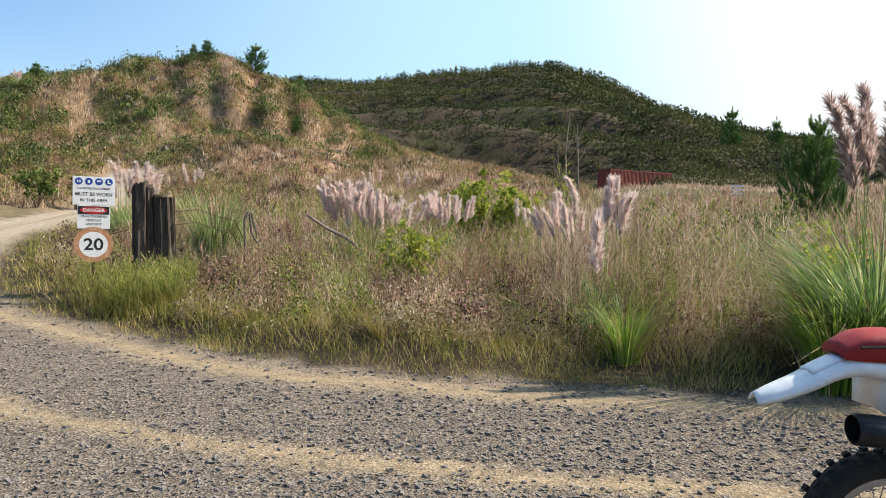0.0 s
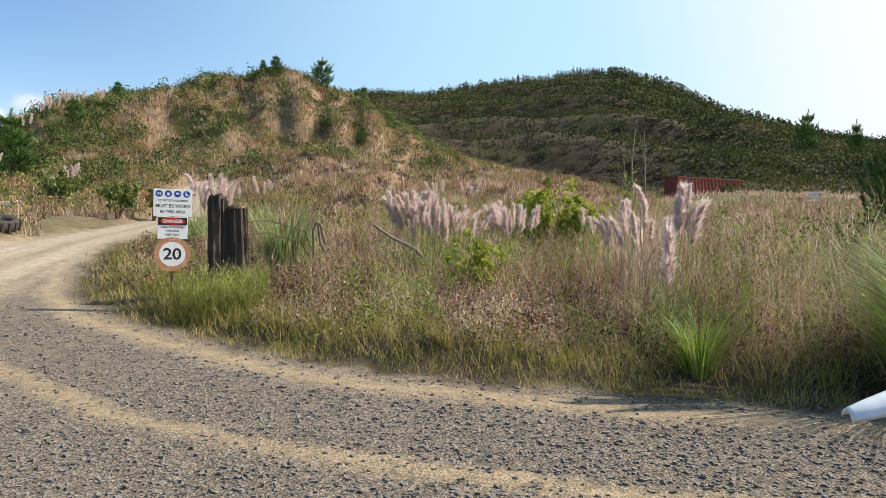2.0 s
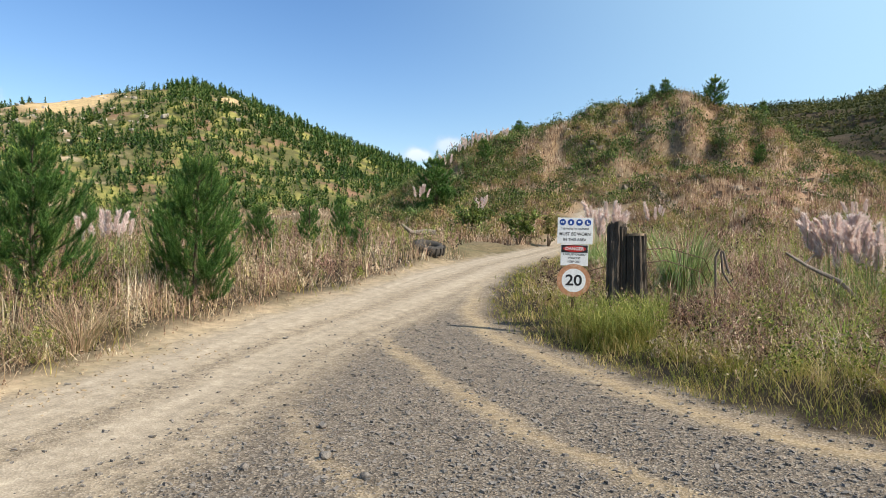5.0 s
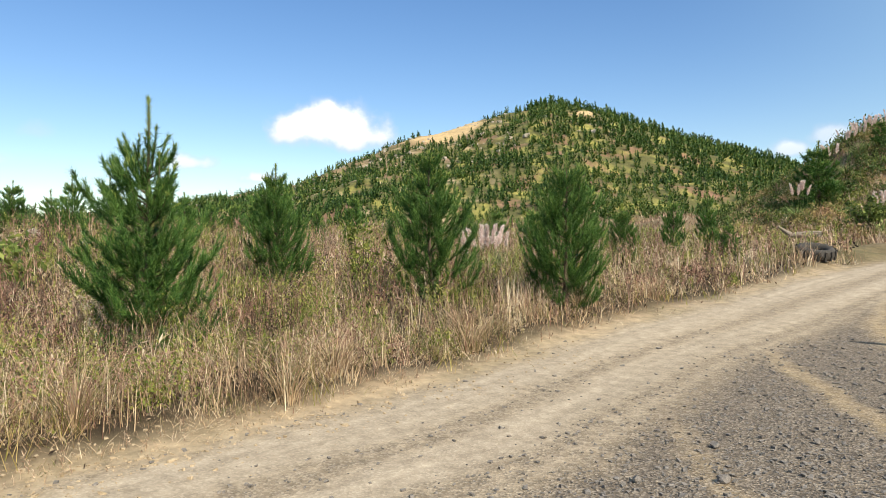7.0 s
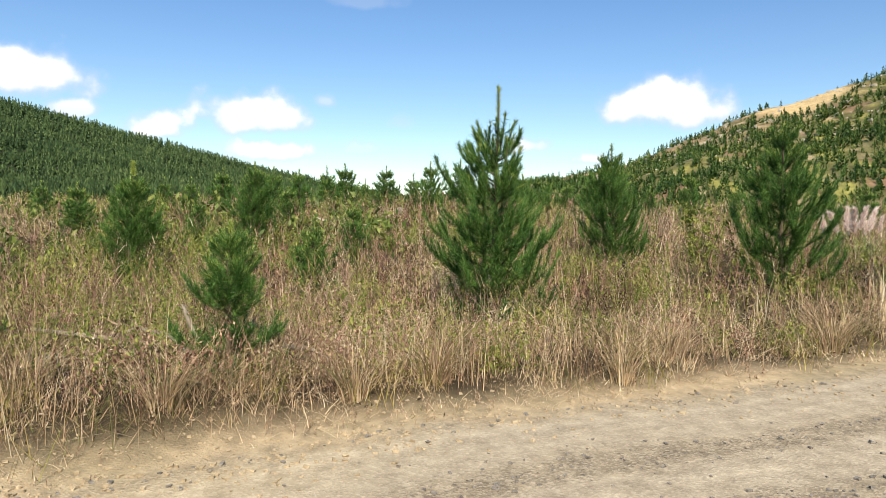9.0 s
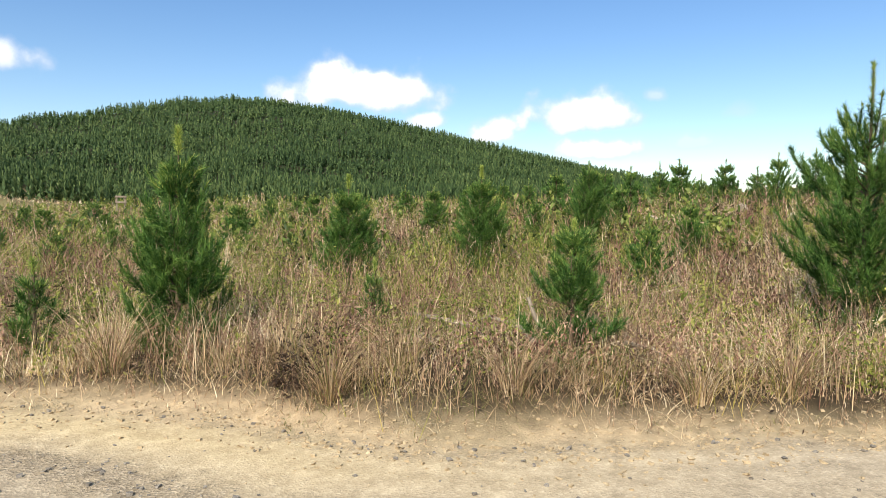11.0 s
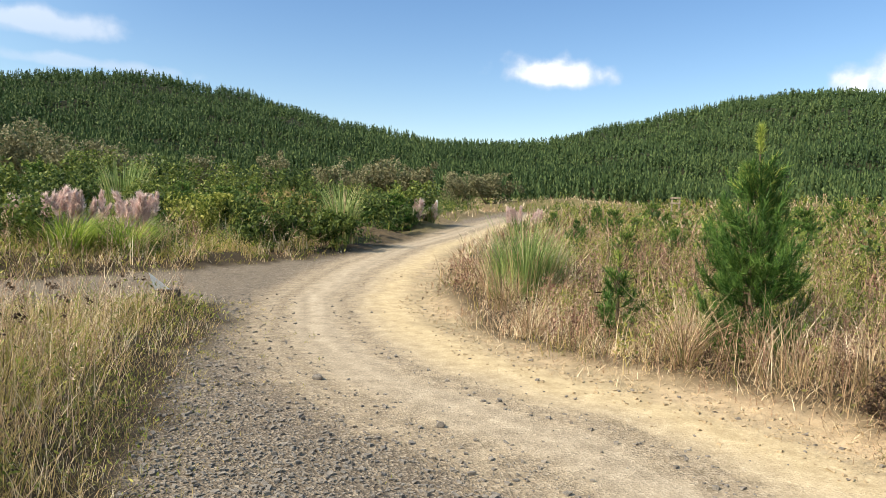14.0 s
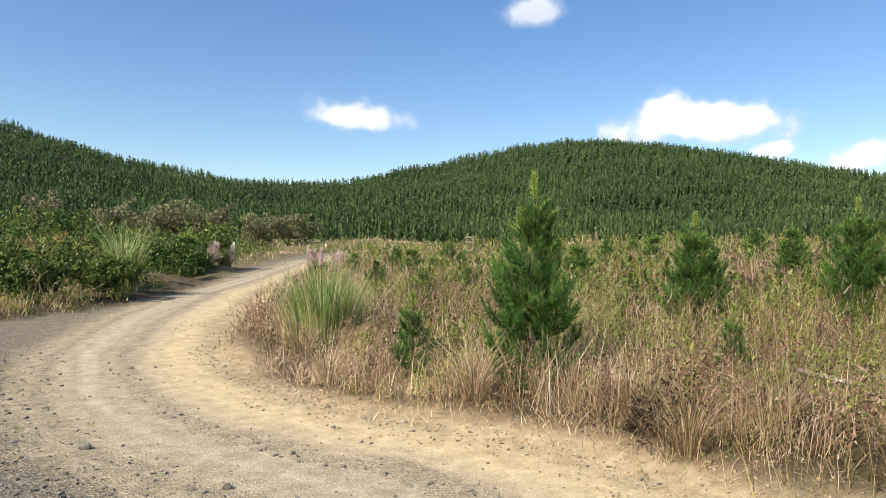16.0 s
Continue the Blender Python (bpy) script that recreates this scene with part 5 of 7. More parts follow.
st, lv = stalks(grow, x, y, (0.5 + 0.7 * sstep(0.2, 4, o)) * hmod(x, y, 74), 5, 18, 0.07)
v, f = join([st, lv])
stuff("green_weeds", v, f, M_HERB, "green weeds and reeds beyond the side road", "weeds")
x, y, o = polar_points(grow, 420, 176, 250, 3.6, 14, lambda x, y, o: (1 - westside(x, y)) * sstep(0.25, 0.8, o) * 0.9)
n = len(x)
h = grow.uniform(0.6, 0.95, n)
base = np.stack([x, y, land(x, y) - 0.02], 1)
az = grow.uniform(0, 6.28, n)
ln = grow.uniform(0, 0.2, n)
top = base + np.stack([np.cos(az) * h * (ln + 0.08), np.sin(az) * h * (ln + 0.08), h * 0.97], 1)
heads = cards(grow, np.repeat(top, 12, 0) + grow.normal(size=(n * 12, 3)) * 0.014, np.full(n * 12, 0.028), 0.7)
v, f = join([blades(grow, base, h, np.full(n, 0.006), ln, np.full(n, 0.08), 2, az), heads])
stuff("seed_heads", v, f, M_SEED, "dark brown wild-carrot seed heads on thin stems", "weeds")
x, y, o = polar_points(grow, 900, 176, 250, 3.6, 16, lambda x, y, o: (1 - westside(x, y)) * sstep(0.3, 1.0, o) * np.where(wave(x, y, 42, 2.5, 2) > 0.0, 0.8, 0.1))
st, lv = stalks(grow, x, y, grow.uniform(0.5, 0.9, len(x)), 5, 18, 0.03)
v, f = join([st, lv])
stuff("green_weeds", v, f, M_HERB, "slender yellow-green weeds beside the gravel", "weeds")
# short grass creeping into the gravel beside the patch
k = 900
x, y = grow.uniform(-1.3, 0.5, k), grow.uniform(-12, -3.2, k)
o = off_road(x, y)
m = (o < 0.1) & (grow.uniform(0, 1, k) < np.exp(o * 2.2))
x, y = x[m], y[m]
v, f = tufts(grow, x, y, grow.uniform(0.03, 0.10, len(x)), 8, 0.005, 0.5, 0.7, 0.04)
stuff("sparse_grass", v, f, M_GREEN, "short sparse grass growing through the gravel", "grass")
# thin cover out of the walk's sight, so that the ground does not lie bare
x, y, o = polar_points(grow, 2500, 262, 312, 5, 60, lambda x, y, o: np.full(x.shape, 0.8))
v, f = tufts(grow, x, y, np.full(len(x), 0.35), 7, 0.008)
stuff("verge_grass", v, f, M_GREEN, "green and yellow grass beside the gravel", "grass")

# middle-distance brown growth towards the hills
x, y = scatter(grow, 7000, -40, 80, 40, 98, 1.2)
k = off_road(x, y) > 0.8
x, y = x[k], y[k]
h = grow.uniform(0.3, 0.9, len(x))
v, f = tufts(grow, x, y, h, 7, 0.03, 0.4, 0.4, 0.3, 1)
stuff("brown_grass", v, f, M_BROWN, "brown grass on the rising ground below the hills", "grass")
x, y = scatter(grow, 5000, 80, 205, 40, 118, 1.2)
k = off_road(x, y) > 0.8
x, y = x[k], y[k]
v, f = tufts(grow, x, y, grow.uniform(0.3, 0.9, len(x)), 7, 0.03, 0.4, 0.4, 0.3, 1)
stuff("straw_grass", v, f, M_STRAW, "pale grass on the flat before the forest", "grass")
x, y, o = polar_points(grow, 2200, 98, 168, 15, 62, lambda x, y, o: westside(x, y) * sstep(4.0, 9.0, o) * np.where(wave(x, y, 37, 12, 2) > -0.3, 0.8, 0.15))
s = grow.uniform(0.3, 0.75, len(x))
v, f = bushes(grow, x, y, s, 60, s * 0.28 + 0.02, 0.9)
stuff("low_scrub", v, f, M_SHRUB, "low green bushes and seedling pines over the field", "scrub")
x, y = scatter(grow, 900, 95, 215, 32, 120, 1.4)
k = off_road(x, y) > 2.0
x, y = x[k], y[k]
s = grow.uniform(0.35, 1.0, len(x))
v, f = bushes(grow, x, y, s, 52, s * 0.34)
stuff("low_scrub", v, f, M_SHRUB, "low green scrub on the flat before the forest", "scrub")

# leafy undergrowth that closes the ground between the stalks
def thatch(rng, x, y, height, per, size):
    n = len(x)
    r = np.hypot(x, y)
    cx, cy = np.repeat(x, per) + rng.normal(size=n * per) * 0.16, np.repeat(y, per) + rng.normal(size=n * per) * 0.16
    z = land(cx, cy) + np.repeat(height, per) * rng.uniform(0, 1, n * per) ** 0.8
    return cards(rng, np.stack([cx, cy, z], 1), np.repeat(np.maximum(size, 0.006 * r), per) * rng.uniform(0.5, 1.5, n * per), 0.32, 0.8)


# front and west layers: dark leaves carry the shade of the gaps as colour
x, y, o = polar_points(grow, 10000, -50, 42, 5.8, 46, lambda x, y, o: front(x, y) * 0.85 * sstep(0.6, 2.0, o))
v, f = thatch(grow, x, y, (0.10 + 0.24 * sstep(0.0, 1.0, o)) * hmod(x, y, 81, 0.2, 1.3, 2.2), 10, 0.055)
stuff("undergrowth", v, f, M_UNDER_SHADE, "tangled green and brown undergrowth behind the verge, with painted-in shade", "undergrowth")
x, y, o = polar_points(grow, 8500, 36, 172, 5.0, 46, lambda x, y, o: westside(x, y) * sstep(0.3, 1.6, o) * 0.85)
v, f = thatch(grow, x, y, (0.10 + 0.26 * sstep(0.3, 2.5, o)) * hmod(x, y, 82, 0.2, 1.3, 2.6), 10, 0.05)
stuff("undergrowth", v, f, M_UNDER_DRY_SHADE, "tangled brown undergrowth between the pines, with painted-in shade", "undergrowth")
x, y, o = polar_points(grow, 4200, 172, 262, 3.6, 40, lambda x, y, o: (1 - westside(x, y)) * sstep(0.0, 0.5, o) * 0.85)
v, f = thatch(grow, x, y, (0.10 + 0.26 * sstep(0.0, 1.0, o)) * hmod(x, y, 83, 0.35, 1.5, 1.1), 15, 0.035)
stuff("undergrowth", v, f, M_HERB, "tangled undergrowth beside the gravel", "undergrowth")

def tangles(n, b0, b1, r0, r1, want, size, label):
    x, y, o = polar_points(grow, n, b0, b1, r0, r1, want)
    k = len(x)
    s = grow.uniform(size[0], size[1], k) * (0.35 + 0.65 * sstep(0.2, 2.5, o))
    per = 80
    d = unit(grow.normal(size=(k, per, 3)))
    d[..., 2] = np.abs(d[..., 2])
    c = np.stack([x, y, land(x, y)], -1)[:, None] + d * (grow.uniform(0.35, 1.0, (k, per, 1)) ** 0.6) * s[:, None, None] * np.array([1, 1, 1.15])
    v, f = cards(grow, c.reshape(-1, 3), np.repeat(s * 0.30, per) * grow.uniform(0.5, 1.3, k * per), 0.16, 0.5)
    return stuff("dead_bushes", v, f, M_TANGLE, label, "weeds")


tangles(2300, -50, 42, 6.6, 36, lambda x, y, o: front(x, y) * sstep(0.3, 1.5, o) * np.where(wave(x, y, 38, 5, 2) > -0.1, 0.7, 0.1), (0.22, 0.55), "rounded clumps of grey-brown dead weeds behind the verge")
tangles(2300, 36, 172, 5.6, 36, lambda x, y, o: westside(x, y) * sstep(0.4, 1.6, o) * np.where(wave(x, y, 39, 5, 2) > -0.1, 0.7, 0.1), (0.22, 0.55), "rounded clumps of grey-brown dead weeds between the pines")

# loose stones
CHIP_V = np.array([(x, y, z) for z in (-1, 1) for y in (-1, 1) for x in (-1, 1)], float)
CHIP_F = np.array([(0, 2, 1), (1, 2, 3), (4, 5, 6), (5, 7, 6), (0, 1, 4), (1, 5, 4), (2, 6, 3), (3, 6, 7), (0, 4, 2), (2, 4, 6), (1, 3, 5), (3, 7, 5)])
bm = bmesh.new()
bmesh.ops.create_icosphere(bm, subdivisions=2, radius=1.0)
bm.verts.ensure_lookup_table()
ROCK_V = np.array([list(q.co) for q in bm.verts])
ROCK_F = np.array([[q.index for q in fc.verts] for fc in bm.faces])
bm.free()


def rock(rng, rad):
    """One angular rock: a ball cut by random planes."""
    v = ROCK_V * rad
    for _ in range(9):
        d = unit(rng.normal(size=3))
        c = rad * rng.uniform(0.5, 0.85)
        over = np.maximum(v @ d - c, 0)
        v = v - over[:, None] * d
    v = v * np.array([1.15, 0.95, 0.75])
    v[:, 2] -= v[:, 2].min() + 0.15 * rad
    return v, ROCK_F


def stones(rng, x, y, size, sunk=0.2):
    """Angular chips, half bedded in the ground."""
    n = len(x)
    k = rng.uniform(0.35, 1.0, (n, len(CHIP_V), 3)) * size[:, None, None] * 0.8
    sq = rng.uniform(0.6, 1.2, (n, 1, 3)) * np.array([1.15, 0.9, 0.62])
    p = CHIP_V[None] * k * sq
    p[..., 2] += p[..., 0] * rng.uniform(-0.35, 0.35, (n, 1))
    a = rng.uniform(0, 2 * np.pi, n)
    ca, sa = np.cos(a)[:, None], np.sin(a)[:, None]
    q = np.stack([p[..., 0] * ca - p[..., 1] * sa, p[..., 0] * sa + p[..., 1] * ca, p[..., 2]], -1)
    q = q + np.stack([x, y, land(x, y) + size * sunk], -1)[:, None]
    return q.reshape(-1, 3), (np.arange(n)[:, None, None] * len(CHIP_V) + CHIP_F[None]).reshape(-1, 3)


srng = np.random.RandomState(9)
b = np.radians(srng.uniform(-45, 235, 90000))
r = 2.2 * (13 / 2.2) ** srng.uniform(0, 1, 90000)
x, y = -r * np.sin(b), r * np.cos(b)
k = (off_road(x, y) < 0.1) & (srng.uniform(0, 1, len(x)) < np.clip(1.02 - tracks(x, y), 0, 1) ** 1.8 + 0.003)
x, y = x[k][:33000], y[k][:33000]
near_a, near_r = srng.uniform(0, 2 * np.pi, 1500), 2.25 * np.sqrt(srng.uniform(0, 1, 1500))
x, y = np.concatenate([x, near_r * np.cos(near_a)]), np.concatenate([y, near_r * np.sin(near_a)])
size = (0.009 + 0.017 * srng.uniform(0, 1, len(x)) ** 2.5) * (1 + 0.05 * np.hypot(x, y))
v, f = stones(srng, x, y, size)
stuff("loose_gravel", v, f, M_STONE, "loose grey crushed gravel on the road", "gravel")
x = np.concatenate([WEST_EDGE[i, 0] + (WEST_EDGE[i + 1, 0] - WEST_EDGE[i, 0]) * srng.uniform(0, 1, 420) for i in range(5, 19)])
y = np.concatenate([WEST_EDGE[i, 1] + (WEST_EDGE[i + 1, 1] - WEST_EDGE[i, 1]) * srng.uniform(0, 1, 420) for i in range(5, 19)])
x, y = x + srng.normal(size=len(x)) * 0.30 - 0.10, y + srng.normal(size=len(x)) * 0.30
v, f = stones(srng, x, y, 0.006 + 0.026 * srng.uniform(0, 1, len(x)) ** 4)
stuff("dry_clods", v, f, M_CLOD, "crumbling pale clods along the road's edge", "clods")
for bearing, dist, rad in ((46.6, 6.0, 0.045), (46.3, 5.15, 0.05), (39.5, 6.4, 0.035), (52.8, 5.0, 0.04), (163.4, 5.1, 0.04), (173.9, 6.5, 0.05), (35.0, 5.6, 0.035), (43.0, 4.7, 0.04)):
    sx0, sy0 = spot(bearing, dist)
    v, f = rock(srng, rad)
    ob = part_np("stone", v, f, M_STONE)
    ob.location = (sx0, sy0, z_at(sx0, sy0))
    tagged(ob, "fist-sized dark grey stone lying loose on the gravel", "stone", "loose stones")


x, y = scatter(srng, 1500, 1, 27, 46, 76, 1.4)
k = (wave(x, y, 93, 6, 3) > 0.1) & (off_road(x, y) > 2)
x, y = x[k], y[k]
v, f = stones(srng, x, y, 0.10 + 0.5 * srng.uniform(0, 1, len(x)) ** 3)
stuff("scree", v, f, M_SCREE, "broken brown-grey rocks on the quarry face", "rocks")

x, y = scatter(srng, 520, 50, 88, 150, 262, 1.4)
k = (np.degrees(np.arctan2(-x, y)) > 60) | (srng.uniform(0, 1, len(x)) < 0.35)
x, y = x[k], y[k]
v, f = stones(srng, x, y, 0.35 + 1.1 * srng.uniform(0, 1, len(x)) ** 3)
stuff("boulders", v, f, M_ROCK, "pale boulders scattered over the young plantation", "rocks")

# ---- pampas grass, tussocks and shrubs ----
x, y, o = polar_points(grow, 1300, 160, 205, 17, 60, lambda x, y, o: (1 - westside(x, y)) * sstep(0.5, 2.0, o) * 0.35)
s = (grow.uniform(0.4, 1.2, len(x)) * sstep(0, 3, o) + 0.2) * (0.45 + 0.75 * sstep(20, 32, np.hypot(x, y)))
v, f = bushes(grow, x, y, s, 150, s * 0.12 + 0.02, 0.95)
stuff("roadside_thicket", v, f, M_GORSE, "thicket of green shrubs beyond the side road", "thicket")

def arching(seed, n, length, width, segs=5, out=(0.25, 0.9), spread=0.12, fall=None):
    """Long arching leaves of a tussock."""
    rng = np.random.RandomState(seed)
    az = rng.uniform(0, 2 * np.pi, n)
    base = np.stack([np.cos(az) * rng.uniform(0, spread, n), np.sin(az) * rng.uniform(0, spread, n), np.zeros(n)], 1)
    return blades(rng, base, length * rng.uniform(0.5, 1.1, n), np.full(n, width) * rng.uniform(0.7, 1.3, n), rng.uniform(out[0] * 0.3, out[0], n), rng.uniform(out[1] * 0.3, out[1], n), segs, az, None if fall is None else rng.uniform(fall[0], fall[1], n))


def plume_mesh(seed, length, radius, hairs, mat, bend=0.15, hair=0.09):
    """One feathery seed head along a short stem, base at the origin."""
    rng = np.random.RandomState(seed)
    s = rng.uniform(0.0, 1.0, hairs)
    ang = rng.uniform(0, 2 * np.pi, hairs)
    side_tuft = np.floor(s * 9) * 2.4 + seed
    prof = np.clip(s / 0.22, 0, 1) ** 0.7 * (1.02 - s) ** 0.75 * (0.75 + 0.4 * np.sin(ang * 2 + side_tuft))
    rad = radius * prof * rng.uniform(0.05, 1.0, hairs) ** 0.7
    c = np.stack([bend * length * s * s + rad * np.cos(ang), rad * np.sin(ang), length * (s + 0.05 * np.sin(side_tuft + ang))], 1)
    d = unit(np.stack([np.cos(ang) * 0.45 + bend, np.sin(ang) * 0.45, 0.95 - 0.45 * rng.uniform(0, 1, hairs)], 1) + rng.normal(size=(hairs, 3)) * 0.22)
    sd = unit(np.cross(d, rng.normal(size=(hairs, 3)))) * hair * 0.085
    v = np.stack([c - sd, c + sd, c + d * hair * rng.uniform(0.6, 1.3, (hairs, 1))], 1).reshape(-1, 3)
    return mesh_np("plume", v, np.arange(3 * hairs).reshape(-1, 3), mat)


PLUMES = {"pale": [plume_mesh(k, 0.48, 0.062, 560, M_PLUME, 0.03 + 0.11 * k, 0.10) for k in range(4)], "pink": [plume_mesh(10 + k, 0.5, 0.10, 460, M_PLUME_PINK, 0.05 + 0.1 * k, 0.09) for k in range(3)],
          "dark": [plume_mesh(20 + k, 0.80, 0.065, 800, M_PLUME_DARK, 0.05 + 0.07 * k, 0.11) for k in range(3)]}


def stem_mesh():
    bm = bmesh.new()
    tube(bm, [(0, 0, 0), (0, 0, 1)], [0.006, 0.004], 5)
    me = bpy.data.meshes.new("stem")
    bm.to_mesh(me)
    bm.free()
    me.materials.append(M_TUSSOCK)
    return me


STEM = stem_mesh()


def pampas(seed, bearing, distance, leaf_tall, plumes=0, plume_top=None, kind="pale", spread=0.5, mat=None, blades_n=260, leaf_width=0.012, plume_scale=1.0, label="pampas grass clump with pale feathery plumes", out=(0.3, 0.85), drop=0.35, fall=None):
    """A clump of arching leaves with plumes on stems; plume_top is degrees above the eye."""
    rnd = random.Random(seed)
    px, py = spot(bearing, distance)
    z = z_at(px, py)
    e = thing("pampas_grass" if plumes else "tussock", pose(px, py, z - 0.03, 0, 0, rnd.uniform(0, 360)), label, "pampas grass" if plumes else "tussock", "pampas clumps" if plumes else "tussocks")
    v, f = arching(seed, blades_n, leaf_tall, max(leaf_width, 0.0011 * distance), 7 if fall else 5, out, spread * 0.35, fall)
    part_np("leaves", v, f, mat or M_TUSSOCK, e)
    v, f = arching(seed + 500, max(12, blades_n // 7), leaf_tall * 0.8, max(leaf_width * 0.8, 0.0011 * distance), 4, (out[0] * 1.4, out[1] * 1.5), spread * 0.4)
    tagged(part_np("dead_leaves", v, f, M_STRAW, e, "bleached dead leaves"), kind="stuff")
    top = (1.6 + distance * math.tan(radians(plume_top)) - z + 0.03) if plume_top is not None else 0
    for k in range(plumes):
        me = PLUMES[kind][k % len(PLUMES[kind])]
        ps = plume_scale * rnd.uniform(0.6, 1.2)
        length = {"pale": 0.50, "pink": 0.5, "dark": 0.80}[kind] * ps
        a, q = rnd.uniform(0, 2 * math.pi), rnd.uniform(0.1, 1.0) * spread
        tip = top - (rnd.uniform(0, drop) if k else 0)
        foot = max(0.25, tip - length)
        tilt = rnd.uniform(0, 12)
        st = new("stem", STEM)
        st.parent = e
        st.matrix_local = pose(math.cos(a) * q * 0.8, math.sin(a) * q * 0.8, 0) @ pose(0, 0, 0, 0, tilt * 0.3, math.degrees(a)) @ Matrix.Diagonal((1, 1, foot + 0.05, 1))
        pl = new("plume", me)
        pl.parent = e
        pl.matrix_local = pose(math.cos(a) * q * 0.8 + 0.02 * math.cos(a), math.sin(a) * q * 0.8, foot, 0, tilt, math.degrees(a)) @ Matrix.Diagonal((ps, ps, ps, 1))
    return e


pampas(1, 23.9, 19, 1.5, 13, 3.3, spread=0.8, plume_scale=1.0)
pampas(2, 25.2, 20, 1.4, 5, 2.7, spread=0.6)
pampas(3, 20.1, 30, 1.6, 6, 3.3, spread=0.7)
pampas(4, 18.3, 14.6, 2.55, 0, out=(0.20, 0.20), spread=0.9, blades_n=800, leaf_width=0.03, fall=(0.25, 1.0), label="large round green tussock behind the gatepost")
pampas(5, 8.1, 15.5, 1.3, 30, 2.5, spread=0.8, plume_scale=0.95, blades_n=200)
pampas(6, 6.0, 15.0, 1.3, 20, 1.7, spread=0.8, blades_n=200)
pampas(7, 4.2, 15.5, 1.2, 16, 1.3, spread=0.8, blades_n=200)
pampas(8, -0.3, 16.0, 1.3, 18, 1.7, spread=0.8, blades_n=200)
pampas(9, -7.2, 17.0, 1.2, 4, 1.2, spread=0.6, blades_n=160)
pampas(10, -13.5, 9.6, 1.15, 9, 3.2, spread=0.55, plume_scale=0.9, blades_n=160, drop=0.3)
pampas(11, -11.2, 10.6, 1.1, 14, 1.9, spread=0.7, blades_n=160)
pampas(12, -12.6, 8.2, 0.95, 1, -0.4, spread=0.1, plume_scale=1.2, blades_n=90, label="single pale plume leaning among brown weeds")
pampas(13, -32.6, 7.9, 2.0, 7, 10.3, "dark", 0.42, blades_n=1000, leaf_width=0.022, plume_scale=1.0, mat=M_PAMPAS, label="tall pampas grass with purplish backlit plumes at the roadside", out=(0.35, 0.95), drop=0.5)
pampas(14, -30.6, 7.4, 1.5, 0, mat=M_FLAX, blades_n=420, spread=0.8, leaf_width=0.016, label="bright green arching grass at the foot of the pampas", out=(0.25, 0.6), fall=(0.1, 0.6))
pampas(15, -15.3, 7.3, 1.2, 0, mat=M_FLAX, blades_n=170, spread=0.42, leaf_width=0.012, label="bright green tussock at the gravel's edge", out=(0.22, 0.55), fall=(0.1, 0.6))
pampas(16, 7.8, 10.4, 1.0, 0, mat=M_FLAX, blades_n=170, spread=0.45, leaf_width=0.013, label="bright green tussock among dead weeds", out=(0.2, 0.7))
pampas(17, 62.4, 18.5, 1.2, 9, 1.9, spread=0.9, blades_n=260)
pampas(18, 157.6, 11.6, 1.75, 0, out=(0.12, 0.32), spread=1.9, blades_n=1000, leaf_width=0.017, fall=(0.15, 0.7), label="spreading grey-green tussock at the bend of the road")
pampas(19, 157.8, 28, 1.0, 16, 0.7, "pink", 1.2, plume_scale=1.3, label="pink-plumed pampas grass beside the bend")
for k, (bearing, dist, top, num) in enumerate(((194.1, 20.0, 0.9, 14), (191.4, 20.2, 0.8, 14), (187.8, 19.8, 0.8, 12), (182.2, 34, 1.2, 5), (168.6, 38, 1.4, 5), (165.0, 36, 0.2, 6), (166.4, 34, 0.2, 4), (196.5, 20, -0.3, 6))):
    pampas(30 + k, bearing, dist, 1.3, num, top, "pink", 0.75, plume_scale=1.6, label="pampas grass with dusky pink plumes beyond the side road")
pampas(40, 189.0, 18.5, 1.3, 0, mat=M_FLAX, blades_n=600, spread=1.9, leaf_width=0.026, label="bright green grass below the pampas")
pampas(41, 192.8, 18.0, 1.2, 0, mat=M_FLAX, blades_n=500, spread=1.7, leaf_width=0.026, label="bright green grass below the pampas")
pampas(42, 172.3, 22.5, 2.6, 0, blades_n=480, spread=1.1, leaf_width=0.032, out=(0.10, 0.30), fall=(0.1, 0.7), label="tall green tussock beside the far road")
pampas(43, 189.0, 26, 2.9, 0, blades_n=420, spread=1.2, out=(0.10, 0.25), leaf_width=0.04, label="tall green reeds behind the pampas")
for k, (bearing, dist, top) in enumerate(((33.5, 46, 3.8), (34.3, 66, 9.0), (33.0, 68, 9.2), (35.6, 64, 8.2), (31.6, 70, 9.4), (36.6, 60, 7.2), (34.9, 66, 8.6), (6.0, 48, 3.4), (3.4, 46, 3.3), (38.8, 52, 4.6))):
    pampas(50 + k, bearing, dist, 1.5, 6, top, "pale", 0.9, plume_scale=1.3, blades_n=130, label="pampas grass with pale plumes on the scrubby slope")


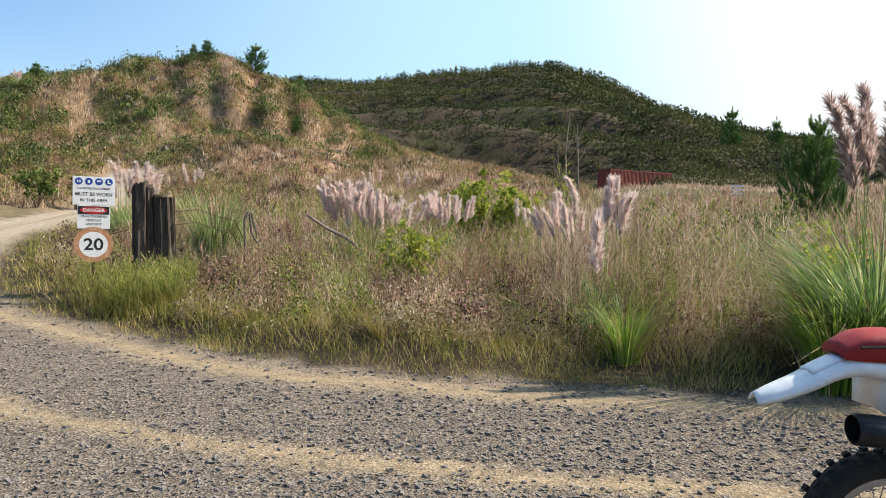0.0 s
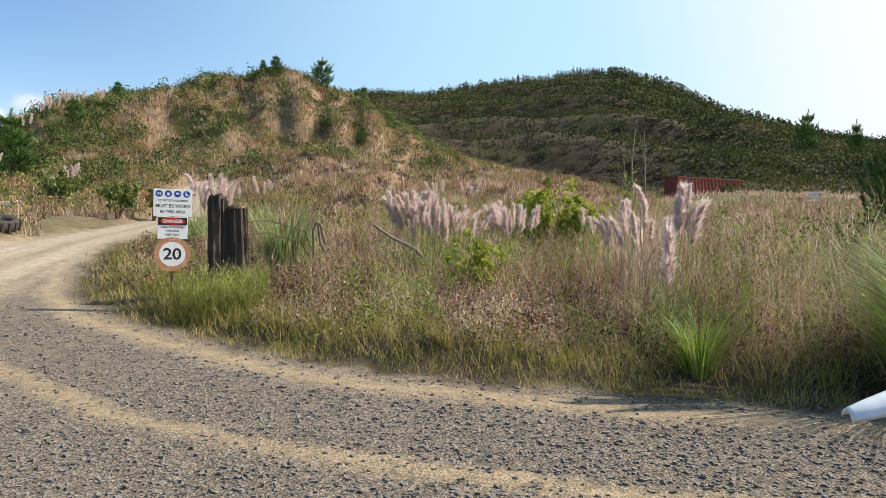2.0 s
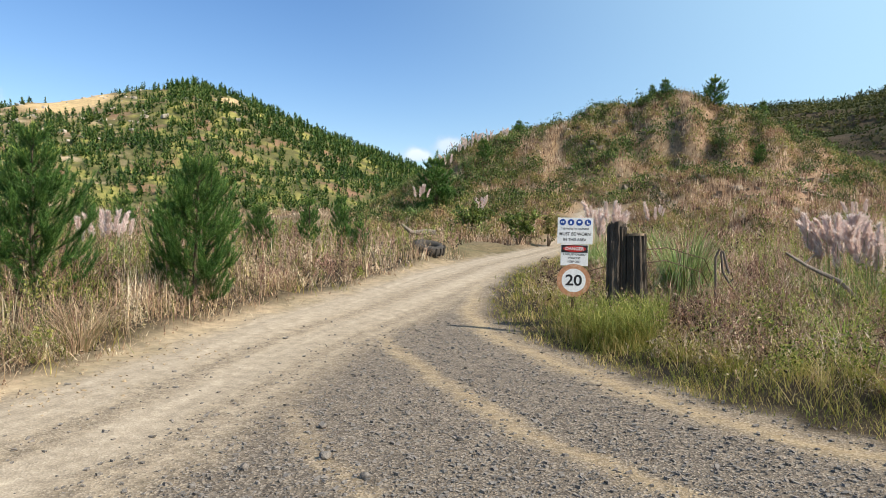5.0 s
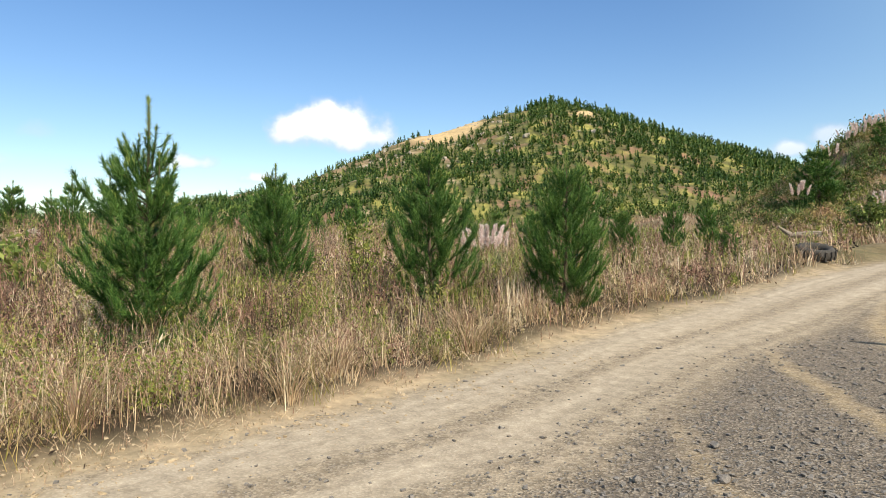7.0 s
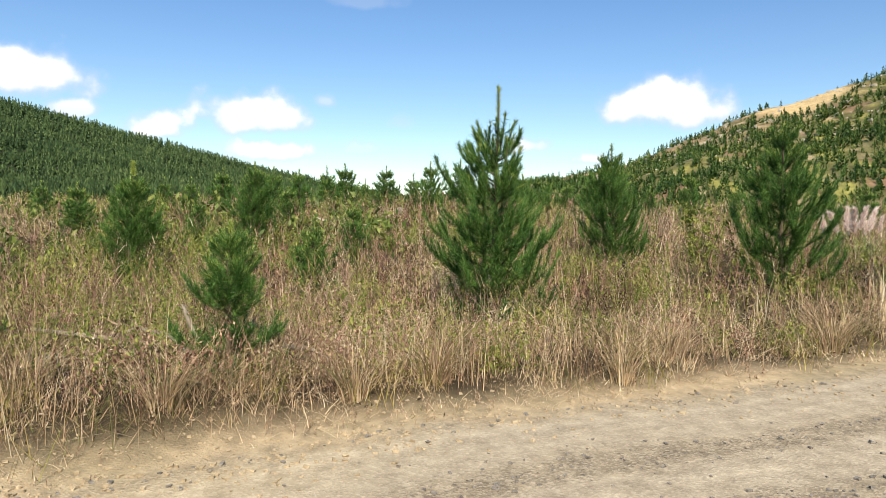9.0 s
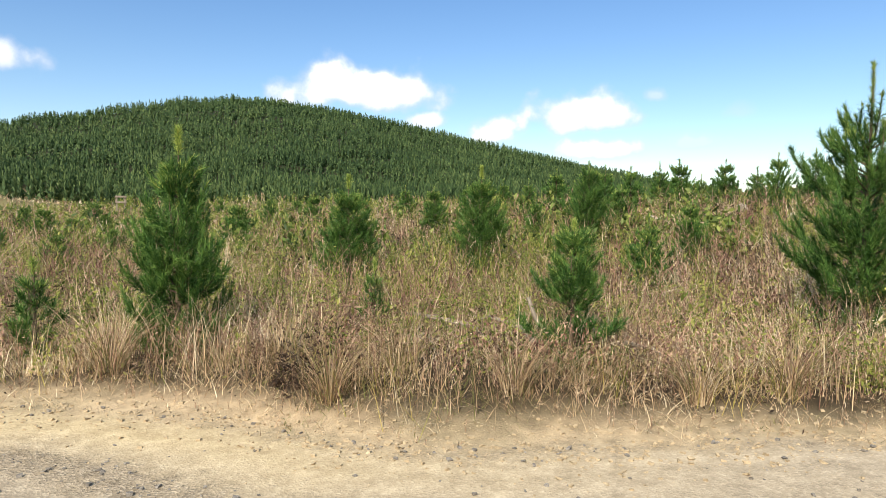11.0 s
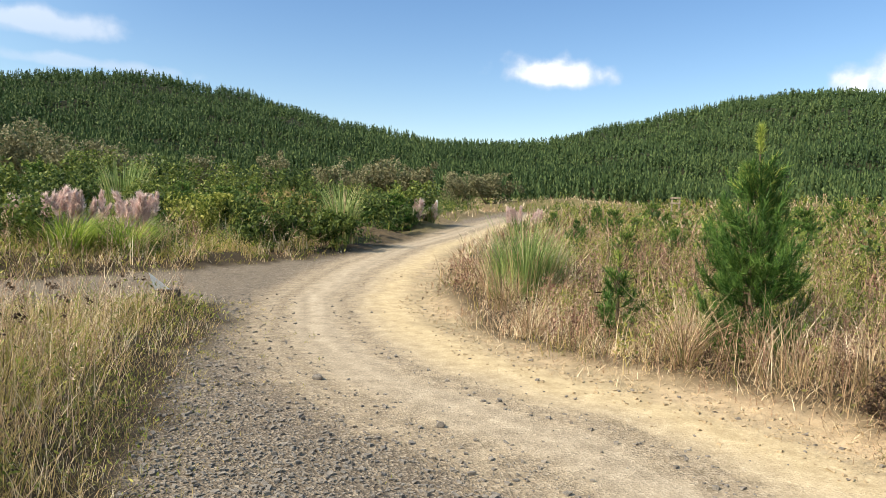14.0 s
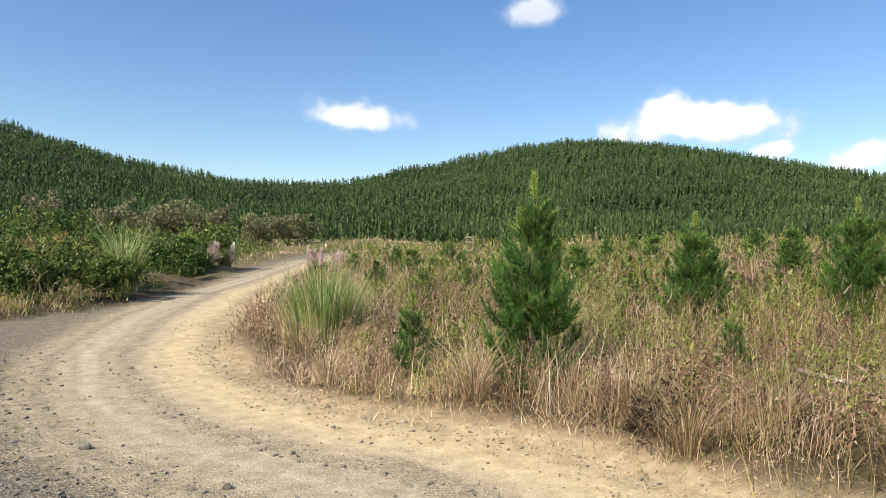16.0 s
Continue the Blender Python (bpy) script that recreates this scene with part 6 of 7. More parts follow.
def shrub(seed, bearing, distance, top, wide, mat, leaf_size=0.06, leaves=2600, label="leafy green shrub", category="shrub", bare=0.15, name="shrub"):
    """A many-stemmed shrub: stems and a loose crown of leaves."""
    rng = np.random.RandomState(seed)
    rnd = random.Random(seed)
    px, py = spot(bearing, distance)
    z = z_at(px, py)
    tall = 1.6 + distance * math.tan(radians(top)) - z
    e = thing(name, pose(px, py, z - 0.03), label, category)
    bm = bmesh.new()
    ends = []
    for k in range(9):
        a = rnd.uniform(0, 2 * math.pi)
        q = rnd.uniform(0.2, 0.95) * wide
        hgt = tall * rnd.uniform(0.78, 1.0) * (1 - 0.22 * q / wide)
        pts = [(0.05 * math.cos(a), 0.05 * math.sin(a), 0), (q * 0.35 * math.cos(a), q * 0.35 * math.sin(a), hgt * 0.4), (q * 0.7 * math.cos(a + 0.2), q * 0.7 * math.sin(a + 0.2), hgt * 0.75), (q * math.cos(a + 0.1), q * math.sin(a + 0.1), hgt)]
        tube(bm, pts, [0.02 * tall / 2 + 0.004, 0.014 * tall / 2, 0.009 * tall / 2, 0.003], 5)
        ends += [pts[2], pts[3], tuple((np.array(pts[1]) + np.array(pts[2])) / 2)]
    part("branchwork", bm, M_BARK, e)
    ends = np.array(ends)
    clump = ends[rng.randint(0, len(ends), 34)] + rng.normal(size=(34, 3)) * np.array([wide * 0.22, wide * 0.22, tall * 0.14])
    clump = np.concatenate([ends, clump])
    girth = min(wide, tall) * rng.uniform(0.10, 0.24, len(clump))
    pick = rng.randint(0, len(clump), leaves)
    shell = unit(rng.normal(size=(leaves, 3))) * rng.uniform(0.3, 1.0, (leaves, 1)) ** 0.5
    c = clump[pick] + shell * girth[pick][:, None]
    c = c[(c[:, 2] > tall * bare) & (c[:, 2] < tall * 1.06)]
    v, f = cards(rng, c, np.full(len(c), leaf_size * 1.15) * rng.uniform(0.6, 1.3, len(c)), 0.62)
    part_np("foliage", v, f, mat, e)
    return e


drng = random.Random(12)
for edge, mt, label, lo, hi in ((WEST_EDGE, M_STRAW, "arching clump of straw-coloured dry grass at the road's edge", 6, 22), (NORTH_EDGE, M_GREEN, "clump of yellow-green grass on the verge", 4, 17)):
    for (x0, y0), (x1, y1) in list(zip(edge, edge[1:]))[lo:hi]:
        ln = math.hypot(x1 - x0, y1 - y0)
        for _ in range(max(1, int(ln * (0.75 if mt is M_STRAW else 0.8)))):
            u, off0 = drng.random(), drng.uniform(0.55, 1.9)
            px, py = x0 + u * (x1 - x0) - off0 * (y1 - y0) / ln, y0 + u * (y1 - y0) + off0 * (x1 - x0) / ln
            if not 4 < math.hypot(px, py) < 18:
                continue
            e = thing("grass_clump", pose(px, py, z_at(px, py) - 0.02, 0, 0, drng.uniform(0, 360)), label, "grass clump", "grass clumps along the verge")
            v, f = arching(drng.randint(0, 9999), 150, drng.uniform(0.55, 0.95) if mt is M_STRAW else drng.uniform(0.35, 0.6), 0.008, 4, (0.35, 0.9), 0.16)
            tagged(part_np("leaves", v, f, mt, e), kind="stuff")
            v, f = arching(drng.randint(0, 9999), 16, drng.uniform(0.8, 1.1) if mt is M_STRAW else drng.uniform(0.5, 0.75), 0.006, 3, (0.2, 0.4), 0.12)
            tagged(part_np("seed_tuft", v, f, M_BROWN, e, "thin brown seed stems"), kind="stuff")

shrub(1, 2.6, 11.5, -0.7, 0.6, M_LIME, 0.06, 2400, "bright green leafy shrub among the dead weeds")
shrub(2, -3.4, 19.5, 3.5, 1.1, M_LIME, 0.10, 3400, "yellow-green shrub behind the plumes", bare=0.3)
shrub(3, -1.9, 20.5, 2.6, 0.7, M_SHRUB, 0.09, 900, "green shrub behind the plumes")
shrub(4, -5.5, 19, 2.2, 0.6, M_LIME, 0.10, 1300, "yellow-green shrub behind the plumes")
shrub(5, -29.5, 8.8, -0.2, 0.8, M_LIME, 0.045, 1400, "bright green weed bush at the roadside")
shrub(6, -9.6, 24, 4.5, 0.7, M_LIME, 0.08, 260, "thin sapling with a few yellow-green leaves")
shrub(7, -17.0, 15, 1.6, 0.6, M_HERB, 0.06, 900, "upright green broom among brown weeds")
shrub(8, -22.0, 14, 1.0, 0.8, M_HERB, 0.06, 1000, "upright green broom among brown weeds")
shrub(9, -26.0, 16, 1.8, 0.9, M_SHRUB, 0.07, 1200, "dark green bush behind the weeds")
shrub(10, 72.8, 14.5, 2.4, 0.55, M_HERB, 0.06, 900, "pale green broom between the pines")
shrub(11, 30.5, 40, 2.7, 1.1, M_SHRUB, 0.16, 1100, "green bush at the foot of the scrub hill")
shrub(12, 34.5, 44, 3.4, 1.4, M_SHRUB, 0.16, 1200, "dark green bush at the foot of the scrub hill")
shrub(13, 28.0, 42, 2.6, 1.1, M_SCRUB, 0.16, 900, "olive bush at the foot of the scrub hill")
for k, (bearing, dist, top, wide, mt) in enumerate(((196.0, 26, 2.4, 2.0, M_SHRUB), (192.5, 29, 2.6, 2.2, M_SHRUB), (186.0, 25, 1.6, 1.8, M_SHRUB), (183.5, 23, 0.6, 1.5, M_HERB), (180.0, 24, 0.7, 1.6, M_SHRUB), (177.5, 27, 1.3, 1.8, M_SCRUB),
                                                 (175.0, 25, 0.8, 1.5, M_SHRUB), (169.5, 30, 1.2, 1.6, M_SHRUB), (166.7, 36, 2.2, 1.6, M_SHRUB), (181.0, 45, 3.2, 3.0, M_SHRUB), (176.0, 48, 2.8, 3.0, M_SHRUB), (186.5, 45, 3.4, 3.0, M_SHRUB), (191.0, 42, 3.6, 3.0, M_SHRUB),
                                                 (178.5, 20, -0.6, 0.9, M_SHRUB), (173.8, 21, -0.3, 1.0, M_SHRUB), (195.0, 19, 0.4, 1.4, M_SHRUB), (198.5, 22, 1.2, 1.8, M_SHRUB))):
    shrub(30 + k, bearing, dist, top + 0.3, wide, M_GORSE if k % 3 == 1 else mt, 0.05 + 0.0022 * dist, 3600, "dense green shrub beyond the side road")
for k, (bearing, dist, top, wide) in enumerate(((193.2, 72, 4.8, 4.5), (196.5, 75, 5.0, 4.5), (189.0, 80, 3.9, 4.0), (170.5, 75, 3.7, 3.6), (168.4, 76, 3.9, 3.6), (166.6, 74, 3.7, 3.2), (162.5, 84, 2.9, 3.6), (160.3, 82, 3.0, 3.6), (173.5, 78, 3.3, 3.4), (178.0, 80, 4.0, 3.0), (182.5, 78, 3.4, 3.6), (200, 74, 4.6, 4.2))):
    shrub(60 + k, bearing, dist, top + 0.4, wide, M_WILLOW, 0.24, 3600, "grey-brown willow in front of the forest", "tree", 0.1, "willow")


# ---- signs, posts and other made things ----
def words(text, size, mat, parent, x, z, y=-0.004, squeeze=1.0, name="lettering"):
    """Flat lettering that faces -y, centred at x, z, in the built-in font."""
    cu = bpy.data.curves.new(name, "FONT")
    cu.body, cu.size, cu.align_x, cu.align_y = text, size, "CENTER", "CENTER"
    cu.offset = size * 0.018
    tmp = bpy.data.objects.new(name, cu)
    scene.collection.objects.link(tmp)
    me = bpy.data.meshes.new_from_object(tmp.evaluated_get(bpy.context.evaluated_depsgraph_get()))
    bpy.data.objects.remove(tmp)
    me.materials.clear()
    me.materials.append(mat)
    ob = new(name, me)
    ob.parent = parent
    ob.matrix_local = pose(x, y, z, 90) @ Matrix.Diagonal((squeeze, 1, 1, 1))
    return ob


def disc_bm(radius, depth, x, z, y, segs=40, sx=1.0):
    bm = bmesh.new()
    bmesh.ops.create_cone(bm, cap_ends=True, segments=segs, radius1=radius, radius2=radius, depth=depth, matrix=pose(x, y, z, 90) @ Matrix.Diagonal((sx, 1, 1, 1)))
    return bm


def ring_bm(r0, r1, depth, x, z, y, segs=40, sx=1.0):
    bm = bmesh.new()
    loops = []
    for rad, yy in ((r0, y - depth / 2), (r1, y - depth / 2), (r1, y + depth / 2), (r0, y + depth / 2)):
        loops.append([bm.verts.new((x + sx * rad * math.cos(2 * math.pi * k / segs), yy, z + rad * math.sin(2 * math.pi * k / segs))) for k in range(segs)])
    for i in range(4):
        a, b = loops[i], loops[(i + 1) % 4]
        for k in range(segs):
            bm.faces.new((a[k], a[(k + 1) % segs], b[(k + 1) % segs], b[k]))
    bmesh.ops.recalc_face_normals(bm, faces=bm.faces)
    return bm


SIGN_B, SIGN_D = 27.25, 11.69
px, py = spot(SIGN_B, SIGN_D)
gz0 = z_at(px, py)
sign = thing("quarry_sign", pose(px, py, 0.149, 0, 0.6, SIGN_B - 1.3) @ Matrix.Diagonal((0.91, 0.91, 0.91, 1)), "steel post with safety notice, danger notice and round speed disc", "road sign")
bm = bmesh.new()
tube(bm, [(0, 0.035, (gz0 - 0.149) / 0.91 - 0.1), (0, 0.035, 2.04)], 0.027, 10)
part("post", bm, M_RUST, sign, "brown rusted steel post")
bm = bmesh.new()
box(bm, 0, 0, 1.83, 0.63, 0.006, 0.475, 0.002)
board = part("notice_board", bm, M_WHITE_PAINT, sign, "white safety notice with blue pictograms")
bm = bmesh.new()
box(bm, 0, 0, 1.39, 0.49, 0.006, 0.385, 0.002)
danger = part("danger_board", bm, M_WHITE_PAINT, sign, "white notice with a red danger oval")
disc = part("speed_disc", disc_bm(0.215, 0.008, 0, 0.93, 0), M_WHITE_PAINT, sign, "round white speed disc")
part("rim", ring_bm(0.20, 0.30, 0.007, 0, 0.93, 0.0), M_ORANGE, disc, "faded orange rim")
words("20", 0.275, M_BLACK_PAINT, disc, 0, 0.925, -0.0065, 1.1)
for k in range(4):
    cx = -0.225 + 0.15 * k
    part("pictogram", disc_bm(0.058, 0.004, cx, 1.985, -0.004, 28), M_BLUE_PAINT, board, "round blue pictogram")
    bm = bmesh.new()
    if k == 0:
        box(bm, cx - 0.018, -0.0075, 1.985, 0.018, 0.003, 0.04)
        box(bm, cx + 0.018, -0.0075, 1.985, 0.018, 0.003, 0.04)
    elif k == 1:
        box(bm, cx, -0.0075, 1.98, 0.035, 0.003, 0.05)
    elif k == 2:
        box(bm, cx, -0.0075, 1.992, 0.055, 0.003, 0.028)
    else:
        box(bm, cx - 0.012, -0.0075, 1.99, 0.02, 0.003, 0.05)
        box(bm, cx + 0.005, -0.0075, 1.965, 0.05, 0.003, 0.02)
    part("pictogram_mark", bm, M_WHITE_PAINT, board)
words("THIS PROTECTIVE EQUIPMENT", 0.050, M_BLACK_PAINT, board, 0, 1.865, squeeze=0.72)
words("MUST BE WORN", 0.082, M_BLACK_PAINT, board, 0, 1.77, squeeze=0.92)
words("IN THIS AREA", 0.072, M_BLACK_PAINT, board, 0, 1.67, squeeze=0.95)
bm = bmesh.new()
box(bm, 0, -0.005, 1.505, 0.47, 0.004, 0.135)
part("danger_panel", bm, M_BLACK_PAINT, danger, "black panel")
part("danger_oval", disc_bm(0.058, 0.004, 0, 1.505, -0.0085, 36, 3.5), M_SIGN_RED, danger, "red oval")
words("DANGER", 0.082, M_WHITE_PAINT, danger, 0, 1.505, -0.012)
words("UNAUTHORISED", 0.052, M_BLACK_PAINT, danger, 0, 1.40)
words("PERSONS", 0.052, M_BLACK_PAINT, danger, 0, 1.335)
words("KEEP OUT", 0.052, M_BLACK_PAINT, danger, 0, 1.27)


def timber(name, seed, bearing, distance, top_z, radius, mat, label, group="", flat=False, cut=None):
    """A rough, split round timber post standing in the ground."""
    px, py = spot(bearing, distance)
    z = z_at(px, py)
    tall = top_z - z + 0.1
    rnd = random.Random(seed)
    bm = bmesh.new()
    sides, rows = 40, 18
    groove = [1 - (rnd.uniform(0.15, 0.34) if rnd.random() < 0.3 else 0.0) - rnd.uniform(0, 0.08) for _ in range(sides)]
    rings = []
    for i in range(rows + 1):
        s = i / rows
        ring = []
        for k in range(sides):
            a = 2 * math.pi * k / sides
            rr0 = radius * groove[k] * (1.12 - 0.12 * s + 0.05 * math.sin(3 * a + 4 * s + seed)) * rnd.uniform(0.94, 1.05)
            top_wave = 0.06 * math.sin(2 * a + seed) + rnd.uniform(-0.05, 0.04) if i == rows and not flat else rnd.uniform(-0.012, 0.012)
            ring.append(bm.verts.new((rr0 * math.cos(a), rr0 * math.sin(a) * 0.9, s * tall + top_wave)))
        rings.append(ring)
    for r0, r1 in zip(rings, rings[1:]):
        for k in range(sides):
            bm.faces.new((r0[k], r0[(k + 1) % sides], r1[(k + 1) % sides], r1[k]))
    centre = bm.verts.new((0, 0, tall - 0.03))
    for k in range(sides):
        bm.faces.new((rings[-1][k], rings[-1][(k + 1) % sides], centre))
    e = thing(name, pose(px, py, z - 0.1, 0, rnd.uniform(-1.5, 1.5), rnd.uniform(0, 360)), label, "gatepost", group)
    part("timber", bm, mat, e)
    if cut:
        part_bm = bmesh.new()
        tube(part_bm, [(0, 0, tall - 0.03), (0, 0, tall + 0.012)], [radius * 0.9, radius * 0.86], 24, wob=0.06, seed=seed)
        part("sawn_end", part_bm, cut, e, "paler sawn end")
    return e


timber("gatepost", 3, 23.75, 12.1, 1.93, 0.185, M_POST, "massive blackened timber gatepost, split and weathered")
timber("gatepost", 8, 22.15, 12.05, 1.78, 0.175, M_POST, "massive weathered timber gatepost with a paler sawn top", flat=True, cut=M_POSTCUT)


x, y, o = polar_points(grow, 900, 20.2, 29.5, 10.3, 11.75, lambda x, y, o: sstep(0.3, 0.9, o))
st, lv = stalks(grow, x, y, grow.uniform(0.35, 0.75, len(x)), 7, 12, 0.035)
v, f = join([st, lv])
stuff("green_weeds", v, f, M_HERB, "green weeds standing before the gateposts and the sign", "weeds")
v, f = tufts(grow, x, y, grow.uniform(0.3, 0.6, len(x)), 9, 0.008, 0.3, 0.5)
stuff("verge_grass", v, f, M_GREEN, "rank yellow-green grass before the gateposts and the sign", "grass")


def wire(pts, label, radius=0.006):
    bm = bmesh.new()
    tube(bm, pts, radius, 5)
    ob = part("fence_wire", bm, M_RUST)
    return tagged(ob, label, "wire")


def at(bearing, distance, z):
    px, py = spot(bearing, distance)
    return (px, py, z)


wire([at(21.6, 12.1, 1.52), at(19.9, 12.6, 1.56), at(17.0, 14.0, 1.35), at(16.4, 14.2, 1.0)], "slack fence wire hanging from the gatepost", 0.009)
wire([at(21.6, 12.1, 1.30), at(20.0, 12.5, 1.34), at(17.2, 13.9, 1.1), at(16.6, 14.2, 0.8)], "slack fence wire hanging from the gatepost", 0.009)
wire([at(24.8, 12.0, 1.22), at(25.8, 11.9, 1.16), at(27.0, 11.75, 1.1)], "wire between the gatepost and the sign", 0.009)

# bent steel pipe
e = thing("bent_pipe", pose(0, 0, 0), "bent grey steel gate pipe sticking out of the weeds", "pipe")
bm = bmesh.new()
tube(bm, [at(16.25, 13.2, 0.3), at(16.25, 13.2, 0.9), at(16.3, 13.2, 1.40), at(16.05, 13.2, 1.53), at(15.75, 13.2, 1.50), at(15.55, 13.2, 1.30), at(15.3, 13.2, 1.12)], 0.02, 8)
part("pipe", bm, M_PIPE, e)
bm = bmesh.new()
tube(bm, [at(15.9, 13.3, 1.5), at(15.75, 13.3, 1.15), at(15.3, 13.3, 0.95), at(15.0, 13.3, 1.02)], 0.02, 8)
part("branch_pipe", bm, M_PIPE, e)

# slanting pale log by the plumes
e = thing("log", pose(0, 0, 0), "pale weathered log slanting out of the weeds", "log")
bm = bmesh.new()
tube(bm, [at(11.3, 14.6, 1.49), at(9.8, 14.4, 1.24), at(7.8, 14.2, 1.0), at(6.8, 14.0, 0.75)], [0.024, 0.032, 0.038, 0.038], 9, wob=0.12, seed=3)
part("stem", bm, M_DEADWOOD, e)
bm = bmesh.new()
tube(bm, [at(10.0, 14.9, 1.30), at(9.0, 15.4, 1.55), at(8.6, 15.6, 1.6)], [0.025, 0.016, 0.008], 6)
part("limb", bm, M_DEADWOOD, e)

# low cut stump
px, py = spot(-2.2, 8.7)
z = z_at(px, py)
e = thing("tree_stump", pose(px, py, z), "low rotten dark tree stump half hidden in grass", "stump")
bm = bmesh.new()
tube(bm, [(0, 0, -0.1), (0, 0, 0.2), (0.02, 0, 0.30), (0.03, 0.01, 0.35)], [0.30, 0.24, 0.23, 0.19], 22, wob=0.07, seed=5)
part("bole", bm, M_POST, e)
bm = bmesh.new()
tube(bm, [(0.03, 0.01, 0.33), (0.035, 0.01, 0.365)], [0.17, 0.14], 20, wob=0.12, seed=6)
part("cut_face", bm, M_BARK, e, "grey cracked cut face")
# bare saplings in front of the container
for k, (bearing, dist, top) in enumerate(((-10.0, 25, 8.6), (-11.2, 25.5, 7.6), (-9.4, 24.6, 5.5))):
    px, py = spot(bearing, dist)
    z = z_at(px, py)
    tall = 1.6 + dist * math.tan(radians(top)) - z
    e = thing("bare_sapling", pose(px, py, z - 0.05, 0, 0, k * 100), "thin bare grey sapling standing above the weeds", "sapling", "bare saplings")
    rnd = random.Random(40 + k)
    bm = bmesh.new()
    tube(bm, [(0, 0, 0), (0.06, 0.03, tall * 0.35), (0.0, 0.1, tall * 0.7), (0.12, 0.12, tall)], [0.05, 0.04, 0.026, 0.009], 6)
    part("trunk", bm, M_DEADWOOD, e)
    for j in range(9):
        s = rnd.uniform(0.35, 0.95)
        a = rnd.uniform(0, 6.28)
        ln = rnd.uniform(0.4, 1.0) * (1.2 - s)
        bm = bmesh.new()
        c = Vector((0.04, 0.06 * s, tall * s))
        tube(bm, [c, c + Vector((math.cos(a) * ln * 0.5, math.sin(a) * ln * 0.5, ln * 0.7)), c + Vector((math.cos(a) * ln * 0.8, math.sin(a) * ln * 0.8, ln * 1.5))], [0.011, 0.008, 0.003], 5)
        part("limb", bm, M_DEADWOOD, e)

# shipping container
px, py = spot(-15.6, 100)
z = min(z_at(px, py), 1.6 + 100 * math.tan(radians(4.6)) - 2.5)
e = thing("shipping_container", pose(px, py, z - 0.1, 0, 0, -15.5 + 47), "long rust-red corrugated shipping container below the terraced hill", "container")
L, W, H = 12.2, 2.44, 2.6
for name, yy in (("long_side", -W / 2), ("long_side", W / 2)):
    bm = bmesh.new()
    n = 46
    prev = None
    for k in range(n * 4 + 1):
        xx = -L / 2 + 0.1 + (L - 0.2) * k / (n * 4)
        dd = (0.0, 0.0, 0.05, 0.05)[k % 4] * (1 if yy < 0 else -1)
        cur = (bm.verts.new((xx, yy + dd, 0.15)), bm.verts.new((xx, yy + dd, H - 0.12)))
        if prev:
            bm.faces.new((prev[0], cur[0], cur[1], prev[1]))
        prev = cur
    part(name, bm, M_RED_PAINT, e)
bm = bmesh.new()
box(bm, 0, 0, H - 0.03, L, W, 0.05)
part("roof", bm, M_RED_PAINT, e)
for xx in (-L / 2 + 0.06, L / 2 - 0.06):
    bm = bmesh.new()
    box(bm, xx, 0, H / 2, 0.1, W - 0.2, H - 0.2)
    part("end_wall", bm, M_RED_PAINT, e)
    for yy in (-W / 2 + 0.05, W / 2 - 0.05):
        bm = bmesh.new()
        box(bm, xx, yy, H / 2, 0.14, 0.14, H, 0.01)
        part("corner_post", bm, M_RED_PAINT, e)
for zz in (0.08, H - 0.06):
    for yy in (-W / 2, W / 2):
        bm = bmesh.new()
        box(bm, 0, yy, zz, L - 0.2, 0.1, 0.14)
        part("rail", bm, M_RED_PAINT, e)

# worn tractor tyre lying beside the road
px, py = spot(38.0, 24.5)
z = z_at(px, py)
e = thing("tractor_tyre", pose(px, py, z + 0.22, 14, 8, 40), "large dusty black tyre lying in the grass", "tyre")


def torus(bm, r_big, r_small, segs, rings, squash=1.0, m=None):
    vs = []
    for i in range(segs):
        a = 2 * math.pi * i / segs
        vs.append([bm.verts.new(((r_big + r_small * math.cos(2 * math.pi * j / rings)) * math.cos(a), (r_big + r_small * math.cos(2 * math.pi * j / rings)) * math.sin(a), squash * r_small * math.sin(2 * math.pi * j / rings))) for j in range(rings)])
    for i in range(segs):
        for j in range(rings):
            bm.faces.new((vs[i][j], vs[(i + 1) % segs][j], vs[(i + 1) % segs][(j + 1) % rings], vs[i][(j + 1) % rings]))
    if m is not None:
        bmesh.ops.transform(bm, matrix=m, verts=bm.verts)


bm = bmesh.new()
torus(bm, 0.44, 0.14, 32, 12, 1.3)
part("casing", bm, M_OLD_RUBBER, e, smooth=True)
for k in range(18):
    bm = bmesh.new()
    box(bm, 0.58, 0, 0.0, 0.05, 0.06, 0.30, 0.008, pose(0, 0, 0, 0, 0, k * 20))
    part("lug", bm, M_OLD_RUBBER, e)

# fallen grey branches
e = thing("fallen_branch", pose(0, 0, 0), "grey fallen trunk with a broken limb in the grass", "fallen branch")
zb = z_at(*spot(38.5, 36)) + 0.1
bm = bmesh.new()
tube(bm, [at(40.3, 36, zb + 1.0), at(39.4, 36, zb + 0.55), at(38.4, 36, zb + 0.60), at(37.4, 36, zb + 0.62)], [0.05, 0.14, 0.15, 0.13], 9, wob=0.15, seed=9)
part("trunk", bm, M_DEADWOOD, e)
bm = bmesh.new()
tube(bm, [at(39.4, 36, zb + 0.6), at(39.6, 36.2, zb + 0.25), at(40.2, 36.3, zb + 0.05)], [0.10, 0.07, 0.05], 7, wob=0.15, seed=10)
part("limb", bm, M_DEADWOOD, e)
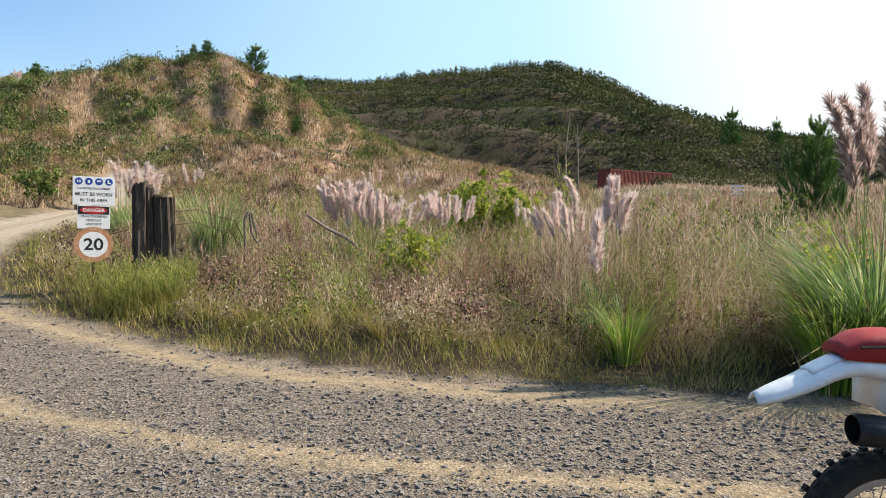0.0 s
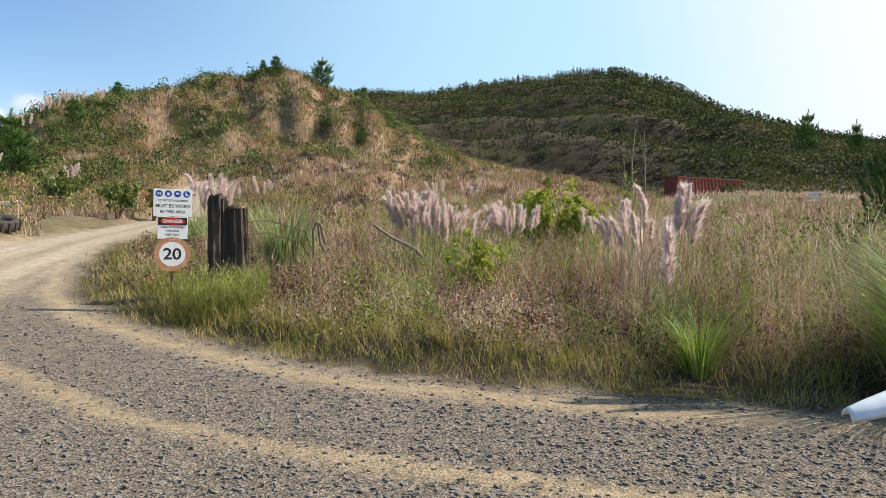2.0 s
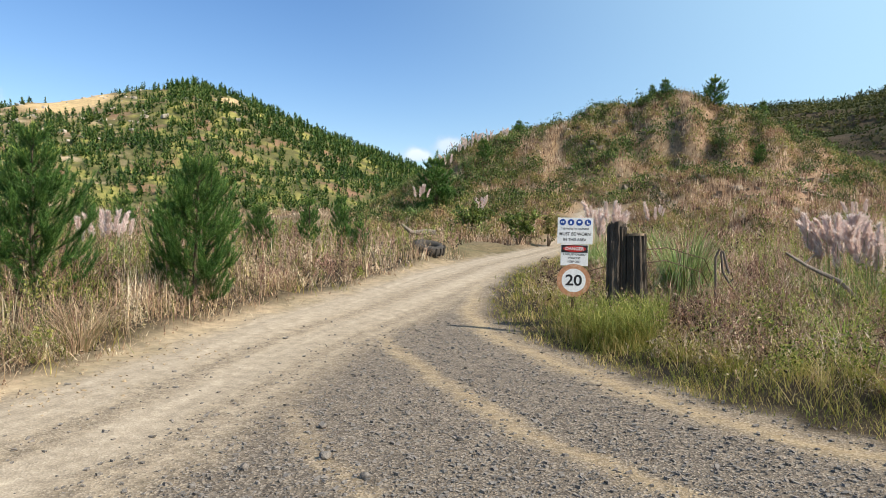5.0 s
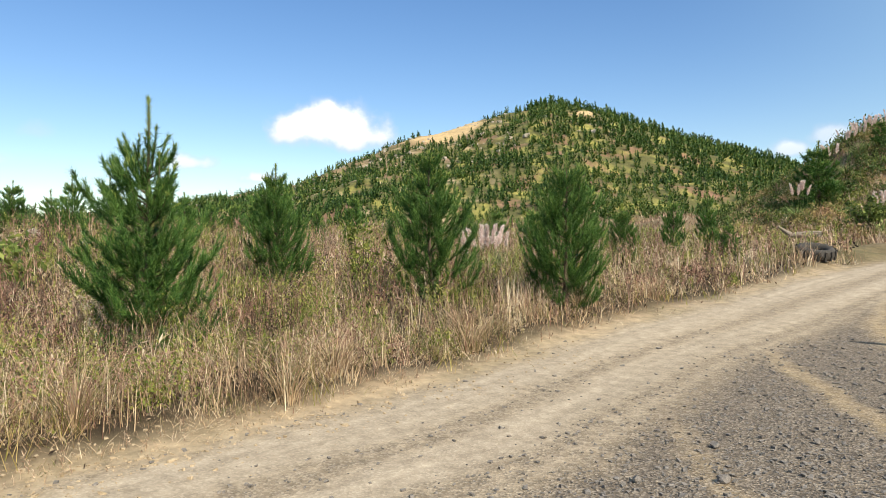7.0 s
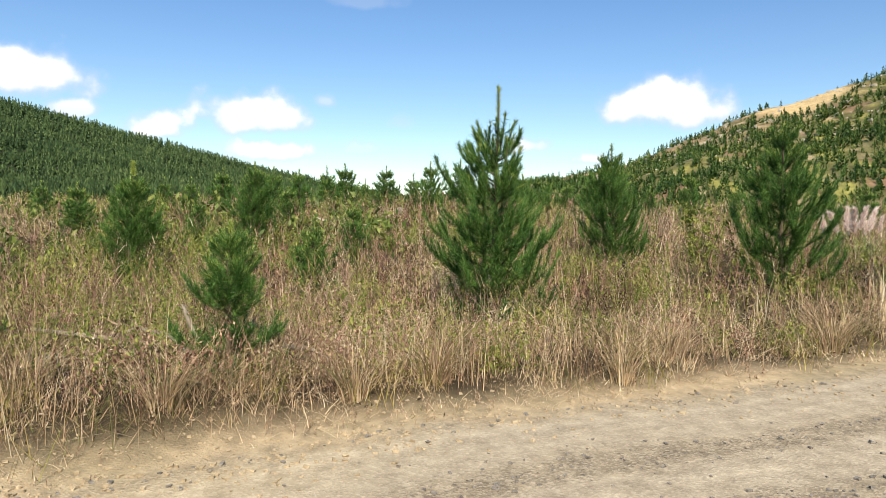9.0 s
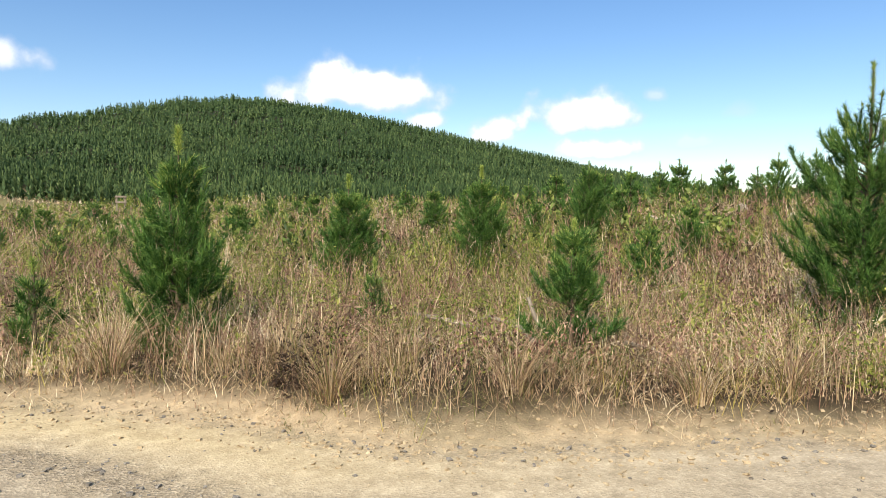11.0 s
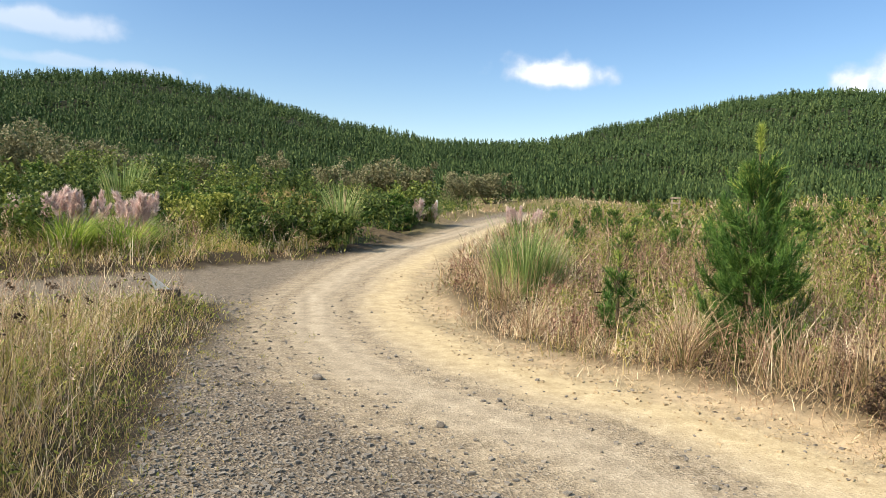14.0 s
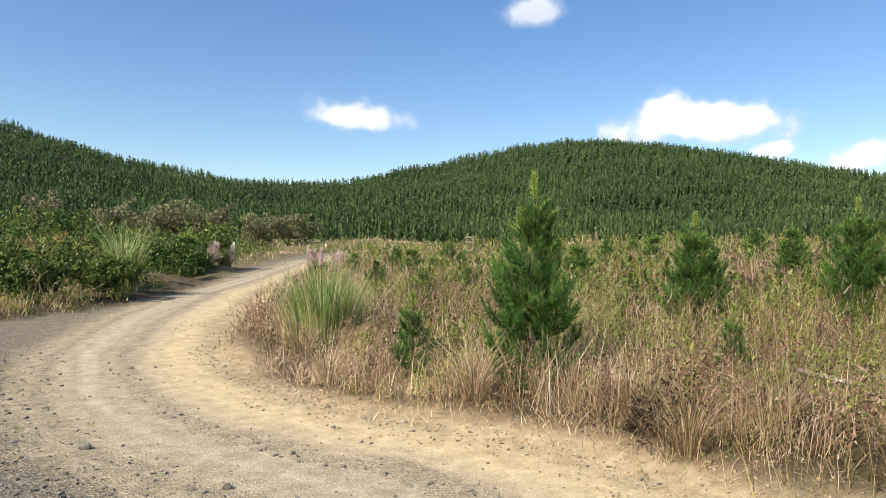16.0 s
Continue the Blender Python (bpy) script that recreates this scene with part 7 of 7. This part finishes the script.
for k, pts in enumerate(([(107.6, 6.9, 0.12), (106.2, 6.8, 0.30), (104.2, 7.0, 0.25), (102.6, 7.1, 0.12)], [(113.5, 7.1, 0.15), (115.0, 7.4, 0.3), (117.5, 7.8, 0.45), (119.6, 8.0, 0.3)], [(112.2, 7.3, 0.1), (113.6, 7.5, 0.4), (114.2, 7.6, 0.62)], [(117.0, 7.2, 0.12), (119.0, 7.4, 0.34), (122.0, 7.8, 0.4)])):
    bm = bmesh.new()
    tube(bm, [at(b0, d0, z_at(*spot(b0, d0)) + h0) for b0, d0, h0 in pts], [0.026, 0.026, 0.020, 0.010][:len(pts)], 6, wob=0.2, seed=k)
    ob = part("fallen_branch", bm, M_DEADWOOD)
    tagged(ob, "bleached grey branch lying in the dry grass", "fallen branch", "fallen branches")
# pale rocks on the bank
for k, (bearing, dist, rad) in enumerate(((103.8, 20.5, 0.32), (97.0, 22, 0.2), (93.5, 21, 0.16), (126.0, 8.2, 0.18), (152.5, 12.0, 0.14), (121.0, 7.6, 0.2), (133.0, 8.1, 0.14))):
    px, py = spot(bearing, dist)
    v, f = rock(srng, rad)
    ob = part_np("rock", v, f, M_ROCK)
    ob.location = (px, py, z_at(px, py))
    tagged(ob, "pale grey rock among dry weeds", "rock", "rocks on the bank")

# timber frame, white post and marker beyond the road
px, py = spot(145.3, 44)
z = z_at(px, py)
e = thing("timber_frame", pose(px, py, z, 0, 0, 145.3), "small weathered timber frame with two rails in the field", "timber frame")
top = 1.6 + 44 * math.tan(radians(1.9)) - z
for xx in (-0.22, 0.22):
    bm = bmesh.new()
    box(bm, xx, 0, top / 2 - 0.1, 0.10, 0.10, top + 0.1, 0.01)
    part("post", bm, M_DEADWOOD, e)
for zz in (top - 0.05, top - 0.38):
    bm = bmesh.new()
    box(bm, 0, -0.08, zz, 0.62, 0.06, 0.11, 0.01)
    part("beam", bm, M_DEADWOOD, e)
px, py = spot(164.4, 42)
z = z_at(px, py)
e = thing("marker_post", pose(px, py, z), "white marker post with a cross arm beside the far road", "post")
bm = bmesh.new()
box(bm, 0, 0, 0.55, 0.09, 0.09, 1.3, 0.01)
part("post", bm, M_WHITE_PAINT, e)
bm = bmesh.new()
box(bm, -0.12, -0.06, 0.95, 0.34, 0.03, 0.12, 0.005, pose(0, 0, 0, 0, 0, 164))
part("arm", bm, M_WHITE_PAINT, e)
px, py = spot(185.85, 10.9)
z = z_at(px, py)
e = thing("kerb_marker", pose(px, py, z, 0, 0, 186.4), "low dark stump carrying a white plate beside the gravel", "marker")
bm = bmesh.new()
tube(bm, [(0.05, 0, -0.05), (0.05, 0, 0.25)], [0.18, 0.16], 12, wob=0.1, seed=2)
part("stump", bm, M_POST, e)
bm = bmesh.new()
vs = [bm.verts.new(q) for q in ((-0.24, -0.02, 0.50), (0.06, -0.02, 0.24), (-0.16, -0.02, 0.24), (-0.24, 0.02, 0.50), (0.06, 0.02, 0.24), (-0.16, 0.02, 0.24))]
for q in ((0, 2, 1), (3, 4, 5), (0, 1, 4, 3), (1, 2, 5, 4), (2, 0, 3, 5)):
    bm.faces.new([vs[i] for i in q])
part("plate", bm, M_WHITE_PAINT, e, "white plate")
px, py = spot(-23.2, 60)
z = z_at(px, py)
e = thing("white_rails", pose(px, py, z, 0, 0, -23.2), "stack of white rails far off in the weeds", "rails")
base_z = 1.6 + 60 * math.tan(radians(2.0)) - z
for k in range(3):
    bm = bmesh.new()
    box(bm, 0, 0, base_z + 0.3 * k, 0.9, 0.08, 0.14, 0.01)
    part("rail", bm, M_WHITE_PAINT, e)
for xx in (-0.35, 0.35):
    bm = bmesh.new()
    box(bm, xx, 0.06, (base_z + 0.7) / 2, 0.08, 0.06, base_z + 0.7, 0.01)
    part("upright", bm, M_DEADWOOD, e)

# ---- trail motorcycle ----
BX, BY = 1.795, 2.68
bike = thing("trail_motorcycle", pose(BX, BY, 0.0, 0, 0, 0), "parked trail motorcycle with white rear mudguard and red seat", "motorcycle")


def wheel(cx, radius, width):
    bm = bmesh.new()
    torus(bm, radius - 0.055, 0.055, 48, 12, width / 0.11, pose(cx, 0, radius, 90))
    w = part("tyre", bm, M_RUBBER, bike, smooth=True)
    for k in range(30):
        for side_y in (-0.036, 0.0, 0.036):
            bm = bmesh.new()
            kk = k + (0.5 if side_y == 0 else 0)
            box(bm, 0, side_y * width / 0.11, radius - 0.004, 0.026, 0.026, 0.022, 0.003, pose(cx, 0, radius) @ pose(0, 0, 0, 0, kk * 12, 0) @ pose(0, 0, -0.0))
            part("knob", bm, M_RUBBER, w)
    part("rim", ring_bm(radius - 0.13, radius - 0.10, 0.06, cx, radius, 0), M_ALLOY, bike)
    part("hub", disc_bm(0.05, 0.1, cx, radius, 0), M_ALLOY, bike)
    bm = bmesh.new()
    for k in range(24):
        a = k * math.pi / 12
        tube(bm, [(cx + 0.045 * math.cos(a + 0.5), 0.03 * (-1) ** k, radius + 0.045 * math.sin(a + 0.5)), (cx + (radius - 0.12) * math.cos(a), 0, radius + (radius - 0.12) * math.sin(a))], 0.0025, 4)
    part("wheel_lacing", bm, M_ALLOY, bike)


wheel(0.0, 0.345, 0.12)
wheel(1.42, 0.345, 0.09)


def slab(profile, half, mat, name, label="", crown=0.02, parent=None):
    """A moulded strip: profile points (x, z, thickness, half width)."""
    bm = bmesh.new()
    rows = []
    keys = np.array(profile)
    fine = np.linspace(0, len(keys) - 1, (len(keys) - 1) * 5 + 1)
    smooth_keys = np.stack([np.interp(fine, range(len(keys)), keys[:, k]) for k in range(4)], 1)
    for _ in range(3):
        smooth_keys[1:-1] = (smooth_keys[:-2] + 2 * smooth_keys[1:-1] + smooth_keys[2:]) / 4
    for (xx, zz, th, hw) in smooth_keys:
        row = []
        for yy, dz in ((-1, -crown), (-0.75, -0.1 * crown), (0, crown * 0.5), (0.75, -0.1 * crown), (1, -crown)):
            row.append(bm.verts.new((xx, yy * hw, zz + dz)))
        for yy, dz in ((1, -crown), (0, crown * 0.5), (-1, -crown)):
            row.append(bm.verts.new((xx, yy * hw * 0.97, zz + dz - th)))
        rows.append(row)
    for a, b in zip(rows, rows[1:]):
        for k in range(8):
            bm.faces.new((a[k], a[(k + 1) % 8], b[(k + 1) % 8], b[k]))
    bm.faces.new(rows[0][::-1])
    bm.faces.new(rows[-1])
    bmesh.ops.recalc_face_normals(bm, faces=bm.faces)
    return part(name, bm, mat, parent or bike, label, smooth=True)


slab([(-0.545, 0.905, 0.006, 0.045), (-0.48, 0.935, 0.02, 0.065), (-0.36, 0.985, 0.02, 0.085), (-0.26, 1.045, 0.025, 0.095), (-0.18, 1.075, 0.04, 0.10), (-0.05, 1.075, 0.06, 0.105), (0.12, 1.06, 0.07, 0.105), (0.3, 1.03, 0.06, 0.10)], 0.1, M_WHITE_PLASTIC, "mudguard", "white plastic rear mudguard", 0.025)
slab([(-0.34, 1.015, 0.01, 0.05), (-0.22, 1.075, 0.012, 0.055)], 0.05, M_WHITE_PLASTIC, "mudguard_step", "", 0.004)
slab([(-0.235, 1.115, 0.03, 0.085), (-0.15, 1.165, 0.085, 0.10), (-0.02, 1.18, 0.10, 0.11), (0.3, 1.15, 0.10, 0.12), (0.65, 1.13, 0.10, 0.10), (0.9, 1.17, 0.09, 0.07)], 0.1, M_RED_SEAT, "seat", "red seat with a dark seam", 0.015)
bm = bmesh.new()
tube(bm, [(-0.20, -0.118, 1.125), (0.0, -0.122, 1.135), (0.3, -0.13, 1.105)], 0.006, 5)
part("seam", bm, M_RUBBER, bike, "dark seam")
bm = bmesh.new()
tube(bm, [(-0.225, -0.13, 0.815), (-0.215, -0.13, 0.815), (-0.05, -0.135, 0.80), (0.02, -0.13, 0.795)], [0.052, 0.062, 0.062, 0.055], 18, cap=False)
tube(bm, [(-0.225, -0.13, 0.815), (-0.12, -0.13, 0.808)], [0.048, 0.044], 18, cap=False)
part("muffler", bm, M_MUFFLER, bike, "blackened exhaust muffler", smooth=True)
bm = bmesh.new()
tube(bm, [(0.0, -0.13, 0.795), (0.12, -0.14, 0.74), (0.35, -0.15, 0.60), (0.7, -0.16, 0.45), (0.95, -0.1, 0.4), (0.98, 0.0, 0.55)], [0.05, 0.05, 0.045, 0.04, 0.035, 0.03], 12)
part("exhaust_pipe", bm, M_MUFFLER, bike, smooth=True)
for yy in (-0.08, 0.08):
    bm = bmesh.new()
    tube(bm, [(0.0, yy, 0.345), (0.35, yy, 0.40), (0.55, yy, 0.42)], [0.022, 0.028, 0.03], 8)
    part("swingarm", bm, M_ALLOY, bike)
    bm = bmesh.new()
    tube(bm, [(-0.05, yy, 1.0), (0.3, yy, 0.95), (0.6, yy, 0.55), (0.62, yy, 0.35)], 0.018, 8)
    part("frame_rail", bm, M_MUFFLER, bike)
    bm = bmesh.new()
    tube(bm, [(1.42, yy, 0.345), (1.25, yy, 0.8), (1.1, yy, 1.18)], [0.025, 0.028, 0.022], 10)
    part("fork_leg", bm, M_ALLOY, bike)
slab([(-0.08, 1.03, 0.16, 0.125), (0.15, 1.02, 0.22, 0.14), (0.4, 0.98, 0.22, 0.13)], 0.1, M_WHITE_PLASTIC, "side_panel", "white side panel", 0.01)
slab([(0.62, 1.13, 0.12, 0.10), (0.8, 1.16, 0.22, 0.15), (1.0, 1.12, 0.25, 0.14), (1.1, 1.08, 0.1, 0.08)], 0.1, M_RED_SEAT, "fuel_tank", "red fuel tank", 0.03)
slab([(1.05, 0.80, 0.02, 0.06), (1.3, 0.83, 0.02, 0.08), (1.6, 0.82, 0.015, 0.07), (1.85, 0.76, 0.01, 0.04)], 0.1, M_WHITE_PLASTIC, "front_mudguard", "white front mudguard", 0.025)
bm = bmesh.new()
box(bm, 0.78, 0, 0.55, 0.34, 0.24, 0.32, 0.05)
part("engine", bm, M_MUFFLER, bike)
bm = bmesh.new()
box(bm, 0.84, 0, 0.80, 0.2, 0.18, 0.24, 0.03)
part("cylinder_head", bm, M_ALLOY, bike)
bm = bmesh.new()
tube(bm, [(1.02, -0.40, 1.27), (1.06, -0.2, 1.25), (1.1, 0, 1.21), (1.06, 0.2, 1.25), (1.02, 0.40, 1.27)], 0.013, 8)
part("handlebar", bm, M_MUFFLER, bike)
bm = bmesh.new()
tube(bm, [(0.66, -0.10, 0.38), (0.60, -0.32, 0.0)], 0.014, 8)
part("side_stand", bm, M_ALLOY, bike)
